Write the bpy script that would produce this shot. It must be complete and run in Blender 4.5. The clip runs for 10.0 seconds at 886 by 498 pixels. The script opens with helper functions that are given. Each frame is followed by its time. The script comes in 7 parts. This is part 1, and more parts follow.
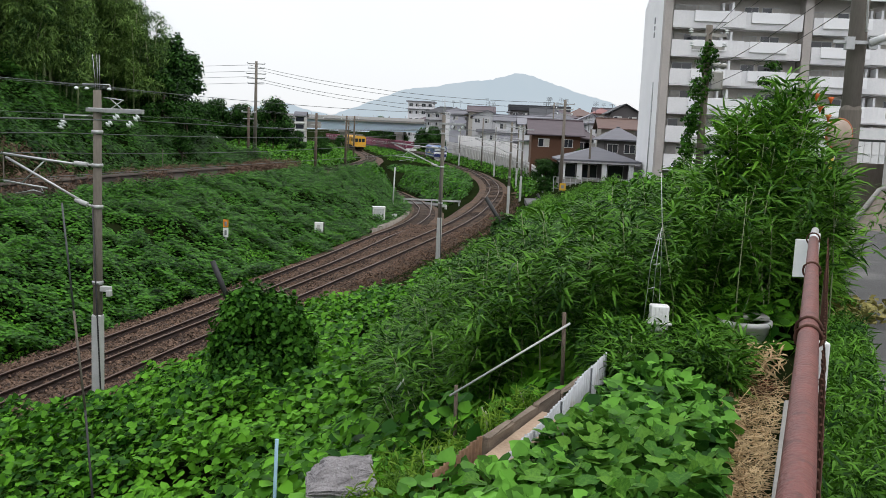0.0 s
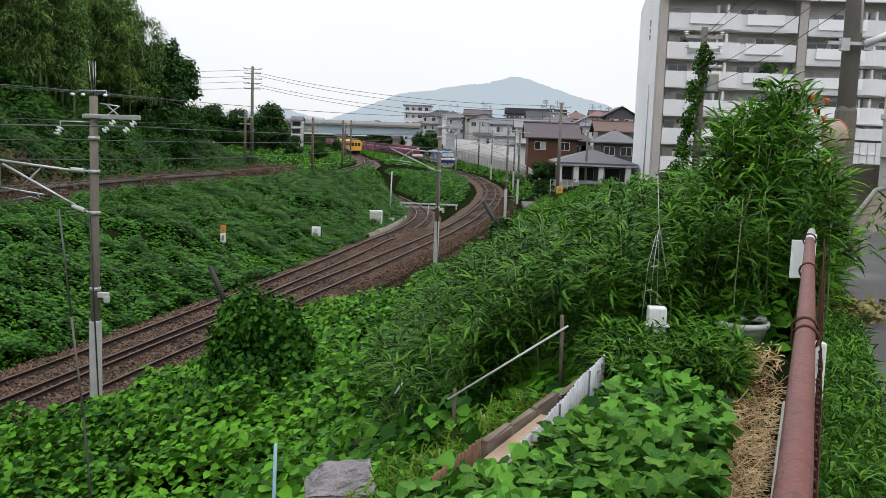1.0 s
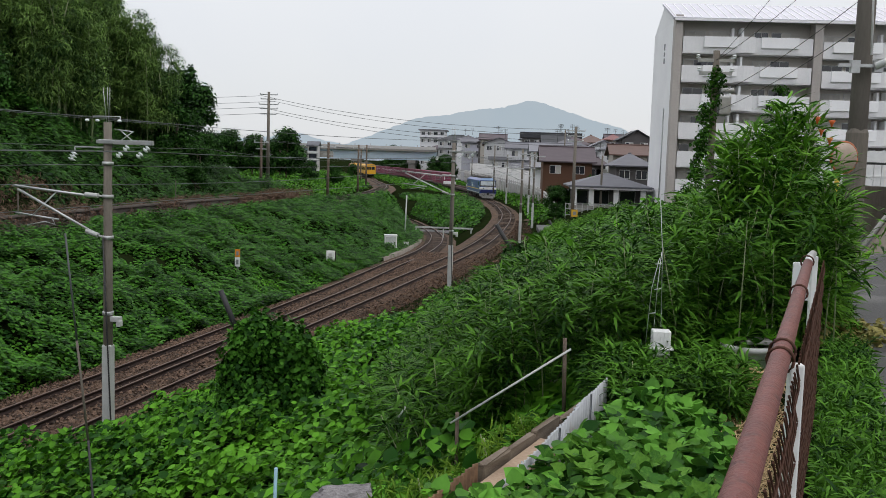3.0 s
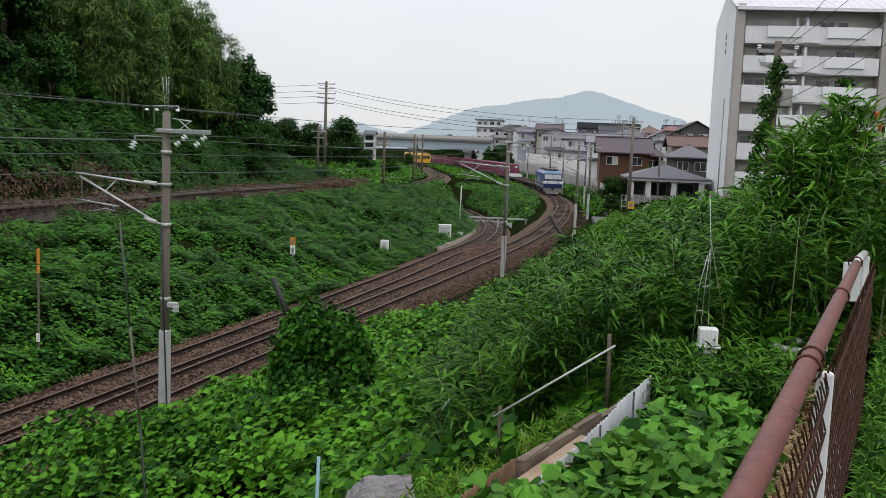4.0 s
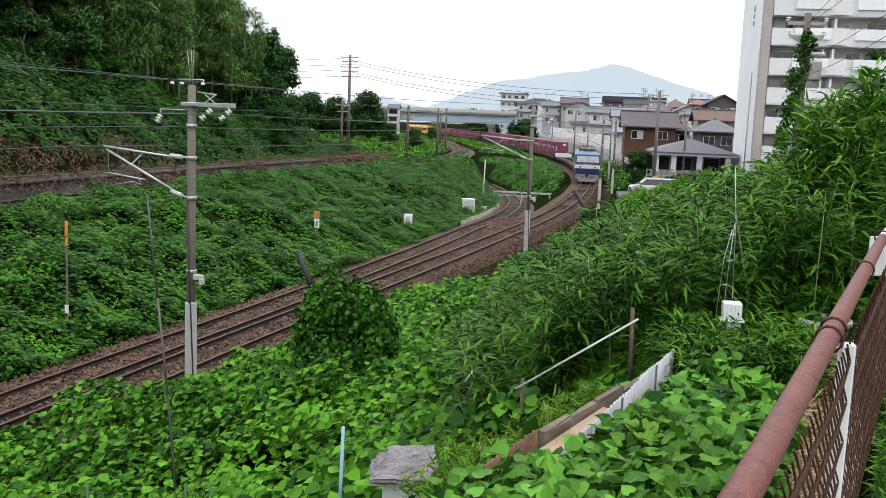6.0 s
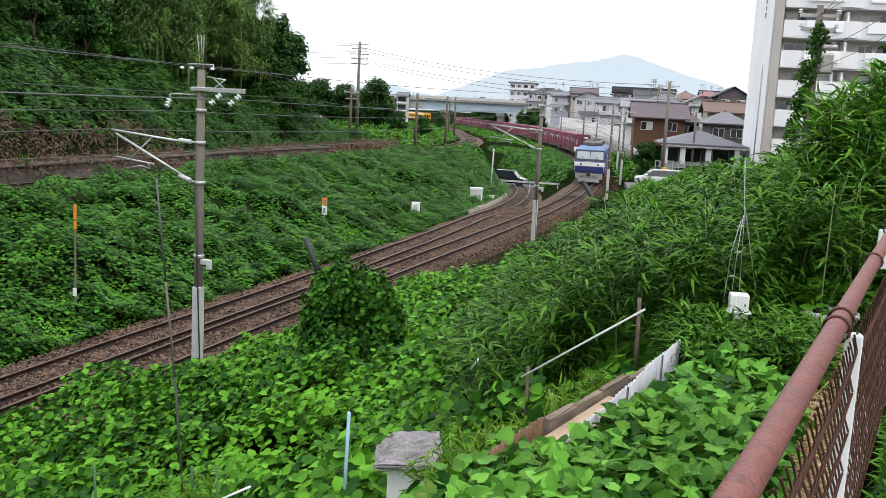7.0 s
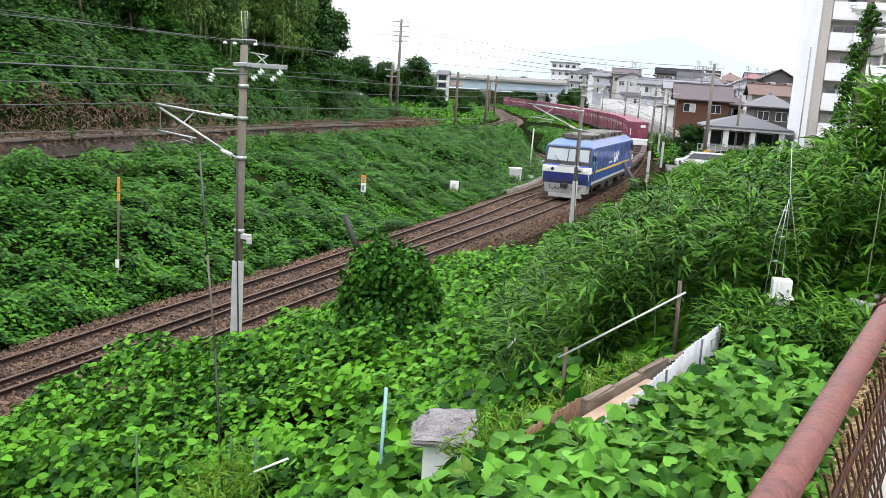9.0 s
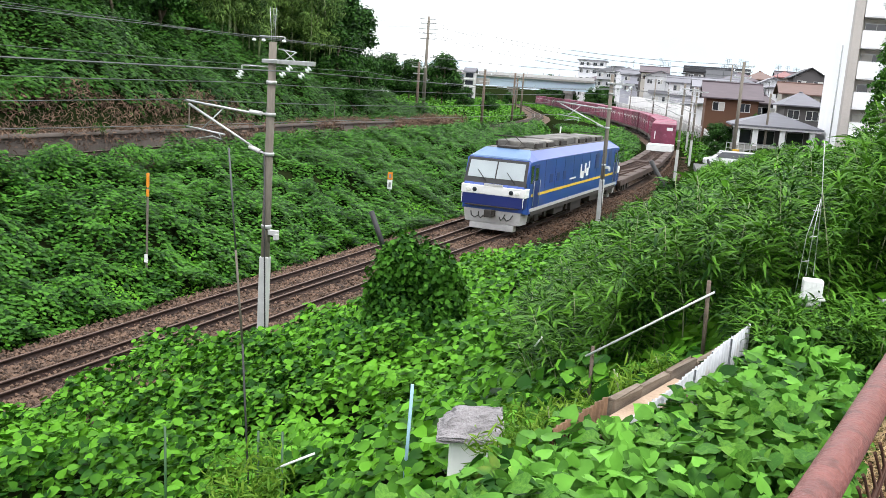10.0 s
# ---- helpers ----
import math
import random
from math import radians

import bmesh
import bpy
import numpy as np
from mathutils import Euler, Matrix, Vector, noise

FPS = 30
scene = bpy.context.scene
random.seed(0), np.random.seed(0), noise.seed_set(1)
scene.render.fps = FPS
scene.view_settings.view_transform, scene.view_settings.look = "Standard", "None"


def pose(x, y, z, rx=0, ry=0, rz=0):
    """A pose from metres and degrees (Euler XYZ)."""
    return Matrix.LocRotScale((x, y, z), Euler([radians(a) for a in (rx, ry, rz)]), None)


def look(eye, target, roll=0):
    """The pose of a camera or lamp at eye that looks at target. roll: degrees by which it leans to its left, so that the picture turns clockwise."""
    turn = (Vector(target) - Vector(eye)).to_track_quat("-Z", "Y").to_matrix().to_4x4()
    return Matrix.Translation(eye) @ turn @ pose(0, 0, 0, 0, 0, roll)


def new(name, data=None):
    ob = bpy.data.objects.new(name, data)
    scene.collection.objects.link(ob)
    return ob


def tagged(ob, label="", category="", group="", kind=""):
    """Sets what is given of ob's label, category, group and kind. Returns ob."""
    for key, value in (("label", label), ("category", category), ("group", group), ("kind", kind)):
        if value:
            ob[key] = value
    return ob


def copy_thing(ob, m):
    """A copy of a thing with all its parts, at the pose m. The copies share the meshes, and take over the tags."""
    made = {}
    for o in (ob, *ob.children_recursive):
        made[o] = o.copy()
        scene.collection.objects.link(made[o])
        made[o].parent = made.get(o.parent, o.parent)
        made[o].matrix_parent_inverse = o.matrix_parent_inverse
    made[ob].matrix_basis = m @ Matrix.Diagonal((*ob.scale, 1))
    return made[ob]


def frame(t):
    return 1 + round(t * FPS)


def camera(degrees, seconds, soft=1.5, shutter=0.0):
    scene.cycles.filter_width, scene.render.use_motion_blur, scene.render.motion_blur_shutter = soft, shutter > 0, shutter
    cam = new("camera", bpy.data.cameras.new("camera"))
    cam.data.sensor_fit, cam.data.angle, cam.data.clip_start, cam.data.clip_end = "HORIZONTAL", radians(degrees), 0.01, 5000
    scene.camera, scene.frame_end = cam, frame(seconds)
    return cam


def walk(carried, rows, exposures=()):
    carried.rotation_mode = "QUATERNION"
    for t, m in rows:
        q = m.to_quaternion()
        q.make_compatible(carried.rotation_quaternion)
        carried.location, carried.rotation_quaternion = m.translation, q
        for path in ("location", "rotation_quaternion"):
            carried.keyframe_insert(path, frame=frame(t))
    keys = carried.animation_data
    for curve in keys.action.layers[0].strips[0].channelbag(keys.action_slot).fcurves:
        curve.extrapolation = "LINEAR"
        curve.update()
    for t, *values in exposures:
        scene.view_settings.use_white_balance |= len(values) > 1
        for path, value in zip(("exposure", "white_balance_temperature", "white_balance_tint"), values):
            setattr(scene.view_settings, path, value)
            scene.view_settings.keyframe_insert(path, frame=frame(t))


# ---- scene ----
cam = camera(51.2, 10.0, soft=0.8)
PATH = [
    (0, (0.322, 0.161, 6.187), (0.224, 2.143, 5.94), 2.5),
    (0.5, (0.325, 0.159, 6.186), (0.217, 2.141, 5.946), 1.9),
    (1, (0.323, 0.154, 6.187), (0.23, 2.138, 5.948), 2.1),
    (1.5, (0.329, 0.175, 6.182), (0.253, 2.158, 5.934), 2.4),
    (2, (0.334, 0.193, 6.186), (0.271, 2.178, 5.948), 2.6),
    (2.5, (0.356, 0.186, 6.178), (0.298, 2.175, 5.972), 2.3),
    (2.7, (0.387, 0.174, 6.177), (0.306, 2.164, 5.991), 2.0),
    (3.8, (0.511, 0.15, 6.22), (0.278, 2.126, 6.01), 2.5),
    (4, (0.514, 0.158, 6.219), (0.267, 2.131, 6.004), 2.3),
    (4.5, (0.518, 0.133, 6.223), (0.244, 2.102, 5.999), 1.8),
    (5, (0.521, 0.128, 6.216), (0.246, 2.094, 5.976), 2.1),
    (5.5, (0.518, 0.13, 6.215), (0.229, 2.092, 5.956), 2.1),
    (7, (0.512, 0.114, 6.203), (0.205, 2.068, 5.906), 3.1),
    (7.5, (0.509, 0.115, 6.202), (0.181, 2.062, 5.886), 3.3),
    (8, (0.511, 0.118, 6.2), (0.166, 2.061, 5.877), 3.4),
    (8.5, (0.503, 0.109, 6.199), (0.142, 2.048, 5.868), 3.7),
    (9, (0.494, 0.113, 6.194), (0.112, 2.046, 5.848), 3.9),
    (9.5, (0.486, 0.131, 6.191), (0.087, 2.059, 5.836), 4.1),
    (10, (0.479, 0.113, 6.189), (0.044, 2.033, 5.834), 4.1),
]
walk(cam, [(t, look(eye, goal, roll)) for t, eye, goal, roll in PATH],
     exposures=[(0, -0.62), (1, -0.64), (2, -0.66), (2.5, -0.94), (4.5, -0.76), (5.5, -0.42), (7, -0.16), (8.5, 0.1), (10, 0.34)])

# ---- light: bright overcast sky, very soft sun from behind on the right ----
world = bpy.data.worlds.new("overcast")
world.use_nodes = True
scene.world = world
wn = world.node_tree.nodes
wl = world.node_tree.links
sky = wn.new("ShaderNodeTexSky")
sky.sky_type = "NISHITA"
sky.sun_disc = False
sky.sun_elevation = radians(52)
sky.sun_rotation = radians(150)
skygain = wn.new("ShaderNodeVectorMath")
skygain.operation = "SCALE"
skygain.inputs["Scale"].default_value = 0.10
wl.new(sky.outputs[0], skygain.inputs[0])
cloud = wn.new("ShaderNodeTexNoise")
cloud.inputs["Scale"].default_value = 1.6
cloud.inputs["Detail"].default_value = 5
cramp = wn.new("ShaderNodeValToRGB")
cramp.color_ramp.elements[0].position, cramp.color_ramp.elements[0].color = 0.35, (0.92, 0.945, 1.0, 1)
cramp.color_ramp.elements[1].position, cramp.color_ramp.elements[1].color = 0.7, (1.03, 1.03, 1.04, 1)
wl.new(cloud.outputs["Fac"], cramp.inputs[0])
skymix = wn.new("ShaderNodeMix")
skymix.data_type = "RGBA"
skymix.inputs["Factor"].default_value = 0.86
wl.new(skygain.outputs[0], skymix.inputs["A"])
wl.new(cramp.outputs[0], skymix.inputs["B"])
wl.new(skymix.outputs["Result"], wn["Background"].inputs["Color"])
skydir = wn.new("ShaderNodeTexCoord")
skysplit = wn.new("ShaderNodeSeparateXYZ")
wl.new(skydir.outputs["Generated"], skysplit.inputs[0])
skyrise = wn.new("ShaderNodeMapRange")
skyrise.inputs["From Min"].default_value = 0.05
skyrise.inputs["From Max"].default_value = 0.9
skyrise.inputs["To Min"].default_value = 1.6
skyrise.inputs["To Max"].default_value = 2.8
wl.new(skysplit.outputs["Z"], skyrise.inputs["Value"])
wl.new(skyrise.outputs[0], wn["Background"].inputs["Strength"])

sun_data = bpy.data.lights.new("sun", "SUN")
sun_data.energy = 1.5
sun_data.angle = radians(14)
sun_data.color = (1.0, 0.96, 0.9)
sun = new("sun", sun_data)
sun.matrix_world = look((0, 0, 50), (-16, 12, 0))


# ---- materials ----
def mat(name, c1, c2=None, rough=0.7, metal=0.0, scale=8.0, bump=0.0, fine=60.0, spots=None, per="", coat=0.0, trans=0.0,
        spot_scale=3.0, spot_at=0.6, stretch=(1, 1, 1)):
    """Two tones mixed by coarse and fine noise, a third tone in blotches, relief from the fine noise."""
    m = bpy.data.materials.new(name)
    m.use_nodes = True
    n, l = m.node_tree.nodes, m.node_tree.links
    b = n["Principled BSDF"]
    c2 = c2 or tuple(v * 0.8 for v in c1)
    tc = n.new("ShaderNodeTexCoord")
    mp = n.new("ShaderNodeMapping")
    mp.inputs["Scale"].default_value = stretch
    l.new(tc.outputs["Object"], mp.inputs["Vector"])
    big = n.new("ShaderNodeTexNoise")
    big.inputs["Scale"].default_value = scale
    big.inputs["Detail"].default_value = 6
    small = n.new("ShaderNodeTexNoise")
    small.inputs["Scale"].default_value = fine
    small.inputs["Detail"].default_value = 3
    l.new(mp.outputs[0], big.inputs["Vector"])
    l.new(mp.outputs[0], small.inputs["Vector"])
    add = n.new("ShaderNodeMath")
    add.operation = "MULTIPLY_ADD"
    l.new(small.outputs["Fac"], add.inputs[0])
    add.inputs[1].default_value = 0.45
    l.new(big.outputs["Fac"], add.inputs[2])
    last = add.outputs[0]
    if per:
        g = n.new("ShaderNodeObjectInfo" if per == "object" else "ShaderNodeNewGeometry")
        pa = n.new("ShaderNodeMath")
        pa.operation = "MULTIPLY_ADD"
        l.new(g.outputs["Random" if per == "object" else "Random Per Island"], pa.inputs[0])
        pa.inputs[1].default_value = 0.55
        sub = n.new("ShaderNodeMath")
        sub.operation = "SUBTRACT"
        l.new(last, sub.inputs[0])
        sub.inputs[1].default_value = 0.27
        l.new(sub.outputs[0], pa.inputs[2])
        last = pa.outputs[0]
    ramp = n.new("ShaderNodeValToRGB")
    ramp.color_ramp.elements[0].position, ramp.color_ramp.elements[0].color = 0.48 if trans else 0.38, (*c2, 1)
    ramp.color_ramp.elements[1].position, ramp.color_ramp.elements[1].color = 0.98, (*c1, 1)
    l.new(last, ramp.inputs[0])
    col = ramp.outputs[0]
    if spots:
        sp = n.new("ShaderNodeTexNoise")
        sp.inputs["Scale"].default_value = spot_scale
        sp.inputs["Detail"].default_value = 8
        l.new(mp.outputs[0], sp.inputs["Vector"])
        sr = n.new("ShaderNodeValToRGB")
        sr.color_ramp.elements[0].position = spot_at
        sr.color_ramp.elements[1].position = spot_at + 0.12
        l.new(sp.outputs["Fac"], sr.inputs[0])
        mx = n.new("ShaderNodeMix")
        mx.data_type = "RGBA"
        l.new(sr.outputs[0], mx.inputs["Factor"])
        l.new(col, mx.inputs["A"])
        mx.inputs["B"].default_value = (*spots, 1)
        col = mx.outputs["Result"]
    l.new(col, b.inputs["Base Color"])
    b.inputs["Roughness"].default_value = rough
    b.inputs["Metallic"].default_value = metal
    b.inputs["Coat Weight"].default_value = coat
    if bump:
        bp = n.new("ShaderNodeBump")
        bp.inputs["Strength"].default_value = bump
        bp.inputs["Distance"].default_value = 0.02
        l.new(small.outputs["Fac"], bp.inputs["Height"])
        l.new(bp.outputs[0], b.inputs["Normal"])
    if trans:
        b.inputs["Specular IOR Level"].default_value = 0.08
        t = n.new("ShaderNodeBsdfTranslucent")
        l.new(col, t.inputs["Color"])
        ms = n.new("ShaderNodeMixShader")
        ms.inputs[0].default_value = trans
        l.new(b.outputs[0], ms.inputs[1])
        l.new(t.outputs[0], ms.inputs[2])
        l.new(ms.outputs[0], n["Material Output"].inputs["Surface"])
    return m


# soil coloured near black so that gaps between leaves read as deep shade
M_SHADED_SOIL = mat("soil", (0.016, 0.022, 0.0080), (0.0050, 0.0100, 0.0030), 0.95, scale=0.4, bump=0.6, fine=9)
M_SHADED_SOIL.node_tree.nodes["Principled BSDF"].inputs["Specular IOR Level"].default_value = 0.0
M_KUDZU = mat("kudzu_leaf", (0.108, 0.305, 0.0200), (0.0120, 0.0560, 0.0050), 0.5, scale=0.5, fine=4, per="island", trans=0.12)
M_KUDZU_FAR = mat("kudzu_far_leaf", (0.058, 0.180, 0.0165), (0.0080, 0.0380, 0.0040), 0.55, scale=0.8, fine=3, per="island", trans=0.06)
M_POTATO = mat("sweet_potato_leaf", (0.135, 0.350, 0.0440), (0.0130, 0.0560, 0.0075), 0.42, scale=1.5, fine=9, per="island", trans=0.18, spots=(0.38, 0.42, 0.08), spot_scale=1.1, spot_at=0.68)
M_BAMBOO = mat("bamboo_leaf", (0.150, 0.345, 0.0340), (0.0200, 0.0780, 0.0080), 0.5, scale=1.2, fine=5, per="island", trans=0.16)
M_HILL = mat("hill_vine_leaf", (0.042, 0.125, 0.0140), (0.0060, 0.0300, 0.0036), 0.55, scale=0.35, fine=3, per="island", trans=0.08)
M_THICKET = mat("thicket_leaf", (0.088, 0.225, 0.021), (0.0090, 0.0380, 0.0048), 0.5, scale=1.0, fine=4, per="island", trans=0.08)
M_TREE = mat("tree_leaf", (0.042, 0.1200, 0.0194), (0.0046, 0.0180, 0.0037), 0.55, scale=0.35, fine=3, per="island", trans=0.1)
M_BAMBOO_FAR = mat("bamboo_grove_leaf", (0.185, 0.310, 0.0720), (0.0180, 0.0500, 0.0120), 0.55, scale=0.3, fine=3, per="island", trans=0.15)
M_DRY = mat("dry_vine", (0.170, 0.105, 0.068), (0.0560, 0.0320, 0.0210), 0.9, scale=0.6, fine=12, per="island")
M_STRAW = mat("straw", (0.6045, 0.4485, 0.2438), (0.3315, 0.2145, 0.1073), 0.85, scale=3, fine=30, per="island")
M_CULM = mat("bamboo_culm", (0.30, 0.32, 0.18), (0.14, 0.19, 0.08), 0.5, scale=2, fine=20)
M_BARK = mat("bark", (0.16, 0.12, 0.09), (0.06, 0.045, 0.035), 0.9, scale=5, bump=0.5)
M_BALLAST = mat("ballast_stone", (0.080, 0.0400, 0.0165), (0.0150, 0.0078, 0.0038), 0.95, scale=1.2, bump=1.0, fine=26, spots=(0.11, 0.056, 0.025), spot_scale=0.9, spot_at=0.52)
M_STONE = mat("ballast_chip", (0.165, 0.102, 0.068), (0.0180, 0.0098, 0.0060), 0.9, scale=2, fine=40, per="island")
M_STONE_DARK = mat("ballast_chip_rust", (0.068, 0.0330, 0.0135), (0.0090, 0.0046, 0.0024), 0.95, scale=2, fine=40, per="island")
M_RAIL = mat("rail_steel_rust", (0.0300, 0.0120, 0.0070), (0.0100, 0.0050, 0.0036), 0.85, scale=2, fine=30)
M_RAILTOP = mat("rail_head_steel", (0.16, 0.10, 0.075), (0.07, 0.042, 0.03), 0.5, 0.3, scale=3, fine=30)
M_SLEEPER = mat("sleeper_concrete", (0.044, 0.0235, 0.0120), (0.0140, 0.0078, 0.0045), 0.9, scale=3, fine=30, bump=0.3, per="object")
M_CONC = mat("concrete", (0.3290, 0.3220, 0.3010), (0.2100, 0.2030, 0.1890), 0.85, scale=1.0, fine=25, bump=0.25, spots=(0.2, 0.19, 0.17), spot_scale=1.2, spot_at=0.62)
M_POLE = mat("pole_concrete", (0.190, 0.168, 0.140), (0.095, 0.082, 0.066), 0.85, scale=1.5, fine=30, bump=0.2, stretch=(1, 1, 0.2))
M_POLEDARK = mat("dark_pole_concrete", (0.15, 0.135, 0.115), (0.08, 0.07, 0.06), 0.85, scale=1.5, fine=30, bump=0.2, stretch=(1, 1, 0.2))
M_POLEPALE = mat("pole_pale_paint", (0.5280, 0.5360, 0.5280), (0.3840, 0.3920, 0.3840), 0.75, scale=3, fine=30, spots=(0.3, 0.28, 0.26), spot_at=0.66)
M_ASPHALT = mat("asphalt", (0.1105, 0.1105, 0.1105), (0.0553, 0.0553, 0.0561), 0.9, scale=0.5, bump=0.6, fine=70, spots=(0.17, 0.165, 0.16), spot_scale=0.7, spot_at=0.55)
M_GALV = mat("galvanised_steel", (0.55, 0.56, 0.56), (0.38, 0.39, 0.39), 0.45, 0.7, scale=6, fine=40)
M_PORC = mat("white_porcelain", (0.82, 0.86, 0.86), (0.72, 0.76, 0.77), 0.25, scale=5)
M_BLACK = mat("black_rubber", (0.03, 0.03, 0.032), (0.015, 0.015, 0.016), 0.6, scale=5)
M_WIRE = mat("wire", (0.10, 0.11, 0.11), (0.06, 0.065, 0.065), 0.6, 0.3)
M_PIPE = mat("red_oxide_paint", (0.1800, 0.0562, 0.0450), (0.0975, 0.0338, 0.0300), 0.55, scale=14, fine=90, bump=0.35, spots=(0.075, 0.025, 0.02), spot_scale=22, spot_at=0.58)
M_CHAIN = mat("rusty_mesh", (0.12, 0.05, 0.03), (0.05, 0.025, 0.018), 0.85, 0.2, scale=20)
M_WHITE = mat("white_paint", (0.80, 0.80, 0.79), (0.66, 0.67, 0.67), 0.6, scale=2, fine=20)
M_MARK = mat("writing_grey", (0.25, 0.26, 0.28), rough=0.8)


# ---- helpers for shapes ----
def part(name, data, material, parent=None, label=""):
    if isinstance(data, bmesh.types.BMesh):
        me = bpy.data.meshes.new(name)
        data.to_mesh(me)
        data.free()
    else:
        me = data
    ob = new(name, me)
    if material is not None and not me.materials:
        me.materials.append(material)
    if parent is not None:
        ob.parent = parent
    if label:
        ob["label"] = label
    return ob


def empty(name, m, label, category, group="", kind=""):
    ob = new(name)
    ob.matrix_world = m
    return tagged(ob, label, category, group, kind)


def box(bm, x0, x1, y0, y1, z0, z1, bevel=0.0):
    r = bmesh.ops.create_cube(bm, size=1.0)
    vs = r["verts"]
    bmesh.ops.scale(bm, vec=(x1 - x0, y1 - y0, z1 - z0), verts=vs)
    bmesh.ops.translate(bm, vec=((x0 + x1) / 2, (y0 + y1) / 2, (z0 + z1) / 2), verts=vs)
    if bevel:
        es = list({e for v in vs for e in v.link_edges})
        bmesh.ops.bevel(bm, geom=es, offset=bevel, segments=2, affect="EDGES", profile=0.5)
    return bm


def boxes(*dims, bevel=0.0):
    bm = bmesh.new()
    for d in dims:
        box(bm, *d, bevel=bevel)
    return bm


def tube(bm, pts, r0, r1=None, seg=8, cap=True):
    """A round bar along points, tapered from r0 to r1."""
    r1 = r0 if r1 is None else r1
    pts = [Vector(p) for p in pts]
    rings = []
    n = len(pts)
    for i, p in enumerate(pts):
        d = (pts[min(i + 1, n - 1)] - pts[max(i - 1, 0)]).normalized()
        a = d.cross(Vector((0, 0, 1)) if abs(d.z) < 0.9 else Vector((1, 0, 0))).normalized()
        b = d.cross(a)
        r = r0 + (r1 - r0) * i / max(n - 1, 1)
        rings.append([bm.verts.new(p + (a * math.cos(2 * math.pi * k / seg) + b * math.sin(2 * math.pi * k / seg)) * r) for k in range(seg)])
    for q, w in zip(rings, rings[1:]):
        for k in range(seg):
            f = bm.faces.new((q[k], q[(k + 1) % seg], w[(k + 1) % seg], w[k]))
            f.smooth = True
    if cap:
        bm.faces.new(rings[0][::-1])
        bm.faces.new(rings[-1])
    return bm


def lathe(bm, prof, seg=16, at=(0, 0, 0)):
    """A turned body from (radius, height) pairs."""
    rings = [[bm.verts.new((at[0] + r * math.cos(2 * math.pi * k / seg), at[1] + r * math.sin(2 * math.pi * k / seg), at[2] + z)) for k in range(seg)] for r, z in prof]
    for q, w in zip(rings, rings[1:]):
        for k in range(seg):
            f = bm.faces.new((q[k], q[(k + 1) % seg], w[(k + 1) % seg], w[k]))
            f.smooth = True
    bm.faces.new(rings[0][::-1])
    bm.faces.new(rings[-1])
    return bm


def raw_mesh(name, verts, faces_flat, size):
    """A mesh of equal-sized polygons straight from arrays."""
    me = bpy.data.meshes.new(name)
    nf = len(faces_flat) // size
    me.vertices.add(len(verts))
    me.vertices.foreach_set("co", np.asarray(verts, np.float32).ravel())
    me.loops.add(nf * size)
    me.loops.foreach_set("vertex_index", np.asarray(faces_flat, np.int32))
    me.polygons.add(nf)
    me.polygons.foreach_set("loop_start", np.arange(0, nf * size, size, dtype=np.int32))
    me.update(calc_edges=True)
    return me


# leaf outlines: x along the blade, y across, z fold; triangles round the midrib
LEAF_BROAD = (np.array([(0, 0, 0), (0.12, 0.42, 0.05), (0.55, 0.40, 0.03), (1, 0, -0.16), (0.55, -0.40, 0.03), (0.12, -0.42, 0.05), (0.5, 0, -0.05)]),
              [(6, 0, 1), (6, 1, 2), (6, 2, 3), (6, 3, 4), (6, 4, 5), (6, 5, 0)])
LEAF_HEART = (np.array([(0.1, 0, 0), (-0.08, 0.25, 0.05), (0.12, 0.5, 0.07), (0.5, 0.42, 0.03), (0.8, 0.16, -0.03), (1, 0, -0.14),
                        (0.8, -0.16, -0.03), (0.5, -0.42, 0.03), (0.12, -0.5, 0.07), (-0.08, -0.25, 0.05), (0.45, 0, -0.04)]),
              [(10, 0, 1), (10, 1, 2), (10, 2, 3), (10, 3, 4), (10, 4, 5), (10, 5, 6), (10, 6, 7), (10, 7, 8), (10, 8, 9), (10, 9, 0)])
LEAF_SMALL = (np.array([(0, 0, 0), (0.45, 0.36, 0.05), (1, 0, -0.1), (0.45, -0.36, 0.05)]), [(0, 1, 2), (0, 2, 3)])
LEAF_BLADE = (np.array([(0, 0, 0), (0.3, 0.07, 0.05), (1, 0, -0.22), (0.3, -0.07, 0.05), (0.65, 0.05, -0.03), (0.65, -0.05, -0.03)]),
              [(0, 1, 3), (1, 4, 3), (4, 5, 3), (4, 2, 5)])
LEAF_STRAW = (np.array([(0, -0.012, 0), (0, 0.012, 0.01), (1, 0.012, 0.03), (1, -0.012, 0)]), [(0, 1, 2), (0, 2, 3)])
RNG = np.random.default_rng(5)


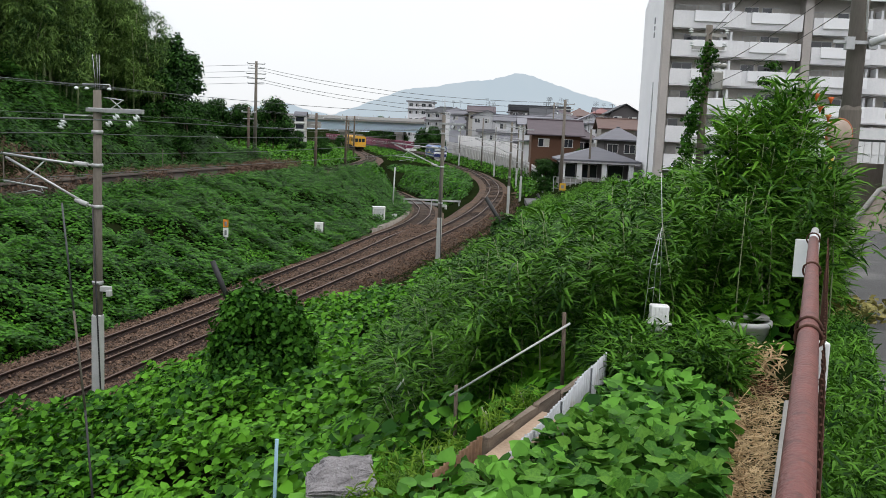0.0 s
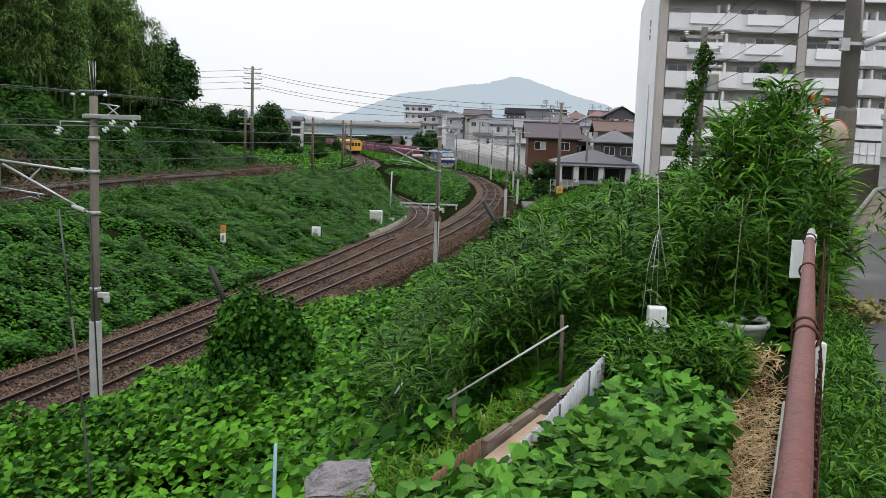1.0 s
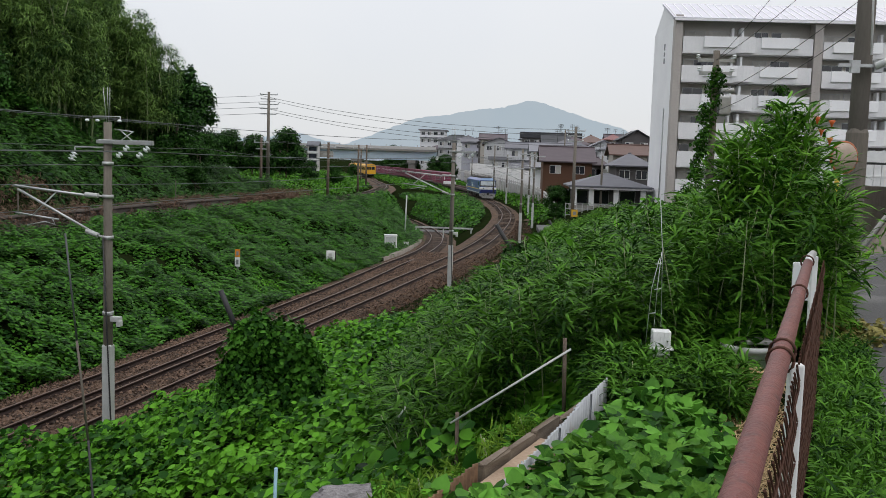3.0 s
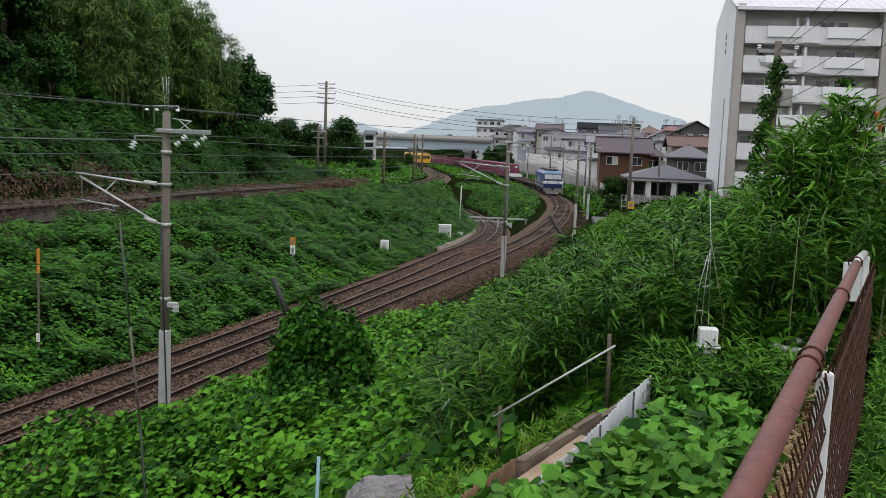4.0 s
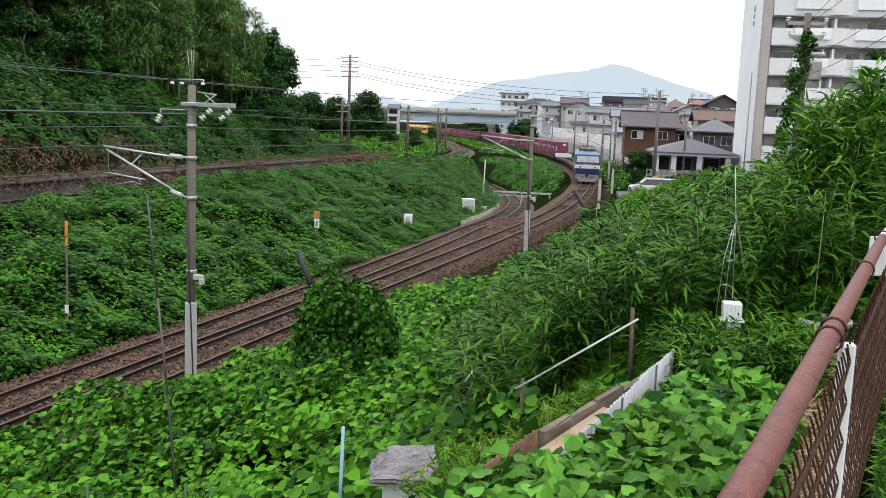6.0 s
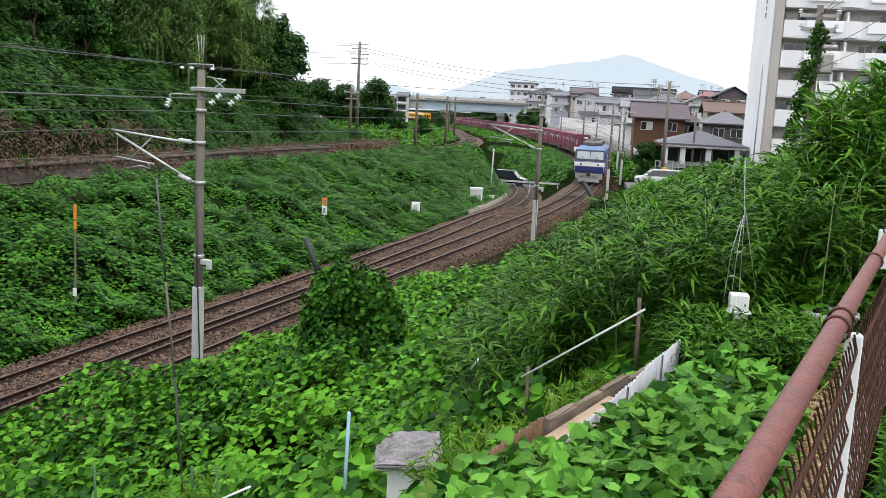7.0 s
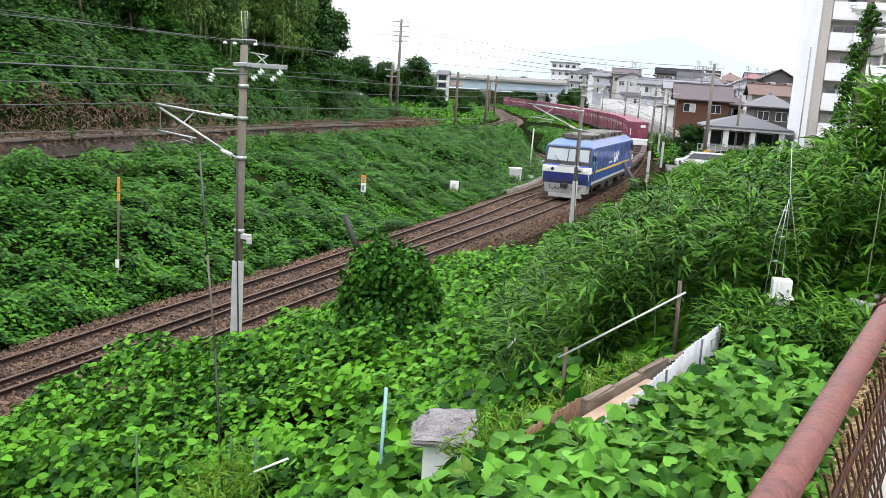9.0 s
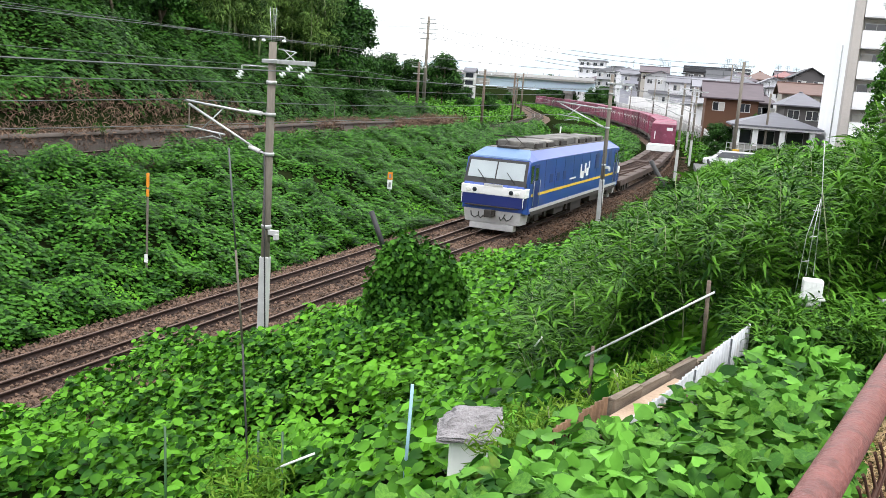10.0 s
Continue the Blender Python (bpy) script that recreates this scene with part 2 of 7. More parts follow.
def leaves(name, pts, nrm, sizes, shape, material, tilt=0.5, droop=0.0, rng=RNG):
    """One mesh of many leaves at pts; each faces about nrm, loosely, its tip down by droop."""
    tv, tf = shape
    n = len(pts)
    nz = nrm + rng.normal(0, tilt, (n, 3))
    nz /= np.linalg.norm(nz, axis=1, keepdims=True) + 1e-9
    ax = rng.normal(0, 1, (n, 3))
    ax[:, 2] -= droop
    ax -= (ax * nz).sum(1, keepdims=True) * nz
    ax /= np.linalg.norm(ax, axis=1, keepdims=True) + 1e-9
    ay = np.cross(nz, ax)
    s = np.asarray(sizes).reshape(-1, 1, 1)
    v = pts[:, None, :] + s * (tv[None, :, 0:1] * ax[:, None, :] + tv[None, :, 1:2] * ay[:, None, :] + tv[None, :, 2:3] * nz[:, None, :])
    f = (np.array(tf)[None] + (np.arange(n) * len(tv))[:, None, None]).reshape(-1)
    me = raw_mesh(name, v.reshape(-1, 3), f, 3)
    me.materials.append(material)
    return me


def lattice(x, y, scale, seed):
    """Smooth value noise, -1 to 1."""
    r = np.random.default_rng(seed).uniform(-1, 1, (128, 128))
    u, v = np.asarray(x) / scale, np.asarray(y) / scale
    i, j = np.floor(u).astype(int), np.floor(v).astype(int)
    a, b = u - i, v - j
    a, b = a * a * (3 - 2 * a), b * b * (3 - 2 * b)
    i, j, i1, j1 = i % 128, j % 128, (i + 1) % 128, (j + 1) % 128
    return (r[i, j] * (1 - a) + r[i1, j] * a) * (1 - b) + (r[i, j1] * (1 - a) + r[i1, j1] * a) * b


# ---- the lie of the land; rail top of the main line is z = 0 ----
AY = [-60, 5, 14, 21.5, 25, 34, 41.3, 46, 52, 59, 65, 74, 85, 94, 105, 116, 132, 140, 157, 186, 244, 298, 342, 420, 560]
AX = [-24, -12.6, -11.2, -9.9, -9.3, -7.3, -5.75, -5.0, -4.0, -2.85, -2.0, -1.0, -0.2, 0.3, 0.65, 0.7, 0, -0.7, -2.3, -7.2, -18, -31, -43, -64, -104]
BY = [-60, 5, 14, 22.5, 26, 34, 42, 46, 52, 59, 68, 79, 91, 109, 118, 140, 170]
BX = [-25.4, -14.2, -12.8, -11.3, -10.5, -8.95, -7.55, -7.1, -6.4, -5.75, -5.3, -5.35, -6.1, -8.4, -10.2, -15, -22]
UY = [-60, 20, 40, 60, 80, 91, 103, 128, 150, 172, 215, 259, 330, 420, 620]
UX = [-24, -21.5, -20.3, -19.2, -17.6, -17.0, -16.8, -17.6, -19.4, -22.4, -30.5, -38, -56, -85, -150]


def smooth_path(ys, xs, step=2.0):
    """A smooth line x(y) through the given places, as even points."""
    yy = np.arange(ys[0], ys[-1], 0.5)
    xx = np.interp(yy, ys, xs)
    k = np.hanning(25)
    k /= k.sum()
    xx = np.convolve(np.pad(xx, 12, mode="reflect", reflect_type="odd"), k, "valid")
    s = np.r_[0, np.cumsum(np.hypot(np.diff(xx), np.diff(yy)))]
    q = np.arange(0, s[-1], step)
    return np.c_[np.interp(q, s, xx), np.interp(q, s, yy)]


A_LINE, B_LINE, U_LINE = smooth_path(AY, AX), smooth_path(BY, BX), smooth_path(UY, UX)


def a_x(y):
    return np.interp(y, A_LINE[:, 1], A_LINE[:, 0])


def b_x(y):
    return np.where(np.asarray(y) < 165, np.interp(y, B_LINE[:, 1], B_LINE[:, 0]), a_x(y))


def u_x(y):
    return np.interp(y, U_LINE[:, 1], U_LINE[:, 0])


def u_z(y):
    return np.interp(y, [20, 60, 110, 230, 400], [2.6, 2.4, 2.0, 1.2, 1.0])


def rail_z(y):
    return np.interp(y, [0, 18, 40, 600], [-0.45, -0.4, 0, 0])


def branch_z(y):
    return rail_z(y) + np.interp(y, [55, 85, 115, 140], [0, -0.9, -2.0, -2.4])


def ground_z(x, y, lumps=True):
    x, y = np.asarray(x, float), np.asarray(y, float)
    a, b, u = a_x(y), b_x(y), u_x(y)
    left, right = np.minimum(a, b) - 1.7, a + 1.9
    bed = rail_z(y) - 0.36
    # bank from the track bed up to the upper line, and the hill behind it
    top = u + 1.9
    f = np.clip((left - x) / np.maximum(left - top, 0.5), 0, 1)
    bank = bed + (u_z(y) - 0.35 - bed) * (0.25 * f + 0.75 * np.sin(f * math.pi / 2))
    near_hill = np.interp(y, [60, 92, 100], [1, 1, 0])
    back = np.clip(u - 3.0 - x - np.interp(y, [45, 88], [0, 6.0]), 0, None)
    hill = np.minimum(back * 0.62, 17) * near_hill + np.interp(back, [0, 1.5, 12, 40], [0, 0.7, 1.2, 1.2]) * (1 - near_hill)
    zl = np.where(x > top, bank, u_z(y) - 0.35 + hill + 1.1 * np.clip(back, 0, 0.6) / 0.6 * near_hill)
    # slope on the camera's side, up to the road
    d = x - right
    rise = np.interp(d - np.interp(y, [24, 34, 60, 90], [0, 1.7, 1.8, 1.0]), [0, 0.7, 2, 4.5, 7.5, 9.5, 11.5, 13.5], [0, 0.35, 0.9, 1.75, 2.75, 3.6, 4.75, 5.3])
    cap = np.interp(y, [12, 24, 40, 60, 75, 110], [4.55, 4.1, 1.6, 0.8, 0.4, 0.4])
    capr = np.interp(y, [12, 24, 60, 100, 180], [4.55, 4.5, 2.9, 2.0, 7])
    w = np.clip((x - 4) / 6, 0, 1)
    zr = bed + np.minimum(rise, (cap * (1 - w) + capr * w) - bed)
    far = np.clip((y - 105) / 80, 0, 1) * np.clip((d - 6) / 18, 0, 1)
    zr = zr + far * np.interp(d, [6, 40, 120], [0, 3.5, 9])
    z = np.where(x < left, zl, np.where(x > right, zr, bed))
    cut = (branch_z(y) - rail_z(y)) * np.clip(1 - (np.abs(x - b) - 1.9) / 2.2, 0, 1) * (x < a - 1.9) * (y < 150)
    z = np.where((y > 55) & (np.abs(x - b) < 4.2) & (x < a - 1.9) & (y < 150), np.minimum(z, bed + (z - bed) * np.clip((np.abs(x - b) - 1.9) / 2.2, 0, 1)), z) + cut
    z = np.where((np.abs(y - 105) < 2.6) & (x > -18) & (x < -2.2), branch_z(105) - 0.2, z)
    if lumps:
        m = np.clip(np.maximum(left - 0.6 - x, d - 0.5), 0, 1.5) / 1.5
        m = m * np.where((x > 0.2) & (y < 9), 0, 1) * np.where((x > 3.2) & (y < 40), 0, 1)
        z = z + m * (0.16 * lattice(x, y, 1.7, 3) + 0.22 * lattice(x, y, 4.5, 4))
        z = z + np.clip(u - 4.0 - x, 0, 1.5) / 1.5 * near_hill * (0.9 * lattice(x, y, 4.0, 14) + 0.6 * lattice(x, y, 1.7, 15))
        onbank = np.clip((left - 1.0 - x) / 1.0, 0, 1) * np.clip((x - top) / 1.0, 0, 1)
        z = z + onbank * (0.34 * lattice(x * 1.3, y, 1.1, 16) + 0.3 * lattice(x, y, 2.6, 17))
    z = np.where((y > 0) & (y < 7.4) & (x > 0.10 + (y - 4.68) * 0.464) & (x < 4), 4.3, z)
    dist = np.hypot(x, y)
    return np.where(dist > 450, z * np.clip(1 - (dist - 450) / 300, 0, 1), z)


def make_ground():
    xs = np.r_[-4800, -3000, -1800, -1000, -600, -400, -280, -200, -150, -110, -80, np.arange(-64, -26, 2.0), np.arange(-26, 16, 0.5),
               np.arange(16, 40, 2.0), 45, 52, 60, 70, 85, 100, 130, 180, 260, 400, 700, 1300, 2400, 4800]
    ys = np.r_[-4800, -2000, -800, -300, -120, -60, -30, -14, np.arange(-6, 12, 0.4), np.arange(12, 70, 0.6), np.arange(70, 130, 1.5), np.arange(130, 260, 4.0),
               270, 290, 320, 360, 420, 500, 640, 900, 1400, 2400, 3600, 4900]
    gx, gy = np.meshgrid(xs, ys)
    v = np.c_[gx.ravel(), gy.ravel(), ground_z(gx.ravel(), gy.ravel())]
    nx, ny = len(xs), len(ys)
    i = (np.arange(ny - 1)[:, None] * nx + np.arange(nx - 1)[None]).ravel()
    f = np.c_[i, i + 1, i + nx + 1, i + nx].ravel()
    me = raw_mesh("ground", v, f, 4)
    me.materials.append(M_SHADED_SOIL)
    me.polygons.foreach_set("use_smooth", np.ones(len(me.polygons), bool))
    tagged(new("ground", me), "soil ground under green vines and weeds, coloured near black for leaf shade", "ground", kind="structure")


make_ground()


def normals_at(x, y):
    e = 0.4
    gx = (ground_z(x + e, y) - ground_z(x - e, y)) / (2 * e)
    gy = (ground_z(x, y + e) - ground_z(x, y - e)) / (2 * e)
    n = np.c_[-gx, -gy, np.ones_like(gx)]
    return n / np.linalg.norm(n, axis=1, keepdims=True)


def vine_sheet(name, label, x0, x1, y0, y1, per_m2, inside, size, shape, material, lift=(0.05, 0.35), tilt=0.45, seed=1, lean=(0, 0, 0), category="vine", rough=0.16, extra=None):
    """Leaves over the ground where inside(x, y) holds."""
    rng = np.random.default_rng(seed)
    n = int((x1 - x0) * (y1 - y0) * per_m2)
    x, y = rng.uniform(x0, x1, n), rng.uniform(y0, y1, n)
    keep = inside(x, y)
    x, y = x[keep], y[keep]
    h = rng.uniform(0, 1, len(x)) ** 0.5 * (lift[1] - lift[0]) + lift[0]
    h = h * (1 + 0.6 * lattice(x, y, 1.1, seed + 7)) + rough * (1.1 * lattice(x, y, 0.42, seed + 8) + lattice(x, y, 1.5, seed + 9))
    if extra is not None:
        h = h + extra(x, y)
    p = np.c_[x, y, ground_z(x, y) + h]
    s = rng.uniform(0.7, 1.25, len(x)) * size
    me = leaves(name, p, normals_at(x, y) + np.array(lean), s, shape, material, tilt, 0.5, rng)
    tagged(new(name, me), label, category, kind="stuff")
    return len(x)


# ---- tracks ----
def ribbon(line, offs, heights, z_of):
    """A strip swept along a line: offs across it, heights over the line's level."""
    t = np.gradient(line, axis=0)
    t /= np.linalg.norm(t, axis=1, keepdims=True)
    nrm = np.c_[t[:, 1], -t[:, 0]]
    k = len(offs)
    v = np.concatenate([np.c_[line + nrm * o, z_of(line[:, 1]) + h][:, None, :] for o, h in zip(offs, heights)], 1)
    n = len(line)
    i = (np.arange(n - 1)[:, None] * k + np.arange(k - 1)[None]).ravel()
    return v.reshape(-1, 3), np.c_[i, i + 1, i + k + 1, i + k].ravel()


RAIL_OFF = [-0.065, -0.065, -0.012, -0.012, -0.034, -0.034, 0.034, 0.034, 0.012, 0.012, 0.065, 0.065]
RAIL_UP = [-0.153, -0.135, -0.12, -0.04, -0.032, 0, 0, -0.032, -0.04, -0.12, -0.135, -0.153]


def make_track(name, line, z_of, label, near):
    track = empty(name, Matrix(), label, "railway track", kind="structure")
    v, f = ribbon(line, [-2.1, -1.35, -0.6, 0, 0.6, 1.35, 2.1], [-0.46, -0.20, -0.185, -0.19, -0.185, -0.20, -0.46], z_of)
    v[:, 2] += 0.03 * lattice(v[:, 0], v[:, 1], 0.9, 12)
    me = raw_mesh("ballast", v, f, 4)
    part("ballast", me, M_BALLAST, track, "rust-stained grey brown ballast bed")
    for side in (-0.5335, 0.5335):
        v, f = ribbon(line, [side + o for o in RAIL_OFF], RAIL_UP, z_of)
        me = raw_mesh("rail", v, f, 4)
        me.materials.append(M_RAIL)
        me.materials.append(M_RAILTOP)
        idx = np.zeros(len(me.polygons), np.int32)
        idx[5::11] = 1
        me.polygons.foreach_set("material_index", idx)
        part("rail", me, None, track, "rusty brown steel rail with a worn top")
    bm = boxes((-1.0, 1.0, -0.11, 0.11, -0.30, -0.168), bevel=0.015)
    me = bpy.data.meshes.new("sleeper")
    bm.to_mesh(me)
    bm.free()
    me.materials.append(M_SLEEPER)
    s = np.r_[0, np.cumsum(np.hypot(*np.diff(line, axis=0).T))]
    for q in np.arange(near[0], near[1], 0.62):
        x, y = np.interp(q, s, line[:, 0]), np.interp(q, s, line[:, 1])
        x1, y1 = np.interp(q + 0.5, s, line[:, 0]), np.interp(q + 0.5, s, line[:, 1])
        ob = new("sleeper", me)
        ob.parent = track
        ob.matrix_local = pose(x, y, float(z_of(y)), 0, 0, math.degrees(math.atan2(y1 - y, x1 - x)) - 90)
    return track


make_track("main_track", A_LINE, rail_z, "curved railway track with rusty rails on brown ballast", (72, 230))
make_track("branch_track", B_LINE[:100], branch_z, "side track curving off beside the main line", (72, 190))
make_track("upper_track", U_LINE, u_z, "railway track curving along the bank above", (140, 240))


def make_chips():
    """Loose ballast stones between and beside the rails, and the stone shoulder of the curve."""
    line = A_LINE[(A_LINE[:, 1] > 20) & (A_LINE[:, 1] < 112)]
    v, f = ribbon(line, [1.95, 2.5, 3.1, 3.7, 4.3], [-0.40, -0.36, -0.38, -0.46, -0.75], rail_z)
    v[:, 2] += 0.05 * lattice(v[:, 0], v[:, 1], 0.8, 19)
    tagged(part("ballast_shoulder", raw_mesh("ballast_shoulder", v, f, 4), M_BALLAST), "rust-brown ballast shoulder beside the curved track", "ballast", kind="structure")
    rng = np.random.default_rng(31)
    tv = np.array([(1, 0, 0), (-0.5, 0.8, 0), (-0.5, -0.8, 0), (0, 0, 0.8)])
    tf = [(0, 1, 3), (1, 2, 3), (2, 0, 3)]
    for n, lo, hi, label in ((52000, -1.3, 1.3, "loose brown ballast stones between the rails"), (42000, -3.0, -1.2, "pale grey and brown ballast stones between the two tracks"), (30000, 1.2, 4.2, "rust-brown ballast stones on the shoulder")):
        y = 14 + 90 * rng.uniform(0, 1, n) ** 1.5
        off = rng.uniform(lo, hi, n)
        x = a_x(y) + off
        base = np.interp(np.abs(off), [0, 1.35, 2.1, 2.5, 3.1, 3.7, 4.3], [-0.19, -0.2, -0.42, -0.36, -0.38, -0.46, -0.75])
        if lo < -1.2:
            base = np.where(x < b_x(y) + 1.3, -0.2, -0.2)
            keep = (x > b_x(y) - 1.6) & (y < 64)
            x, y, base = x[keep], y[keep], base[keep]
        p = np.c_[x, y, rail_z(y) + base + 0.03 * rng.normal(0, 1, len(x)) + 0.02]
        me = leaves("ballast_chips", p, np.tile((0, 0, 1.0), (len(p), 1)), rng.uniform(0.03, 0.07, len(p)), (tv, tf), M_STONE if lo < -1.2 else M_STONE_DARK, 0.5, 0, rng)
        tagged(new("ballast_chips", me), label, "ballast", kind="stuff")


make_chips()


# ---- vegetation sheets ----
def on_near_slope(x, y):
    d = x - (a_x(y) + 1.9)
    edge = (y - 4.3) * 0.52 - 0.25
    return (d > np.interp(y, [22, 32, 70, 90], [0.7, 1.9, 1.9, 0.9]) + 0.5 * lattice(x, y, 1.3, 21)) & (x < np.where(y < 8, edge, 9)) & (y > 1.5) & (d < 14)


def on_bank(x, y):
    left = np.minimum(a_x(y), b_x(y)) - 1.9
    return (x < left + 0.45 - 0.4 * lattice(x, y, 1.5, 22)) & (x > u_x(y) + np.where(y > 88, 2.2, 0.6))


def on_hill(x, y):
    return (x < u_x(y) - 3.6) & (y < 94)


vine_sheet("kudzu", "bright green kudzu vines covering the slope", -13, 3, 2, 15, 340, on_near_slope, 0.125, LEAF_BROAD, M_KUDZU, (0.02, 0.5), 0.42, 41, (0, -0.25, 0.1), rough=0.22, extra=lambda x, y: 0.75 * np.clip((6.2 - (x - a_x(y) - 1.9)) / 2.5, 0, 1) * np.clip((-2.2 - x) / 1.2, 0, 1))
vine_sheet("kudzu", "bright green kudzu vines covering the slope by the track", -11, 6, 15, 30, 190, on_near_slope, 0.14, LEAF_BROAD, M_KUDZU, (0.05, 0.5), 0.42, 42, (0, -0.25, 0.1), rough=0.24)
vine_sheet("kudzu", "green kudzu and weeds beside the curved track", -8, 16, 30, 75, 60, on_near_slope, 0.2, LEAF_SMALL, M_KUDZU, (0.05, 0.45), 0.4, 43, (0, 0, 0.5))
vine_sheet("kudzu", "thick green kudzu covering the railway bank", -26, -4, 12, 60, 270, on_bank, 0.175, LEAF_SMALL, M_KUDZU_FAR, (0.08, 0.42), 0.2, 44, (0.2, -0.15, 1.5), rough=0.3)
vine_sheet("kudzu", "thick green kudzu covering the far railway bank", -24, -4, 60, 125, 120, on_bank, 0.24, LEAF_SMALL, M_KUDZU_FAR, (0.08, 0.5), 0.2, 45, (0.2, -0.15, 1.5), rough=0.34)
vine_sheet("kudzu", "dark green vines covering the wooded hillside", -48, -21, 14, 94, 120, on_hill, 0.26, LEAF_SMALL, M_HILL, (0.05, 0.9), 0.25, 46, (0.3, -0.1, 1.3), rough=0.5)
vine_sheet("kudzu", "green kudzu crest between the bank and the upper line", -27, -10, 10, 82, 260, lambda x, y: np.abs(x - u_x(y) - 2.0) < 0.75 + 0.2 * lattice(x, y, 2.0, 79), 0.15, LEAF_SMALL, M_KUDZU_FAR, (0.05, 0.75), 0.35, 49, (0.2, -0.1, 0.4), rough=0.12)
vine_sheet("weeds", "green weeds on the verge of the railway", -60, 60, 95, 330, 11, lambda x, y: ((x < u_x(y) - 2.6) | (np.abs(x - (u_x(y) + a_x(y)) / 2) < (a_x(y) - u_x(y)) / 2 - 3.2) | ((x > a_x(y) + 2.6) & (x < a_x(y) + 9))) & (np.abs(x - b_x(y)) > 2.2), 0.36, LEAF_SMALL, M_KUDZU, (0.05, 0.5), 0.5, 47, category="weeds")
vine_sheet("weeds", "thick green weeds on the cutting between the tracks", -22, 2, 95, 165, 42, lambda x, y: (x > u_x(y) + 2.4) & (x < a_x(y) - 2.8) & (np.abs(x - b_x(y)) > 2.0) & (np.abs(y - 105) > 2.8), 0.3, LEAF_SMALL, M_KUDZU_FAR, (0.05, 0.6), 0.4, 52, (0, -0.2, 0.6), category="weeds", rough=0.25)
vine_sheet("weeds", "pale green low weeds at the foot of the bank", -17, -4, 12, 75, 190, lambda x, y: np.abs(x - (np.minimum(a_x(y), b_x(y)) - 2.35)) < 0.75 + 0.3 * lattice(x, y, 1.2, 61), 0.11, LEAF_SMALL, M_KUDZU, (0.02, 0.22), 0.45, 53, (0, -0.2, 0.4), category="weeds", rough=0.06)
vine_sheet("dry_vines", "dry brown vines along the old platform wall", -27, -14, 12, 92, 150, lambda x, y: (np.abs(x - u_x(y) + 2.9) < 1.3 + 0.3 * lattice(x, y, 2.0, 77)), 0.30, LEAF_BLADE, M_DRY, (0.1, 0.75), 0.9, 48)


def clumps(name, label, category, balls, per_m2, size, shape, material, tilt=0.6, droop=0.6, seed=3, solid=0.25):
    """A crown made of many leaves on and in lumpy balls (x, y, z, radius, height scale)."""
    rng = np.random.default_rng(seed)
    ps, ns = [], []
    for x, y, z, r, hs in balls:
        n = int(4 * math.pi * r * r * per_m2 * (0.5 + 0.5 * hs))
        d = rng.normal(0, 1, (n, 3))
        d /= np.linalg.norm(d, axis=1, keepdims=True)
        az = np.arctan2(d[:, 1], d[:, 0])
        lump = 1 + 0.16 * np.sin(az * 3 + x * 7 + d[:, 2] * 4) + 0.14 * np.sin(az * 7 + y * 5 - d[:, 2] * 9)
        rr = r * lump * (1 - solid * rng.uniform(0, 1, n) ** 1.3)
        p = d * rr[:, None] * np.array([1, 1, hs]) + np.array([x, y, z])
        ps.append(p)
        ns.append(d * np.array([1, 1, 0.8]) + np.array([0, 0, 0.45]))
    p, nn = np.concatenate(ps), np.concatenate(ns)
    gz = ground_z(p[:, 0], p[:, 1])
    keep = p[:, 2] > gz - 0.1
    p, nn = p[keep], nn[keep]
    me = leaves(name, p, nn, rng.uniform(0.7, 1.3, len(p)) * size, shape, material, tilt, droop, rng)
    return me


# ---- train ----
def line_at(line, s):
    q = np.r_[0, np.cumsum(np.hypot(*np.diff(line, axis=0).T))]
    return float(np.interp(s, q, line[:, 0])), float(np.interp(s, q, line[:, 1]))


def s_of_y(line, y):
    q = np.r_[0, np.cumsum(np.hypot(*np.diff(line, axis=0).T))]
    return float(np.interp(y, line[:, 1], q))


def ride(line, z_of, s_mid, half):
    """The pose of a vehicle whose bogies stand half before and behind s_mid; its front looks along -y of its own space."""
    x0, y0 = line_at(line, s_mid - half)
    x1, y1 = line_at(line, s_mid + half)
    yaw = math.degrees(math.atan2(y1 - y0, x1 - x0)) - 90
    zf, zb = float(z_of(y0)), float(z_of(y1))
    return pose((x0 + x1) / 2, (y0 + y1) / 2, (zf + zb) / 2, math.degrees(math.atan2(zb - zf, 2 * half)), 0, yaw)


FRONT_Y = 38.6
SPEED = 17.2
TIMES = [i * 0.5 for i in range(21)]


M_BLUE = mat("locomotive_blue", (0.017, 0.066, 0.31), (0.010, 0.038, 0.20), 0.4, scale=0.6, fine=8, coat=0.3)
M_NAVY = mat("dark_blue_paint", (0.012, 0.025, 0.16), (0.01, 0.018, 0.11), 0.4, scale=1, coat=0.2)
M_LOCOGREY = mat("pale_grey_paint", (0.50, 0.50, 0.50), (0.34, 0.33, 0.32), 0.55, scale=1.5, fine=18, spots=(0.22, 0.18, 0.15), spot_scale=2, spot_at=0.62)
M_YELLOWLINE = mat("yellow_line_paint", (0.75, 0.52, 0.05), (0.6, 0.4, 0.04), 0.5)
M_ROOFBLUE = mat("light_blue_roof_paint", (0.115, 0.205, 0.35), (0.07, 0.13, 0.24), 0.5, scale=1.2, fine=12)
M_ROOFGREY = mat("sooty_roof_grey", (0.15, 0.145, 0.135), (0.045, 0.04, 0.038), 0.85, scale=0.9, fine=12, spots=(0.28, 0.265, 0.24), spot_scale=0.8, spot_at=0.56)
M_UNDER = mat("underframe_black", (0.045, 0.038, 0.033), (0.02, 0.017, 0.015), 0.85, scale=2, fine=20)
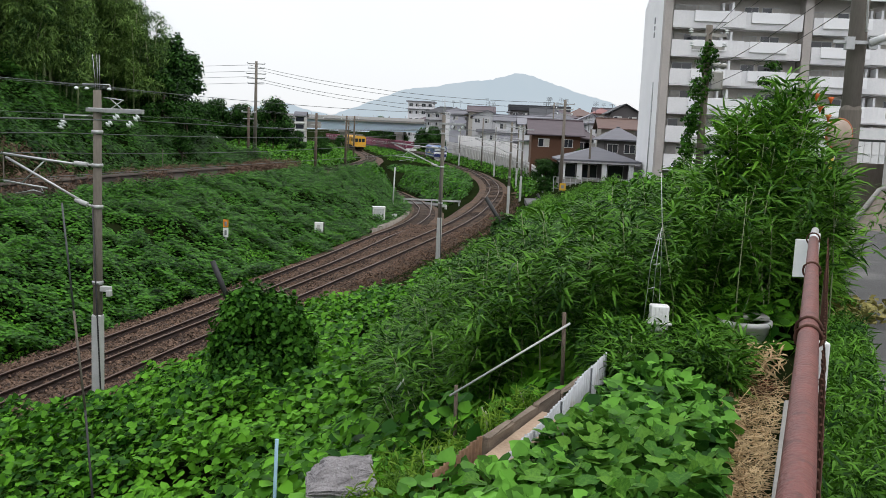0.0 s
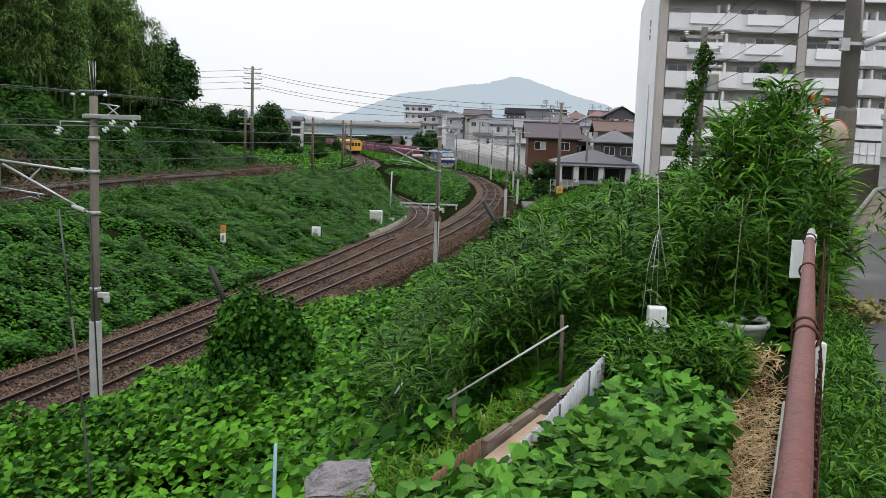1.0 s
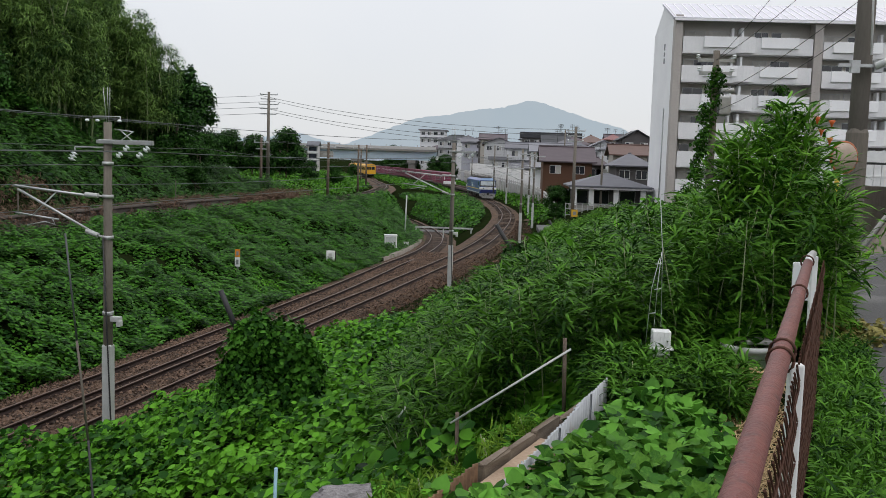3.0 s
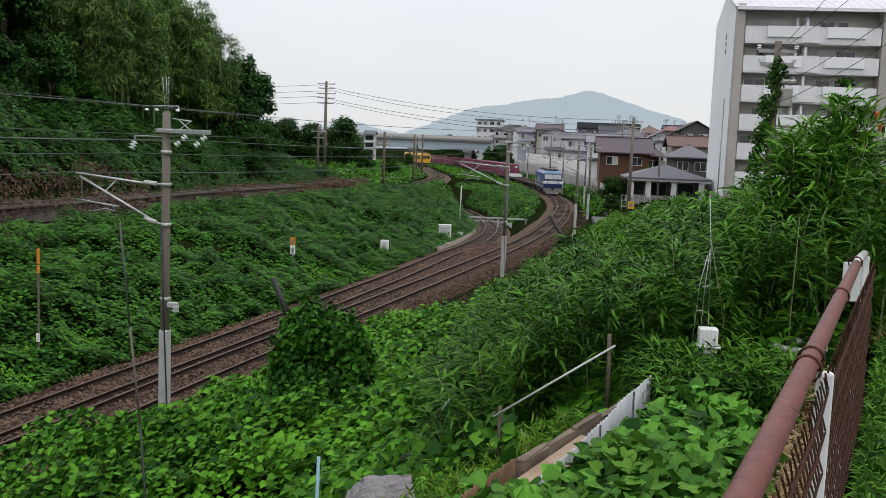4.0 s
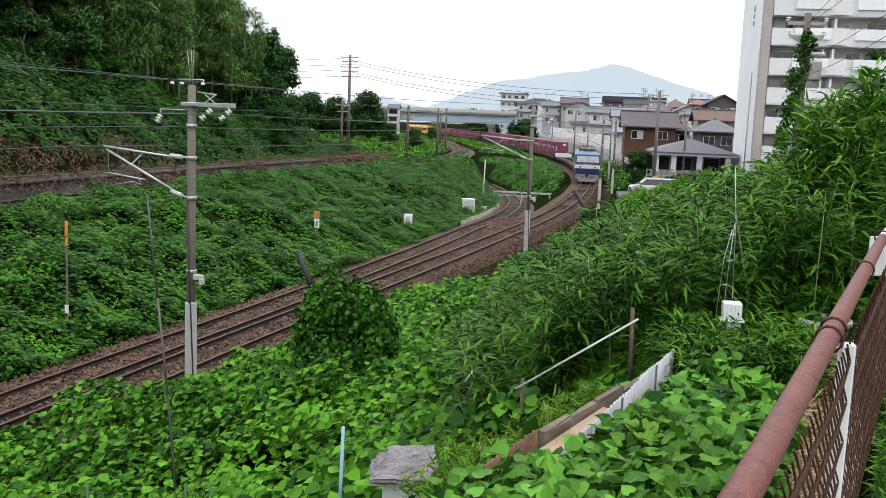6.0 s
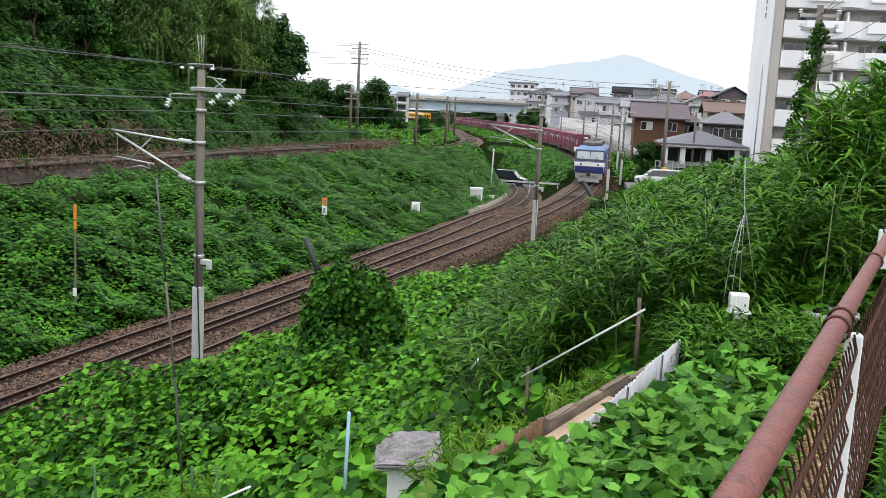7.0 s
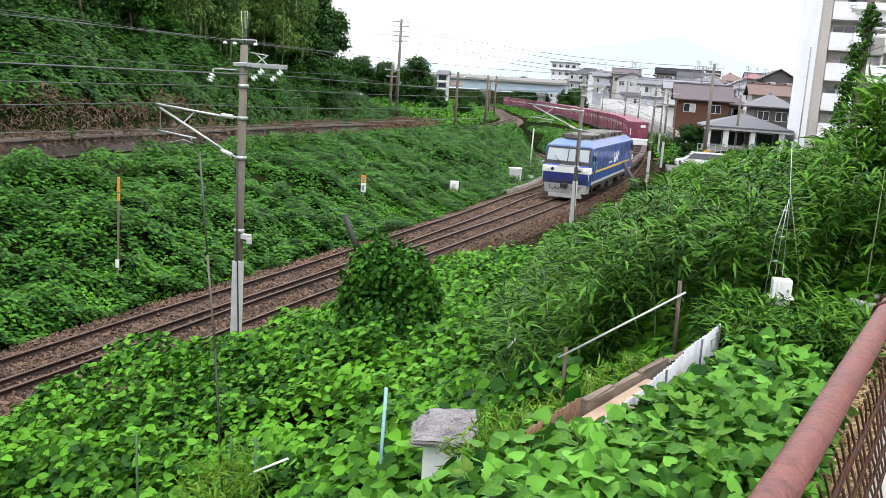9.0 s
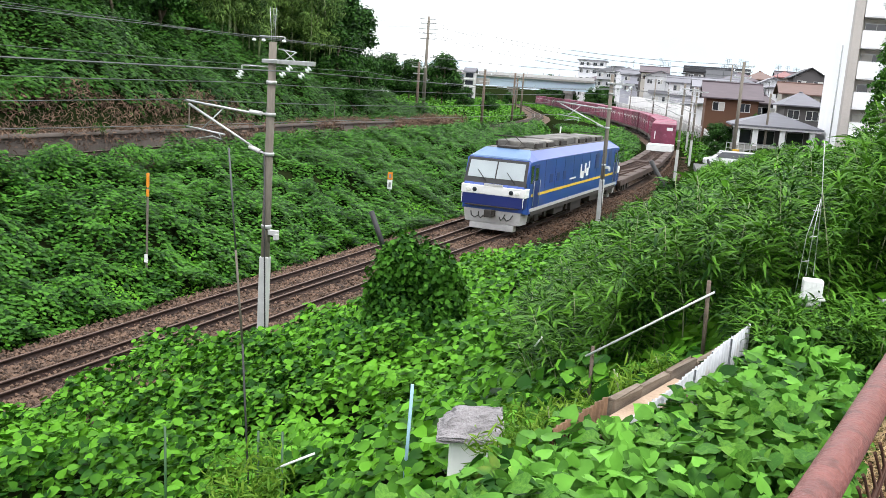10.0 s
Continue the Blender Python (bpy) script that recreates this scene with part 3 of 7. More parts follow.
# pale base colour stands in for sky reflected in the panes
M_GLASS = mat("sky_tone_glass", (0.36, 0.41, 0.43), (0.24, 0.28, 0.30), 0.08, scale=0.8, coat=0.6)
M_DARKGLASS = mat("dark_window_glass", (0.03, 0.035, 0.045), (0.018, 0.02, 0.026), 0.08, scale=1, coat=0.6)
# lighter pink blotches are painted highlights on the maroon sides
M_MAROON = mat("container_maroon", (0.24, 0.036, 0.082), (0.085, 0.013, 0.030), 0.55, scale=0.7, fine=14, per="object", spots=(0.34, 0.15, 0.20), spot_scale=1.2, spot_at=0.6)
M_WAGON = mat("wagon_rust_brown", (0.085, 0.052, 0.040), (0.025, 0.016, 0.013), 0.85, scale=1, fine=16)
M_PALEBLUE = mat("pale_blue_deck", (0.30, 0.48, 0.58), (0.2, 0.34, 0.44), 0.6, scale=2)
M_LAMP = mat("lamp_lens", (0.85, 0.85, 0.8), (0.7, 0.7, 0.66), 0.15, coat=0.5)
M_TRAINYELLOW = mat("train_yellow", (0.78, 0.42, 0.02), (0.6, 0.30, 0.015), 0.45, scale=0.6, fine=8)


def loft(bm, sections):
    """Closed hull through rings of equal count."""
    rings = [[bm.verts.new(p) for p in s] for s in sections]
    k = len(rings[0])
    for q, w in zip(rings, rings[1:]):
        for i in range(k):
            bm.faces.new((q[i], q[(i + 1) % k], w[(i + 1) % k], w[i]))
    bm.faces.new(rings[0][::-1])
    bm.faces.new(rings[-1])
    bmesh.ops.recalc_face_normals(bm, faces=bm.faces)
    return bm


def wheel_mesh(r=0.53):
    bm = bmesh.new()
    lathe(bm, [(0.08, -0.06), (r * 0.75, -0.05), (r * 0.8, -0.065), (r, -0.065), (r + 0.03, 0.05), (r + 0.03, 0.07), (r * 0.8, 0.07), (0.1, 0.05)], 18)
    bmesh.ops.rotate(bm, cent=(0, 0, 0), matrix=Matrix.Rotation(radians(90), 3, "Y"), verts=bm.verts)
    me = bpy.data.meshes.new("wheel")
    bm.to_mesh(me)
    bm.free()
    me.materials.append(M_UNDER)
    return me


WHEEL, WHEEL_SMALL = wheel_mesh(), wheel_mesh(0.41)


def bogie(parent, y, base, r, me):
    b = part("bogie", boxes((-1.08, -0.94, y - base / 2 - 0.5, y + base / 2 + 0.5, r - 0.05, r + 0.22), (0.94, 1.08, y - base / 2 - 0.5, y + base / 2 + 0.5, r - 0.05, r + 0.22),
                            (-0.94, 0.94, y - 0.25, y + 0.25, r, r + 0.2), (-1.14, -0.98, y - 0.3, y + 0.3, r - 0.2, r + 0.4), (0.98, 1.14, y - 0.3, y + 0.3, r - 0.2, r + 0.4),
                            (-1.16, -1.0, y - base / 2 - 0.16, y - base / 2 + 0.16, r - 0.15, r + 0.15), (1.0, 1.16, y - base / 2 - 0.16, y - base / 2 + 0.16, r - 0.15, r + 0.15),
                            (-1.16, -1.0, y + base / 2 - 0.16, y + base / 2 + 0.16, r - 0.15, r + 0.15), (1.0, 1.16, y + base / 2 - 0.16, y + base / 2 + 0.16, r - 0.15, r + 0.15)), M_UNDER, parent)
    for yy in (y - base / 2, y + base / 2):
        for x in (-0.5335, 0.5335):
            w = part("wheel", me, None, b)
            w.matrix_local = pose(x, yy, r, 0, 0, 0 if x > 0 else 180)
    return b


def make_locomotive():
    loco = empty("locomotive", Matrix(), "blue electric freight locomotive with white front band, hauling a container train", "locomotive")
    W = 1.44
    bm = bmesh.new()
    # hull: vertical sides, chamfered roof shoulders, raked ends
    ring = lambda y, zb, zs, zt, w, wt: [(-w, y, zb), (w, y, zb), (w, y, zs), (wt, y, zt), (-wt, y, zt), (-w, y, zs)]
    loft(bm, [ring(-9.08, 1.0, 1.95, 2.0, 1.34, 1.30), ring(-9.0, 0.95, 2.05, 2.1, 1.38, 1.33), ring(-8.62, 0.9, 3.0, 3.12, 1.42, 1.30), ring(-8.55, 0.9, 3.1, 3.2, W, 1.32), ring(-7.6, 0.9, 3.15, 3.52, W, 1.0),
              ring(7.6, 0.9, 3.15, 3.52, W, 1.0), ring(8.55, 0.9, 3.1, 3.2, W, 1.32), ring(8.62, 0.9, 3.0, 3.12, 1.42, 1.30), ring(9.0, 0.95, 2.05, 2.1, 1.38, 1.33), ring(9.08, 1.0, 1.95, 2.0, 1.34, 1.30)])
    part("body", bm, M_BLUE, loco, "glossy blue body shell")
    for sgn, nm in ((-1, "front"), (1, "rear")):
        yy = lambda a, b: (min(sgn * a, sgn * b), max(sgn * a, sgn * b))
        bm = bmesh.new()
        loft(bm, [[(-1.2, sgn * 8.55, 3.23), (1.2, sgn * 8.55, 3.23), (0.96, sgn * 7.55, 3.55), (-0.96, sgn * 7.55, 3.55)],
                  [(-1.36, sgn * 8.6, 3.17), (1.36, sgn * 8.6, 3.17), (1.06, sgn * 7.55, 3.53), (-1.06, sgn * 7.55, 3.53)]])
        part("cab_roof", bm, M_ROOFBLUE, loco, "light blue sloped cab roof")
        band = part("front_band", boxes((-1.45, 1.45, *yy(8.55, 9.12), 1.62, 2.0), bevel=0.03), M_WHITE, loco, "white band across the cab front")
        for x in (-1.1, -0.82, 0.82, 1.1):
            bm = bmesh.new()
            lathe(bm, [(0.1, 0), (0.1, 0.03), (0.07, 0.045)], 12)
            bmesh.ops.rotate(bm, cent=(0, 0, 0), matrix=Matrix.Rotation(radians(90 if sgn < 0 else -90), 3, "X"), verts=bm.verts)
            bmesh.ops.translate(bm, vec=(x, sgn * 9.12, 1.8), verts=bm.verts)
            part("headlight", bm, M_LAMP if abs(x) > 1 else M_DARKGLASS, band)
        part("front_panel", boxes((-1.42, 1.42, *yy(8.7, 9.10), 1.16, 1.62), bevel=0.02), M_NAVY, loco, "dark blue lower front panel")
        part("number_plate", boxes((-0.42, 0.42, *yy(9.06, 9.13), 2.0, 2.09)), M_LOCOGREY, loco, "pale plate above the band")
        # windscreen: black surround with two raked panes
        bm = bmesh.new()
        loft(bm, [[(-1.40, sgn * 9.02, 2.05), (1.40, sgn * 9.02, 2.05), (1.34, sgn * 8.64, 3.13), (-1.34, sgn * 8.64, 3.13)],
                  [(-1.40, sgn * 8.7, 2.05), (1.40, sgn * 8.7, 2.05), (1.34, sgn * 8.4, 3.13), (-1.34, sgn * 8.4, 3.13)]])
        frame_ob = part("windscreen_frame", bm, M_BLACK, loco, "black windscreen surround")
        for x0, x1 in ((-1.26, -0.03), (0.03, 1.26)):
            bm = bmesh.new()
            p = lambda x, z: (x, sgn * (9.03 - (z - 2.05) * 0.352 + 0.004), z)
            q = lambda x, z: (x, sgn * (8.99 - (z - 2.05) * 0.352), z)
            loft(bm, [[p(x0, 2.32), p(x1, 2.32), p(x1 * 0.98, 3.02), p(x0 * 0.98, 3.02)], [q(x0, 2.32), q(x1, 2.32), q(x1 * 0.98, 3.02), q(x0 * 0.98, 3.02)]])
            part("windscreen_pane", bm, M_GLASS, frame_ob, "windscreen with the sky's reflection in its pale colour")
            bm = bmesh.new()
            xm = (x0 + x1) / 2
            tube(bm, [(xm + 0.25, sgn * 9.02, 2.2), (xm - 0.15, sgn * 8.93, 2.62)], 0.018, seg=5)
            part("wiper", bm, M_BLACK, frame_ob)
        # apron, plough, coupler, hoses
        bm = bmesh.new()
        loft(bm, [[(-1.32, sgn * 9.05, 1.15), (1.32, sgn * 9.05, 1.15), (1.22, sgn * 8.98, 0.42), (-1.22, sgn * 8.98, 0.42)],
                  [(-1.4, sgn * 8.2, 1.15), (1.4, sgn * 8.2, 1.15), (1.3, sgn * 8.2, 0.42), (-1.3, sgn * 8.2, 0.42)]])
        apron = part("apron", bm, M_LOCOGREY, loco, "dirty pale grey front apron")
        part("step", boxes((-1.2, 1.2, *yy(8.9, 9.2), 1.12, 1.16)), M_UNDER, apron)
        part("plough", boxes((-1.0, 1.0, *yy(8.6, 9.0), 0.12, 0.40), bevel=0.03), M_LOCOGREY, apron)
        part("coupler", boxes((-0.16, 0.16, *yy(8.9, 9.32), 0.72, 1.0), (-0.22, 0.12, *yy(9.26, 9.45), 0.70, 1.02), bevel=0.03), M_UNDER, apron)
        for x in (-0.95, -0.6, 0.6, 0.95):
            bm = bmesh.new()
            tube(bm, [(x, sgn * 9.04, 0.85), (x * 0.92, sgn * 9.15, 0.68), (x * 0.75, sgn * 9.14, 0.60), (x * 0.6, sgn * 9.06, 0.72)], 0.025, seg=6)
            part("brake_hose", bm, M_BLACK, apron)
        for x in (-1.38, 1.38):
            bm = bmesh.new()
            tube(bm, [(x, sgn * 9.08, 1.2), (x, sgn * 9.16, 1.24), (x, sgn * 9.16, 1.58), (x, sgn * 9.08, 1.62)], 0.018, seg=5)
            part("handrail", bm, M_WHITE, loco)
    # sides
    for sx in (-1, 1):
        xx = lambda a, b: (min(sx * a, sx * b), max(sx * a, sx * b))
        part("yellow_stripe", boxes((*xx(1.43, 1.448), -8.3, 8.3, 1.62, 1.74)), M_YELLOWLINE, loco, "thin yellow stripe along the side")
        part("grey_sill", boxes((*xx(1.40, 1.452), -8.4, 8.4, 0.98, 1.12)), M_LOCOGREY, loco, "pale grey sill along the side")
        # black strip added to darken the zone below the body
        part("skirt", boxes((*xx(1.30, 1.446), -8.2, 8.2, 0.80, 0.976)), M_UNDER, loco, "black skirt under the sill")
        for k in range(9):
            yk = -6.4 + 1.6 * k
            part("panel_seam", boxes((*xx(1.43, 1.446), yk - 0.018, yk + 0.018, 1.76, 3.1)), M_NAVY, loco)
        for yk in (-7.25, -8.12, 7.25, 8.12):
            bm = bmesh.new()
            tube(bm, [(sx * 1.44, yk, 1.2), (sx * 1.49, yk, 1.24), (sx * 1.49, yk, 2.3), (sx * 1.44, yk, 2.34)], 0.016, seg=5)
            part("handrail", bm, M_GALV, loco)
        for y in (-7.7, 7.7):
            d = part("cab_door", boxes((*xx(1.42, 1.455), y - 0.36, y + 0.36, 1.14, 3.0), bevel=0.01), M_NAVY, loco)
            part("door_window", boxes((*xx(1.45, 1.46), y - 0.22, y + 0.22, 2.3, 2.85)), M_DARKGLASS, d)
            s2 = -1 if y < 0 else 1
            part("cab_side_window", boxes((*xx(1.42, 1.452), min(s2 * 8.15, s2 * 8.5), max(s2 * 8.15, s2 * 8.5), 2.2, 2.95)), M_DARKGLASS, loco)
        for y in (3.2, 4.9, 6.2):
            part("louvre", boxes((*xx(1.42, 1.45), y - 0.4, y + 0.4, 2.2, 3.0), *[(*xx(1.42, 1.465), y - 0.38, y + 0.38, 2.25 + 0.09 * k, 2.28 + 0.09 * k) for k in range(8)]), M_NAVY, loco)
        for y in (-5.4, -4.3, -3.2):
            part("side_window", boxes((*xx(1.42, 1.45), y - 0.25, y + 0.25, 2.05, 2.45), bevel=0.01), M_NAVY, loco)
        # white crest on the flank
        for y, z, w, h in ((-0.1, 2.25, 0.22, 0.7), (0.25, 2.05, 0.5, 0.35), (0.75, 2.35, 0.3, 0.5), (1.2, 2.15, 0.45, 0.4), (1.5, 2.5, 0.2, 0.35), (-1.6, 2.0, 1.2, 0.07)):
            part("emblem", boxes((*xx(1.43, 1.447), y - w / 2, y + w / 2, z - h / 2, z + h / 2)), M_WHITE, loco, "white emblem shape")
        for d in ((*xx(0.7, 1.3), -1.0, 1.0, 0.3, 0.9), (*xx(0.9, 1.35), -4.2, -2.6, 0.45, 0.9), (*xx(0.9, 1.35), 2.6, 4.2, 0.45, 0.9)):
            part("underbox", boxes(d, bevel=0.03), M_UNDER, loco)
    # roof
    # dark plates stand in for shaded gaps along the sides of the covers
    for y in (-6.0, -4.2, -2.0, 1.5, 3.0, 5.2):
        part("roof_side_gap", boxes((-0.95, -0.84, y - 0.5, y + 0.5, 3.58, 3.78), (0.84, 0.95, y - 0.5, y + 0.5, 3.58, 3.78)), M_UNDER, loco)
    part("roof_deck", boxes((-1.0, 1.0, -7.5, 7.5, 3.5, 3.56)), M_ROOFGREY, loco)
    for y0, y1, h in ((-6.6, -3.4, 0.30), (-3.0, 0.2, 0.34), (0.6, 3.6, 0.34), (4.0, 6.6, 0.26)):
        part("roof_box", boxes((-0.85, 0.85, y0, y1, 3.55, 3.55 + h), bevel=0.06), M_ROOFGREY, loco, "sooty grey roof equipment cover")
    for y in (-7.1, 7.1):
        bm = bmesh.new()
        for x in (-0.35, 0.35):
            tube(bm, [(x, y - 0.3, 3.56), (x * 0.9, y + 0.5, 3.76), (x * 0.8, y - 0.35, 4.05 if y < 0 else 3.86)], 0.02, seg=5)
        tube(bm, [(-0.75, y - 0.35, 4.07 if y < 0 else 3.9), (0.75, y - 0.35, 4.07 if y < 0 else 3.9)], 0.025, seg=5)
        box(bm, -0.5, 0.5, y - 0.5, y + 0.5, 3.56, 3.64)
        part("pantograph", bm, M_UNDER, loco, "dark folded pantograph")
    for y in (-6.2, 0, 6.2):
        bogie(loco, y, 2.5, 0.56, WHEEL)
    return loco


LOCO = make_locomotive()


def container_mesh():
    """A ribbed box with corner posts, one closed hull."""
    side = [(1.22, -1.85), (1.22, -1.77), (1.2, -1.77)]
    for k in range(12):
        y = -1.65 + k * 0.3
        side += [(1.2, y - 0.08), (1.235, y - 0.06), (1.235, y + 0.06), (1.2, y + 0.08)]
    side += [(1.2, 1.77), (1.22, 1.77), (1.22, 1.85)]
    end = [(0.9, 1.85), (0.9, 1.82), (0.03, 1.82), (0.03, 1.84), (-0.03, 1.84), (-0.03, 1.82), (-0.9, 1.82), (-0.9, 1.85)]
    ring = side + end + [(-x, -y) for x, y in side] + [(-x, -y) for x, y in end]
    bm = bmesh.new()
    loft(bm, [[(x, y, 0.0) for x, y in ring], [(x, y, 2.44) for x, y in ring], [(x * 0.985, y * 0.985, 2.5) for x, y in ring]])
    me = bpy.data.meshes.new("container_body")
    bm.to_mesh(me)
    bm.free()
    me.materials.append(M_MAROON)
    return me


CONTAINER = container_mesh()
CREST = bpy.data.meshes.new("emblem")
_b = boxes((-1.232, -1.226, -1.3, -0.7, 1.2, 1.8), (-1.232, -1.226, 0.2, 1.2, 1.5, 1.75), (1.226, 1.232, -1.3, -0.7, 1.2, 1.8), (1.226, 1.232, 0.2, 1.2, 1.5, 1.75))
_b.to_mesh(CREST)
_b.free()
CREST.materials.append(M_WHITE)
SWOOSH = bpy.data.meshes.new("emblem")
_b = boxes((0.3, 1.0, -1.832, -1.826, 1.85, 2.15), (-0.9, -0.8, -1.832, -1.826, 0.9, 1.7))
_b.to_mesh(SWOOSH)
_b.free()
SWOOSH.materials.append(M_WHITE)


def make_wagon(kind):
    label = {"brown": "empty rust-brown container flat wagon", "blue": "empty flat wagon with a pale blue deck end", "loaded": "flat wagon loaded with maroon containers"}[kind]
    w = empty("container_wagon", Matrix(), label, "freight wagon", group="wagons of the freight train")
    m = M_WAGON
    bm = bmesh.new()
    for x in (-1.28, 1.16):
        box(bm, x, x + 0.12, -9.8, 9.8, 0.68, 0.98)
    for y in [-9.8 + 1.4 * k for k in range(15)]:
        box(bm, -1.16, 1.16, y - 0.07, y + 0.07, 0.78, 0.96)
    box(bm, -0.25, 0.25, -9.8, 9.8, 0.6, 0.9)
    part("underframe", bm, m, w, "open steel frame with cross members")
    part("end_platform", boxes((-1.25, 1.25, -9.95, -9.4, 0.86, 1.0)), m, w)
    part("end_platform", boxes((-1.25, 1.25, 9.4, 9.95, 0.86, 1.0)), m, w)
    for k in range(5):
        y = -7.6 + 3.8 * k
        part("deck_pad", boxes((-1.25, -0.7, y - 1.7, y + 1.7, 0.98, 1.02), (0.7, 1.25, y - 1.7, y + 1.7, 0.98, 1.02)), m, w)
    if kind == "blue":
        part("deck_tray", boxes((-1.24, 1.24, 6.0, 9.6, 0.99, 1.46), (-1.24, -1.08, 6.0, 9.6, 1.46, 1.58), (1.08, 1.24, 6.0, 9.6, 1.46, 1.58), (-1.24, 1.24, 6.0, 6.2, 1.46, 1.58), (-1.24, 1.24, 9.4, 9.6, 1.46, 1.58)), M_WHITE, w, "white-rimmed deck tray")
        part("deck_plate", boxes((-1.0, 1.0, 6.3, 9.3, 1.464, 1.49)), M_PALEBLUE, w, "pale blue deck plate")
    for y in (-7.1, 7.1):
        bogie(w, y, 1.9, 0.44, WHEEL_SMALL)
    if kind == "loaded":
        for k in range(5):
            c = part("container", CONTAINER, None, w, "ribbed maroon freight container with white emblem")
            c.matrix_local = pose(0, -7.6 + 3.8 * k, 1.03)
            part("emblem", CREST, None, c)
            part("end_emblem", SWOOSH, None, c)
    return w


WAGONS = []
_first = {}
for i in range(15):
    kind = "brown" if i == 0 else "blue" if i == 1 else "loaded"
    if kind in _first:
        WAGONS.append(copy_thing(_first[kind], Matrix()))
    else:
        _first[kind] = make_wagon(kind)
        WAGONS.append(_first[kind])


def make_yellow_car():
    car = empty("passenger_car", Matrix(), "yellow suburban passenger train car", "train car", group="yellow train")
    bm = bmesh.new()
    sec = lambda y: [(-1.45, y, 0.95), (1.45, y, 0.95), (1.45, y, 3.2), (1.0, y, 3.62), (-1.0, y, 3.62), (-1.45, y, 3.2)]
    loft(bm, [sec(-9.8), sec(9.8)])
    part("body", bm, M_TRAINYELLOW, car, "plain yellow body")
    part("roof", boxes((-1.0, 1.0, -9.7, 9.7, 3.6, 3.68), (-0.7, 0.7, -6, -3, 3.68, 3.95), (-0.7, 0.7, 1, 4, 3.68, 3.95), bevel=0.02), M_ROOFGREY, car)
    for x0, x1 in ((-1.15, -0.42), (-0.3, 0.3), (0.42, 1.15)):
        part("end_window", boxes((x0, x1, -9.83, -9.78, 2.1, 2.95)), M_DARKGLASS, car)
    for sx in (-1.47, 1.45):
        for k in range(8):
            y = -8.4 + 2.4 * k
            part("side_window", boxes((sx, sx + 0.02, y - 0.75, y + 0.75, 1.95, 2.8)), M_DARKGLASS, car)
    part("underbox", boxes((-1.2, 1.2, -4.5, 4.5, 0.35, 0.95), bevel=0.03), M_UNDER, car)
    for y in (-6.9, 6.9):
        bogie(car, y, 2.1, 0.43, WHEEL_SMALL)
    return car


YELLOW = [make_yellow_car()]
for _ in range(2):
    YELLOW.append(copy_thing(YELLOW[0], Matrix()))


# ---- buildings ----
M_APT = mat("apartment_render", (0.86, 0.85, 0.86), (0.70, 0.70, 0.71), 0.8, scale=0.25, fine=6, spots=(0.52, 0.50, 0.49), spot_scale=0.35, spot_at=0.66)
M_APTWHITE = mat("apartment_white_panel", (0.92, 0.92, 0.93), (0.82, 0.82, 0.84), 0.7, scale=0.4, fine=6, per="object")
M_PIER = mat("apartment_brown_grey", (0.50, 0.46, 0.43), (0.36, 0.33, 0.31), 0.85, scale=0.3, fine=6)
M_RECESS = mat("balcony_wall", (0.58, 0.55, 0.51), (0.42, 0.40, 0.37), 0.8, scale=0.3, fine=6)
M_PALEROOF = mat("pale_tile_roof", (0.66, 0.65, 0.70), (0.52, 0.51, 0.56), 0.7, scale=0.5, fine=6)
M_CURTAIN = mat("curtained_window", (0.55, 0.53, 0.49), (0.34, 0.33, 0.31), 0.4, scale=0.8, fine=4, per="object")
M_BEIGE = mat("beige_render", (0.66, 0.53, 0.34), (0.56, 0.45, 0.29), 0.85, scale=0.5, fine=10, spots=(0.5, 0.42, 0.29), spot_scale=0.7, spot_at=0.62)
M_GREYBAND = mat("grey_render", (0.55, 0.54, 0.53), (0.44, 0.43, 0.42), 0.85, scale=0.5, fine=10)
M_STAIN = mat("stained_concrete", (0.30, 0.265, 0.225), (0.13, 0.105, 0.085), 0.9, scale=1.2, fine=14, bump=0.3, stretch=(1, 1, 0.25))


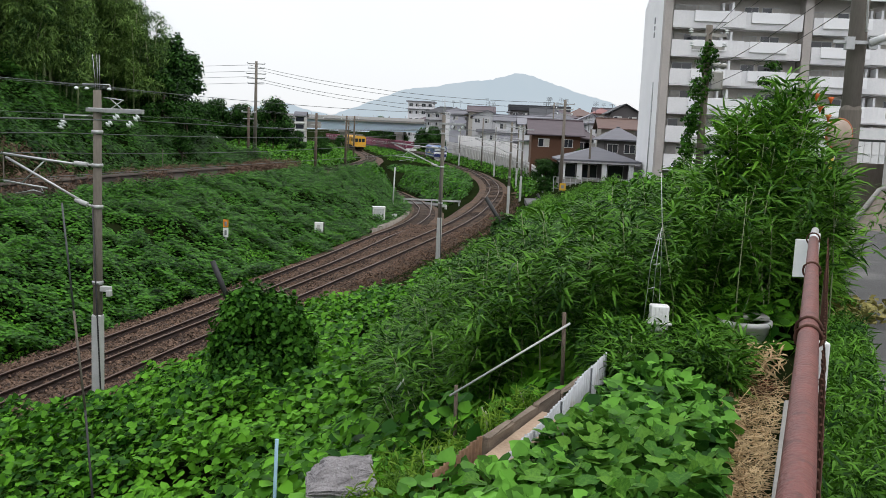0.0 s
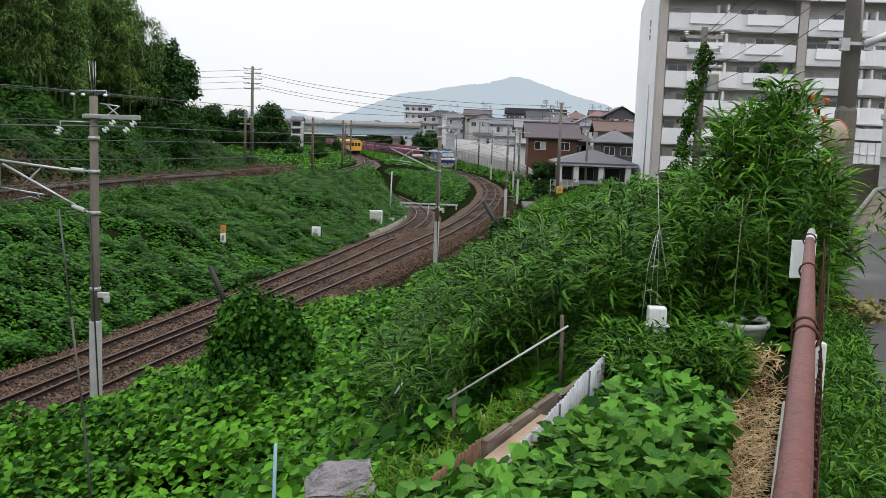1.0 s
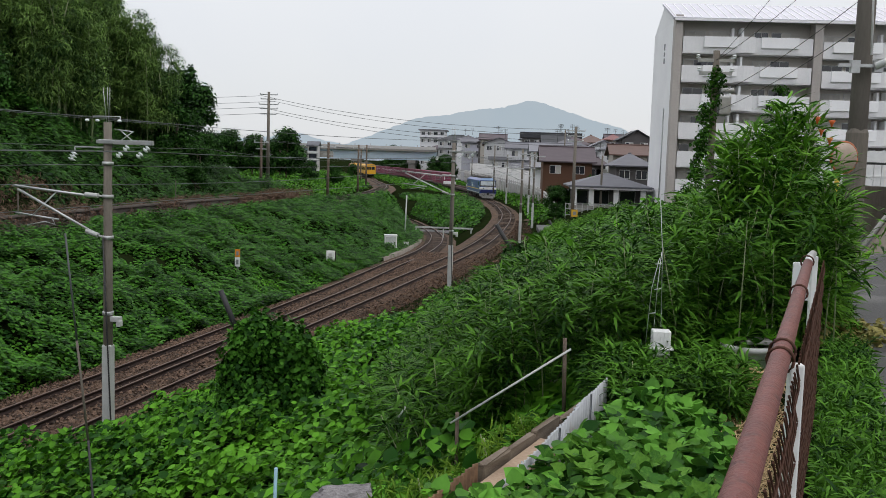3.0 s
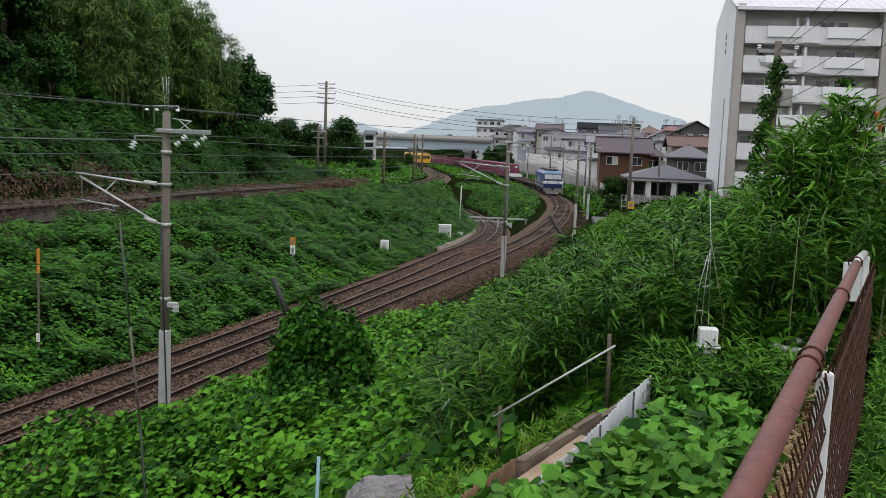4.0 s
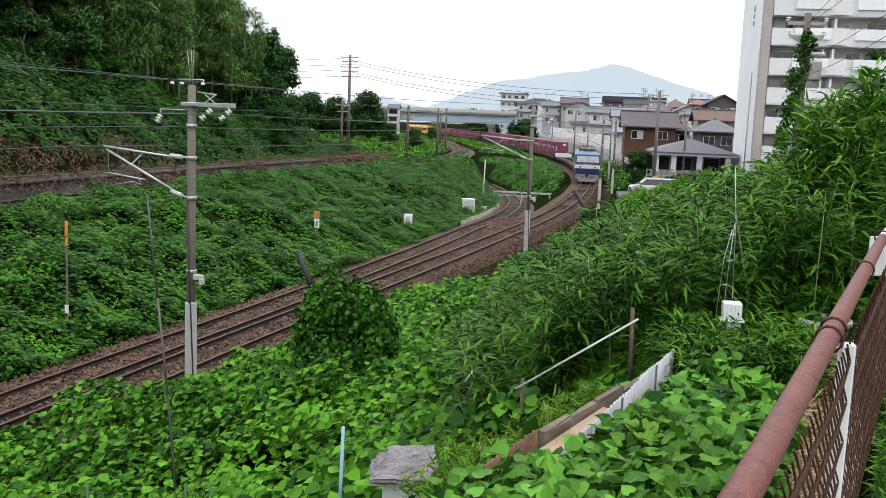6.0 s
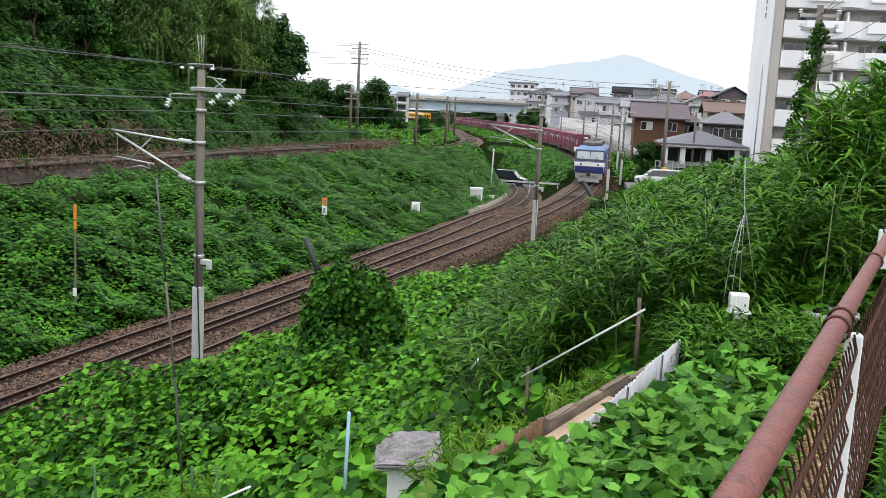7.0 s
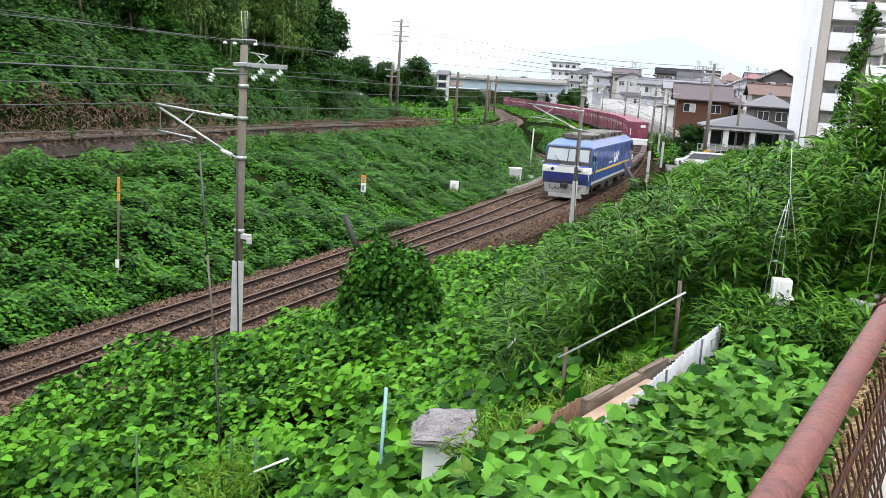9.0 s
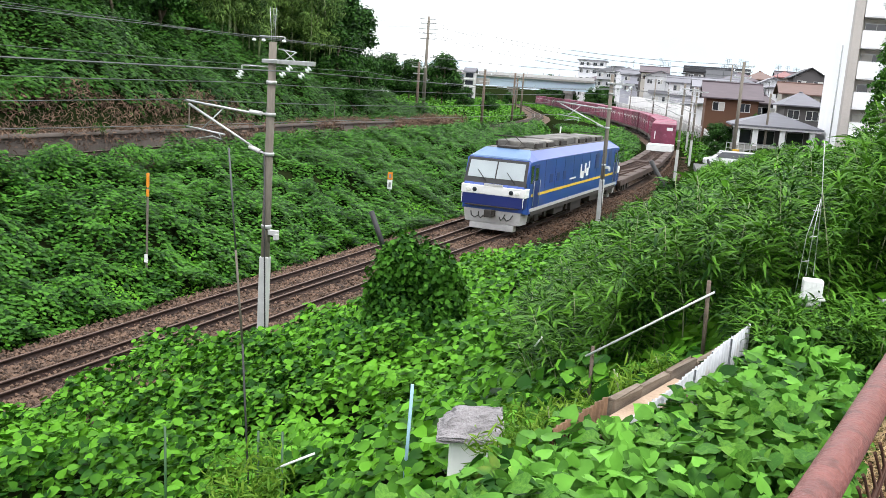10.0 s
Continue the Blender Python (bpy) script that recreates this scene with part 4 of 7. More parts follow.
def make_apartment():
    apt = empty("apartment_block", pose(16.1, 88, 0), "tall pale grey apartment block with white balconies", "apartment building")
    tops = [20.9 - 2.62 * k for k in range(8)]
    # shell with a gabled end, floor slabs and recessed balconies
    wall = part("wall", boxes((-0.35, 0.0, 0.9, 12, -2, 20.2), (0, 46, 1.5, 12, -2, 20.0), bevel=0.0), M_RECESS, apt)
    part("end_wall", boxes((-0.62, -0.34, 1.0, 12.2, -2, 19.9)), M_APTWHITE, apt, "white end wall")
    bm = bmesh.new()
    loft(bm, [[(-0.62, 1.0, 19.9), (-0.62, 12.2, 19.9), (-0.62, 6.6, 22.3)], [(-0.2, 1.0, 19.9), (-0.2, 12.2, 19.9), (-0.2, 6.6, 22.3)]])
    part("gable", bm, M_APTWHITE, apt)
    part("corner_pier", boxes((-0.66, 0.02, -0.15, 1.0, -2, 20.3)), M_PIER, apt, "brown-grey corner pier")
    for x in (11.9, 26.0, 40.0):
        part("pier", boxes((x, x + 0.75, -0.2, 1.5, -2, 19.9)), M_PIER, apt, "brown-grey vertical pier")
    for x in (-0.56,):
        bm = bmesh.new()
        tube(bm, [(-0.68, 4.0, 0), (-0.68, 4.0, 12)], 0.06, seg=6)
        part("drain_pipe", bm, M_GALV, apt)
    part("plaque", boxes((-0.66, -0.61, 5.2, 5.7, 17.1, 17.5), (-0.66, -0.61, 5.2, 5.7, 16.4, 16.9), (-0.66, -0.61, 5.2, 5.7, 17.7, 18.3)), M_MARK, apt, "grey bars of unreadable writing")
    bm = bmesh.new()
    loft(bm, [[(-0.9, -0.5, 20.0), (-0.9, 6.6, 22.4), (-0.9, 6.6, 22.2), (-0.9, -0.4, 19.85)], [(46, -0.5, 20.0), (46, 6.6, 22.4), (46, 6.6, 22.2), (46, -0.4, 19.85)]])
    roof = part("roof", bm, M_PALEROOF, apt, "pale tiled roof slope")
    for k in range(60):
        x = -0.7 + 0.78 * k
        bm = bmesh.new()
        loft(bm, [[(x, -0.5, 20.01), (x + 0.09, -0.5, 20.01), (x + 0.09, -0.5, 20.06), (x, -0.5, 20.06)], [(x, 6.6, 22.41), (x + 0.09, 6.6, 22.41), (x + 0.09, 6.6, 22.46), (x, 6.6, 22.46)]])
        part("roof_rib", bm, M_APT, roof)
    part("eave", boxes((-0.8, 46, -0.55, -0.2, 19.72, 19.95)), M_APTWHITE, apt)
    rng = random.Random(4)
    for u, (x0, x1, dz) in enumerate(((0.1, 11.8, 0.0), (12.75, 25.9, -0.25), (26.8, 39.9, -0.25))):
        for k in range(7):
            z = 18.35 + dz - 2.62 * k
            if z < 0.5:
                continue
            slab = part("floor_slab", boxes((x0, x1, -0.1, 1.5, z - 1.52, z - 1.32)), M_APT, apt)
            xm = x0 + (x1 - x0) * 0.50
            # parapet: a bulging stretch then a flat stretch, each with a raised white panel
            bal = part("balcony", boxes((x0, x0 + 4.6, -0.12, 0.02, z - 1.4, z), (xm + 0.6, x1, -0.12, 0.02, z - 1.4, z)), M_APT, apt, "pale grey balcony parapet")
            bm = bmesh.new()
            n = 7
            ring = []
            for i in range(n):
                f = i / (n - 1)
                ring.append((x0 + 4.55 + f * (xm + 0.7 - x0 - 4.55), -0.12 - 0.28 * math.sin(f * math.pi)))
            loft(bm, [[(x, y, z - 1.4), (x, y + 0.14, z - 1.4), (x, y + 0.14, z + 0.05), (x, y, z + 0.05)] for x, y in ring])
            part("bay", bm, M_APT, bal)
            for a, b in ((x0 + 1.9 if u == 0 else x0 + 0.8, x0 + 5.6), (xm + 1.2, x1 - 1.3)):
                part("panel", boxes((a, b, -0.30, -0.12, z - 0.95, z + 0.02), bevel=0.02), M_APTWHITE, bal, "white balcony panel")
            # windows behind
            for a, b in ((x0 + 0.4, x0 + 2.3), (x0 + 2.6, x0 + 4.6), (xm + 0.9, xm + 2.2), (xm + 2.5, x1 - 1.6)):
                g = rng.random()
                w = part("window", boxes((a, b, 1.42, 1.5, z - 1.2, z + 0.72)), M_WHITE if g > 0.85 else M_GALV, apt)
                h = (b - a - 0.12) / 2
                for q in range(2):
                    part("pane", boxes((a + 0.05 + q * (h + 0.03), a + 0.05 + q * (h + 0.03) + h, 1.40, 1.43, z - 1.15, z + 0.66)), M_DARKGLASS if rng.random() > 0.5 else M_CURTAIN, w)
            part("partition", boxes((xm - 0.55, xm - 0.35, 0.1, 1.45, z - 1.3, z + 0.9), (xm - 1.3, xm - 1.1, 0.6, 1.45, z - 1.3, z + 0.9)), M_APTWHITE, apt)
            for q in range(rng.randrange(3)):
                a = x0 + 1 + rng.random() * (x1 - x0 - 2)
                part("laundry", boxes((a, a + 0.5, 0.35, 0.4, z - 0.15, z + 0.5), (a + 0.55, a + 0.95, 0.35, 0.4, z - 0.05, z + 0.5)), M_CURTAIN if q else M_DARKGLASS, apt)
    part("podium", boxes((13, 30, -0.8, -0.3, 0, 8.4), (13, 30, -0.85, -0.8, 6.0, 6.15), (13, 30, -0.85, -0.8, 4.2, 4.35)), M_WHITE, apt, "white lower wall with ledges")


make_apartment()

WALLS = {}
for nm, c in (("white", (0.78, 0.78, 0.80)), ("cream", (0.44, 0.41, 0.36)), ("brown", (0.125, 0.058, 0.033)), ("grey", (0.56, 0.56, 0.57)), ("dark", (0.12, 0.11, 0.11)), ("lavender", (0.50, 0.50, 0.57))):
    WALLS[nm] = mat("wall_" + nm, c, tuple(v * 0.78 for v in c), 0.85, scale=0.4, fine=6)
ROOFS = {}
for nm, c in (("plum", (0.085, 0.062, 0.072)), ("grey", (0.13, 0.13, 0.15)), ("black", (0.035, 0.037, 0.044)), ("brown", (0.13, 0.075, 0.06)), ("red", (0.22, 0.085, 0.08)), ("pale", (0.20, 0.20, 0.225))):
    ROOFS[nm] = mat("roof_" + nm, c, tuple(v * 0.7 for v in c), 0.6, scale=0.6, fine=9, stretch=(1, 3, 3))


def roof_piece(kind, x0, x1, y0, y1, ze, zr, over=0.6):
    bm = bmesh.new()
    a, b, c, d = x0 - over, x1 + over, y0 - over, y1 + over
    ym, xm = (c + d) / 2, (a + b) / 2
    t = 0.16
    if kind == "hip":
        i = min((d - c) / 2, (b - a) / 2 - 0.2)
        top = [(a + i, ym, zr), (b - i, ym, zr)]
        v = [bm.verts.new(p) for p in [(a, c, ze), (b, c, ze), (b, d, ze), (a, d, ze), *top, (a, c, ze - t), (b, c, ze - t), (b, d, ze - t), (a, d, ze - t)]]
        for f in ((0, 1, 5, 4), (1, 2, 5), (2, 3, 4, 5), (3, 0, 4), (6, 7, 1, 0), (7, 8, 2, 1), (8, 9, 3, 2), (9, 6, 0, 3), (9, 8, 7, 6)):
            bm.faces.new([v[k] for k in f])
    elif kind == "gable":
        loft(bm, [[(a, c, ze), (a, ym, zr), (a, d, ze), (a, d, ze - t), (a, ym, zr - t), (a, c, ze - t)], [(b, c, ze), (b, ym, zr), (b, d, ze), (b, d, ze - t), (b, ym, zr - t), (b, c, ze - t)]])
    elif kind == "front":
        loft(bm, [[(a, c, ze), (xm, c, zr), (b, c, ze), (b, c, ze - t), (xm, c, zr - t), (a, c, ze - t)], [(a, d, ze), (xm, d, zr), (b, d, ze), (b, d, ze - t), (xm, d, zr - t), (a, d, ze - t)]])
    else:
        box(bm, a, b, c, d, ze, zr)
    bmesh.ops.recalc_face_normals(bm, faces=bm.faces)
    return bm


def make_house(x0, x1, y, zb, ze, zr, wall, roof, kind="hip", depth=8.0, label="", yaw=0.0, windows=0, seed=0):
    rng = random.Random(seed)
    cx = (x0 + x1) / 2
    gz = float(ground_z(cx, y + depth / 2)) - 0.6
    h = empty("house", pose(cx, y, 0, 0, 0, yaw), label or f"two-storey house with {wall} walls and {roof} tiled roof", "house", group="houses on the hillside")
    w = (x1 - x0) / 2
    base = min(gz, zb)
    wl_ = part("wall", boxes((-w, w, 0, depth, base, ze)), WALLS[wall], h)
    if kind in ("gable", "front"):
        bm = bmesh.new()
        if kind == "gable":
            loft(bm, [[(-w, 0, ze), (-w, depth, ze), (-w, depth / 2, zr - 0.2)], [(w, 0, ze), (w, depth, ze), (w, depth / 2, zr - 0.2)]])
        else:
            loft(bm, [[(-w, 0, ze), (w, 0, ze), (0, 0, zr - 0.2)], [(-w, depth, ze), (w, depth, ze), (0, depth, zr - 0.2)]])
        part("gable_wall", bm, WALLS[wall], h)
    rf = part("roof", roof_piece(kind, -w, w, 0, depth, ze, zr), ROOFS[roof], h)
    if kind in ("hip", "gable"):
        bm = bmesh.new()
        i = min((depth + 1.2) / 2, w + 0.4) if kind == "hip" else 0
        tube(bm, [(-w - 0.6 + i, depth / 2, zr + 0.03), (w + 0.6 - i, depth / 2, zr + 0.03)], 0.12, seg=6)
        part("ridge", bm, ROOFS[roof], rf)
    n = max(2, int(2 * w / 2.2))
    for lev in range(int(max(1, (ze - zb) // 2.4))):
        zt = ze - 0.55 - 2.6 * lev
        for k in range(n):
            if rng.random() < 0.07:
                continue
            c = -w + (k + 0.5) * 2 * w / n
            ww = 0.5 + 0.3 * rng.random()
            wi = part("window", boxes((c - ww, c + ww, -0.06, 0.02, zt - 1.1, zt)), M_WHITE if wall != "white" else M_GALV, h)
            part("pane", boxes((c - ww + 0.06, c - 0.03, -0.075, -0.05, zt - 1.04, zt - 0.06)), M_DARKGLASS, wi)
            part("pane", boxes((c + 0.03, c + ww - 0.06, -0.075, -0.05, zt - 1.04, zt - 0.06)), M_CURTAIN if rng.random() > 0.5 else M_DARKGLASS, wi)
        if ze - zb > 3.4 and lev == 0:
            part("porch_roof", boxes((-w - 0.3, w + 0.3, -0.9, 0.0, ze - 2.55, ze - 2.4)), ROOFS[roof], h)
    if rng.random() > 0.5:
        bm = bmesh.new()
        xa = w * 0.4
        tube(bm, [(xa, depth / 2, zr), (xa, depth / 2, zr + 2.2)], 0.035, seg=5)
        for q in range(4):
            tube(bm, [(xa - 0.5, depth / 2, zr + 1.5 + 0.2 * q), (xa + 0.5, depth / 2, zr + 1.5 + 0.2 * q)], 0.02, seg=4)
        part("aerial", bm, M_WIRE, h)
    return h


make_house(5.35, 11.83, 125, 4.1, 6.7, 8.7, "brown", "plum", "gable", 8, "two-storey house with brown timber walls and plum tiled roof", seed=1)
make_house(12.0, 13.8, 127, 4.1, 6.4, 7.4, "dark", "plum", "hip", 5, seed=2)
make_house(13.84, 17.98, 115, 3.5, 6.4, 7.9, "dark", "grey", "hip", 8, seed=3)
make_house(15.57, 20.97, 150, 6.3, 8.9, 10.0, "white", "grey", "hip", 8, seed=4)
make_house(21.07, 26.35, 170, 9.0, 11.2, 13.0, "dark", "black", "front", 9, seed=5)
make_house(19.91, 23.13, 185, 9.6, 11.5, 12.6, "cream", "red", "hip", 8, seed=6)
make_house(14.22, 19.3, 180, 8.8, 10.7, 12.2, "white", "brown", "hip", 9, seed=7)
make_house(14.45, 19.16, 160, 7.3, 9.3, 10.7, "white", "pale", "front", 8, seed=8)
make_house(3.99, 17.25, 220, 9.6, 12.4, 13.7, "dark", "black", "flat", 8, "long dark flat-roofed building on the hill", seed=9)
make_house(4.42, 10.11, 145, 4.5, 8.2, 9.6, "white", "pale", "gable", 9, seed=10)
make_house(0.5, 6.9, 195, 4.4, 9.4, 10.7, "white", "grey", "gable", 8, seed=11)
make_house(-5.0, 1.3, 224, 4.6, 10.4, 12.2, "white", "brown", "hip", 8, seed=12)
make_house(-12.1, -5.8, 258, 6.2, 11.7, 12.9, "lavender", "grey", "gable", 8, seed=13)
make_house(-21.7, -9.6, 298, 7.5, 12.9, 14.8, "grey", "black", "hip", 8, seed=14)
make_house(-27.0, -15.7, 318, 4.0, 10.3, 12.0, "white", "plum", "hip", 8, seed=15)
make_house(-31.0, -21.9, 334, 4.7, 17.1, 17.5, "white", "pale", "flat", 10, "tall plain white building beyond the railway", seed=16)
make_house(-3.3, 1.1, 215, 1.3, 6.9, 7.7, "grey", "pale", "flat", 6, seed=17)
make_house(1.6, 6.0, 188, 0.9, 5.3, 6.4, "white", "grey", "gable", 6, seed=18)
make_house(6.1, 7.62, 105, 1.6, 3.25, 3.45, "white", "pale", "flat", 2.5, "small plain white garden shed", seed=19)
_r = random.Random(8)
for i in range(26):
    y = 195 + 95 * _r.random()
    x = -16 + 66 * _r.random()
    g = 9.0 + (y - 190) * 0.035 + 1.0 * _r.random()
    w = 3 + 2 * _r.random()
    if x - w < float(a_x(y)) + 9:
        continue
    make_house(x - w, x + w, y, g - 2.5, g + 0.6, g + 2.1, _r.choice(["white", "cream", "grey", "white", "dark"]), _r.choice(["plum", "grey", "black", "brown", "pale", "grey"]), _r.choice(["hip", "hip", "gable", "front"]), 8, seed=40 + i)

# smaller houses packed between the others up the slope
TAKEN = [(8.6, 129), (13, 129), (16, 119), (18.3, 154), (23.7, 174), (21.5, 189), (16.8, 184), (16.8, 164), (7.3, 149), (3.7, 199), (-2, 228), (11, 224)]
for i in range(420):
    y = 132 + 75 * _r.random()
    x = -2 + 44 * _r.random()
    if x < float(a_x(y)) + 13 or any(abs(x - p) < 5.2 and abs(y - q) < 9 for p, q in TAKEN) or len(TAKEN) > 46:
        continue
    TAKEN.append((x, y))
    e = 6.3 + (y - 115) * 0.056 + 0.5 * _r.random()
    w = 2.2 + 0.9 * _r.random()
    make_house(x - w, x + w, y - 3, e - 2.6, e, e + 1.2 + 0.5 * _r.random(), _r.choice(["white", "cream", "grey", "brown", "dark", "grey"]), _r.choice(["plum", "grey", "black", "black", "brown", "plum", "grey"]), _r.choice(["hip", "hip", "gable", "front"]), 6, seed=140 + i)


def make_hall():
    h = empty("meeting_hall", pose(11.05, 95, 0), "low hall with grey hipped roof and white columns", "hall")
    part("roof", roof_piece("hip", -3.75, 3.75, 0, 8, 4.2, 5.5, 0.5), ROOFS["grey"], h)
    part("fascia", boxes((-4.1, 4.1, -0.45, -0.3, 3.85, 4.08)), M_GREYBAND, h)
    # set-back wall in a dark colour, for the shaded openings between columns
    part("wall", boxes((-3.7, 3.7, 2.2, 7.8, 0.2, 4.0)), WALLS["dark"], h)
    part("plinth", boxes((-3.9, 3.9, -0.3, 8, 0.2, 2.2)), M_CONC, h)
    for x in (-3.6, -1.9, 0.6, 3.3):
        part("column", boxes((x - 0.25, x + 0.25, -0.1, 0.4, 2.2, 4.05)), M_WHITE, h)
    for x in (-2.9, -0.7, 2.0):
        w = part("window", boxes((x - 0.8, x + 0.8, 2.1, 2.2, 2.3, 3.7)), M_GALV, h)
        part("pane", boxes((x - 0.75, x + 0.75, 2.06, 2.1, 2.35, 3.65)), M_DARKGLASS, w)
    f = empty("fence", pose(10.6, 92.5, 0), "grey post and rail fence before the hall", "fence")
    for k in range(16):
        part("post", boxes((-4.2 + 0.55 * k, -4.12 + 0.55 * k, 0, 0.08, 0.6, 2.5)), M_GALV, f)
    for z in (1.3, 1.9, 2.4):
        part("rail", boxes((-4.2, 4.2, 0.01, 0.06, z, z + 0.06)), M_GALV, f)


make_hall()


def make_retaining_walls():
    for name, off, h0, h1, y0, y1, m, label in (("retaining_wall", 6.2, -0.3, 1.5, 104, 235, M_CONC, "stained concrete retaining wall below the houses"), ("retaining_wall", 8.2, 1.0, 3.4, 152, 240, M_GREYBAND, "grey upper retaining wall below the houses")):
        line = A_LINE[(A_LINE[:, 1] > y0) & (A_LINE[:, 1] < y1)]
        rise = lambda y: np.interp(y, [95, 130, 230], [0.4, 0.9, 2.6])
        v, f = ribbon(line, [off, off, off + 0.4, off + 0.4], [h0 - 1.5, h1, h1, h0 - 1.5], rise)
        me = raw_mesh(name, v, f, 4)
        tagged(part(name, me, m), label, "wall", kind="structure")
    g = empty("guard_fence", Matrix(), "pale grey guard fence along the lane above the curve", "fence")
    line = A_LINE[(A_LINE[:, 1] > 92) & (A_LINE[:, 1] < 240)]
    rise = lambda y: np.interp(y, [90, 130, 230], [0.9, 1.7, 3.2])
    for z in (0.45, 0.85):
        v, f = ribbon(line, [5.2, 5.2, 5.3, 5.3, 5.2], [z, z + 0.22, z + 0.22, z, z], rise)
        part("rail", raw_mesh("rail", v, f, 4), M_GREYBAND, g)
    for k in range(0, len(line), 1):
        x, y = line[k]
        part("post", boxes((x + 5.15, x + 5.27, y, y + 0.12, float(rise(y)) - 1.4, float(rise(y)) + 1.1)), M_GREYBAND, g)


make_retaining_walls()


def make_bridge():
    b = empty("road_bridge", pose(0, 300, 0), "long pale blue girder road bridge over the railway", "bridge")
    m_blue = mat("pale_blue_girder", (0.50, 0.62, 0.72), (0.42, 0.53, 0.62), 0.6, scale=0.2, fine=3)
    part("deck", boxes((-150, -22, -6, 6, 9.0, 9.6)), M_CONC, b)
    part("girder", boxes((-150, -22, -4.5, 4.5, 6.2, 9.0)), m_blue, b, "pale blue steel girder")
    part("parapet", boxes((-150, -22, -6.1, -5.9, 9.6, 10.5)), M_GREYBAND, b)
    for x in (-140, -110, -92, -48, -30):
        part("pier", boxes((x - 1, x + 1, -3, 3, -2, 6.2), (x - 1.4, x + 1.4, -4.4, 4.4, 5.4, 6.2)), M_CONC, b)
    for k in range(26):
        x = -148 + 5 * k
        part("railing_post", boxes((x, x + 0.15, -6.05, -5.95, 10.5, 11.1)), M_GALV, b)
    # pale pier and stair tower in front
    p = empty("bridge_pier", pose(-56.8, 260, 0), "pale concrete bridge pier with flared head", "pier")
    bm = bmesh.new()
    loft(bm, [[(-1.1, -1.5, -2), (1.1, -1.5, -2), (1.1, 1.5, -2), (-1.1, 1.5, -2)], [(-1.2, -1.5, 3), (1.2, -1.5, 3), (1.2, 1.5, 3), (-1.2, 1.5, 3)], [(-2.6, -1.6, 6.3), (2.2, -1.6, 6.3), (2.2, 1.6, 6.3), (-2.6, 1.6, 6.3)]])
    part("shaft", bm, M_CONC, p)
    part("beam", boxes((-12, 8, -2, 2, 6.3, 8.0)), M_CONC, p)
    s = empty("stair_tower", pose(-53.3, 255, 0), "pale stair tower with a small pitched roof", "tower")
    part("wall", boxes((-1.4, 1.4, 0, 3, -1, 9.4)), M_GREYBAND, s)
    part("roof", roof_piece("gable", -1.4, 1.4, 0, 3, 9.4, 10.6, 0.4), ROOFS["grey"], s)
    for k in range(4):
        part("landing", boxes((-1.5, 1.5, -0.3, 0, 1.4 + 2.0 * k, 1.7 + 2.0 * k)), M_WHITE, s)
        # flat dark panel on the solid wall stands for a shaded opening
        part("opening", boxes((-1.1, 1.1, -0.05, 0.02, 1.9 + 2.0 * k, 3.1 + 2.0 * k)), M_DARKGLASS, s)
    make_house(-66.5, -62.5, 200, 1.5, 6.5, 6.8, "white", "pale", "flat", 10, "white building behind the trees", seed=90)


make_bridge()


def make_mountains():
    # distance haze is painted as a self-glowing pale blue on the backdrop
    m = bpy.data.materials.new("mountain_haze_glow")
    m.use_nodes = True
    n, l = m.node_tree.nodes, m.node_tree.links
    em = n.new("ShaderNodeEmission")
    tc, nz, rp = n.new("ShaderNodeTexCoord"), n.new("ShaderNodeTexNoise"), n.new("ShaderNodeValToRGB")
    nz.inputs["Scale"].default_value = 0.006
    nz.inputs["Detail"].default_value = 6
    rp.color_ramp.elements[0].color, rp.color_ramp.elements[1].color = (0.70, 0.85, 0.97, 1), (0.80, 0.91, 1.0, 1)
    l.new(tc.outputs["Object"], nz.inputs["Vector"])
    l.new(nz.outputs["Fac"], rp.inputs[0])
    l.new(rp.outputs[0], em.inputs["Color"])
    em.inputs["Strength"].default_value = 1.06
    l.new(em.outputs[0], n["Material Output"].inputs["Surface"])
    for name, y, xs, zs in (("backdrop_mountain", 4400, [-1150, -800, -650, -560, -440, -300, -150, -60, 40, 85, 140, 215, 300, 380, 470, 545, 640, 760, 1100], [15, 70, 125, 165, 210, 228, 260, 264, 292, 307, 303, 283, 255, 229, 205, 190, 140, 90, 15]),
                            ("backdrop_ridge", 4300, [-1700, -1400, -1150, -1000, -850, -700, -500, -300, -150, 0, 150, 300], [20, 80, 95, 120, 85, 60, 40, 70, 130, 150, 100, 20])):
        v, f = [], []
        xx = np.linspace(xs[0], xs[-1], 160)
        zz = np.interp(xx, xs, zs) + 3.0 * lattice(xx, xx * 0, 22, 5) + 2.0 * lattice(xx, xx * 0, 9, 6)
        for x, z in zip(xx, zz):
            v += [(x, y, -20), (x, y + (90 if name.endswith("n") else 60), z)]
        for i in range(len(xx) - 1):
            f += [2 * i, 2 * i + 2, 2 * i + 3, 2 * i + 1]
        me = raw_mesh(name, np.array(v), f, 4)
        tagged(part(name, me, m), "mountain on the horizon, its pale blue haze put into a glowing colour", "mountain", kind="structure")


make_mountains()


# ---- masts, poles and wires ----
M_PORCELAIN_WIRE = M_WIRE


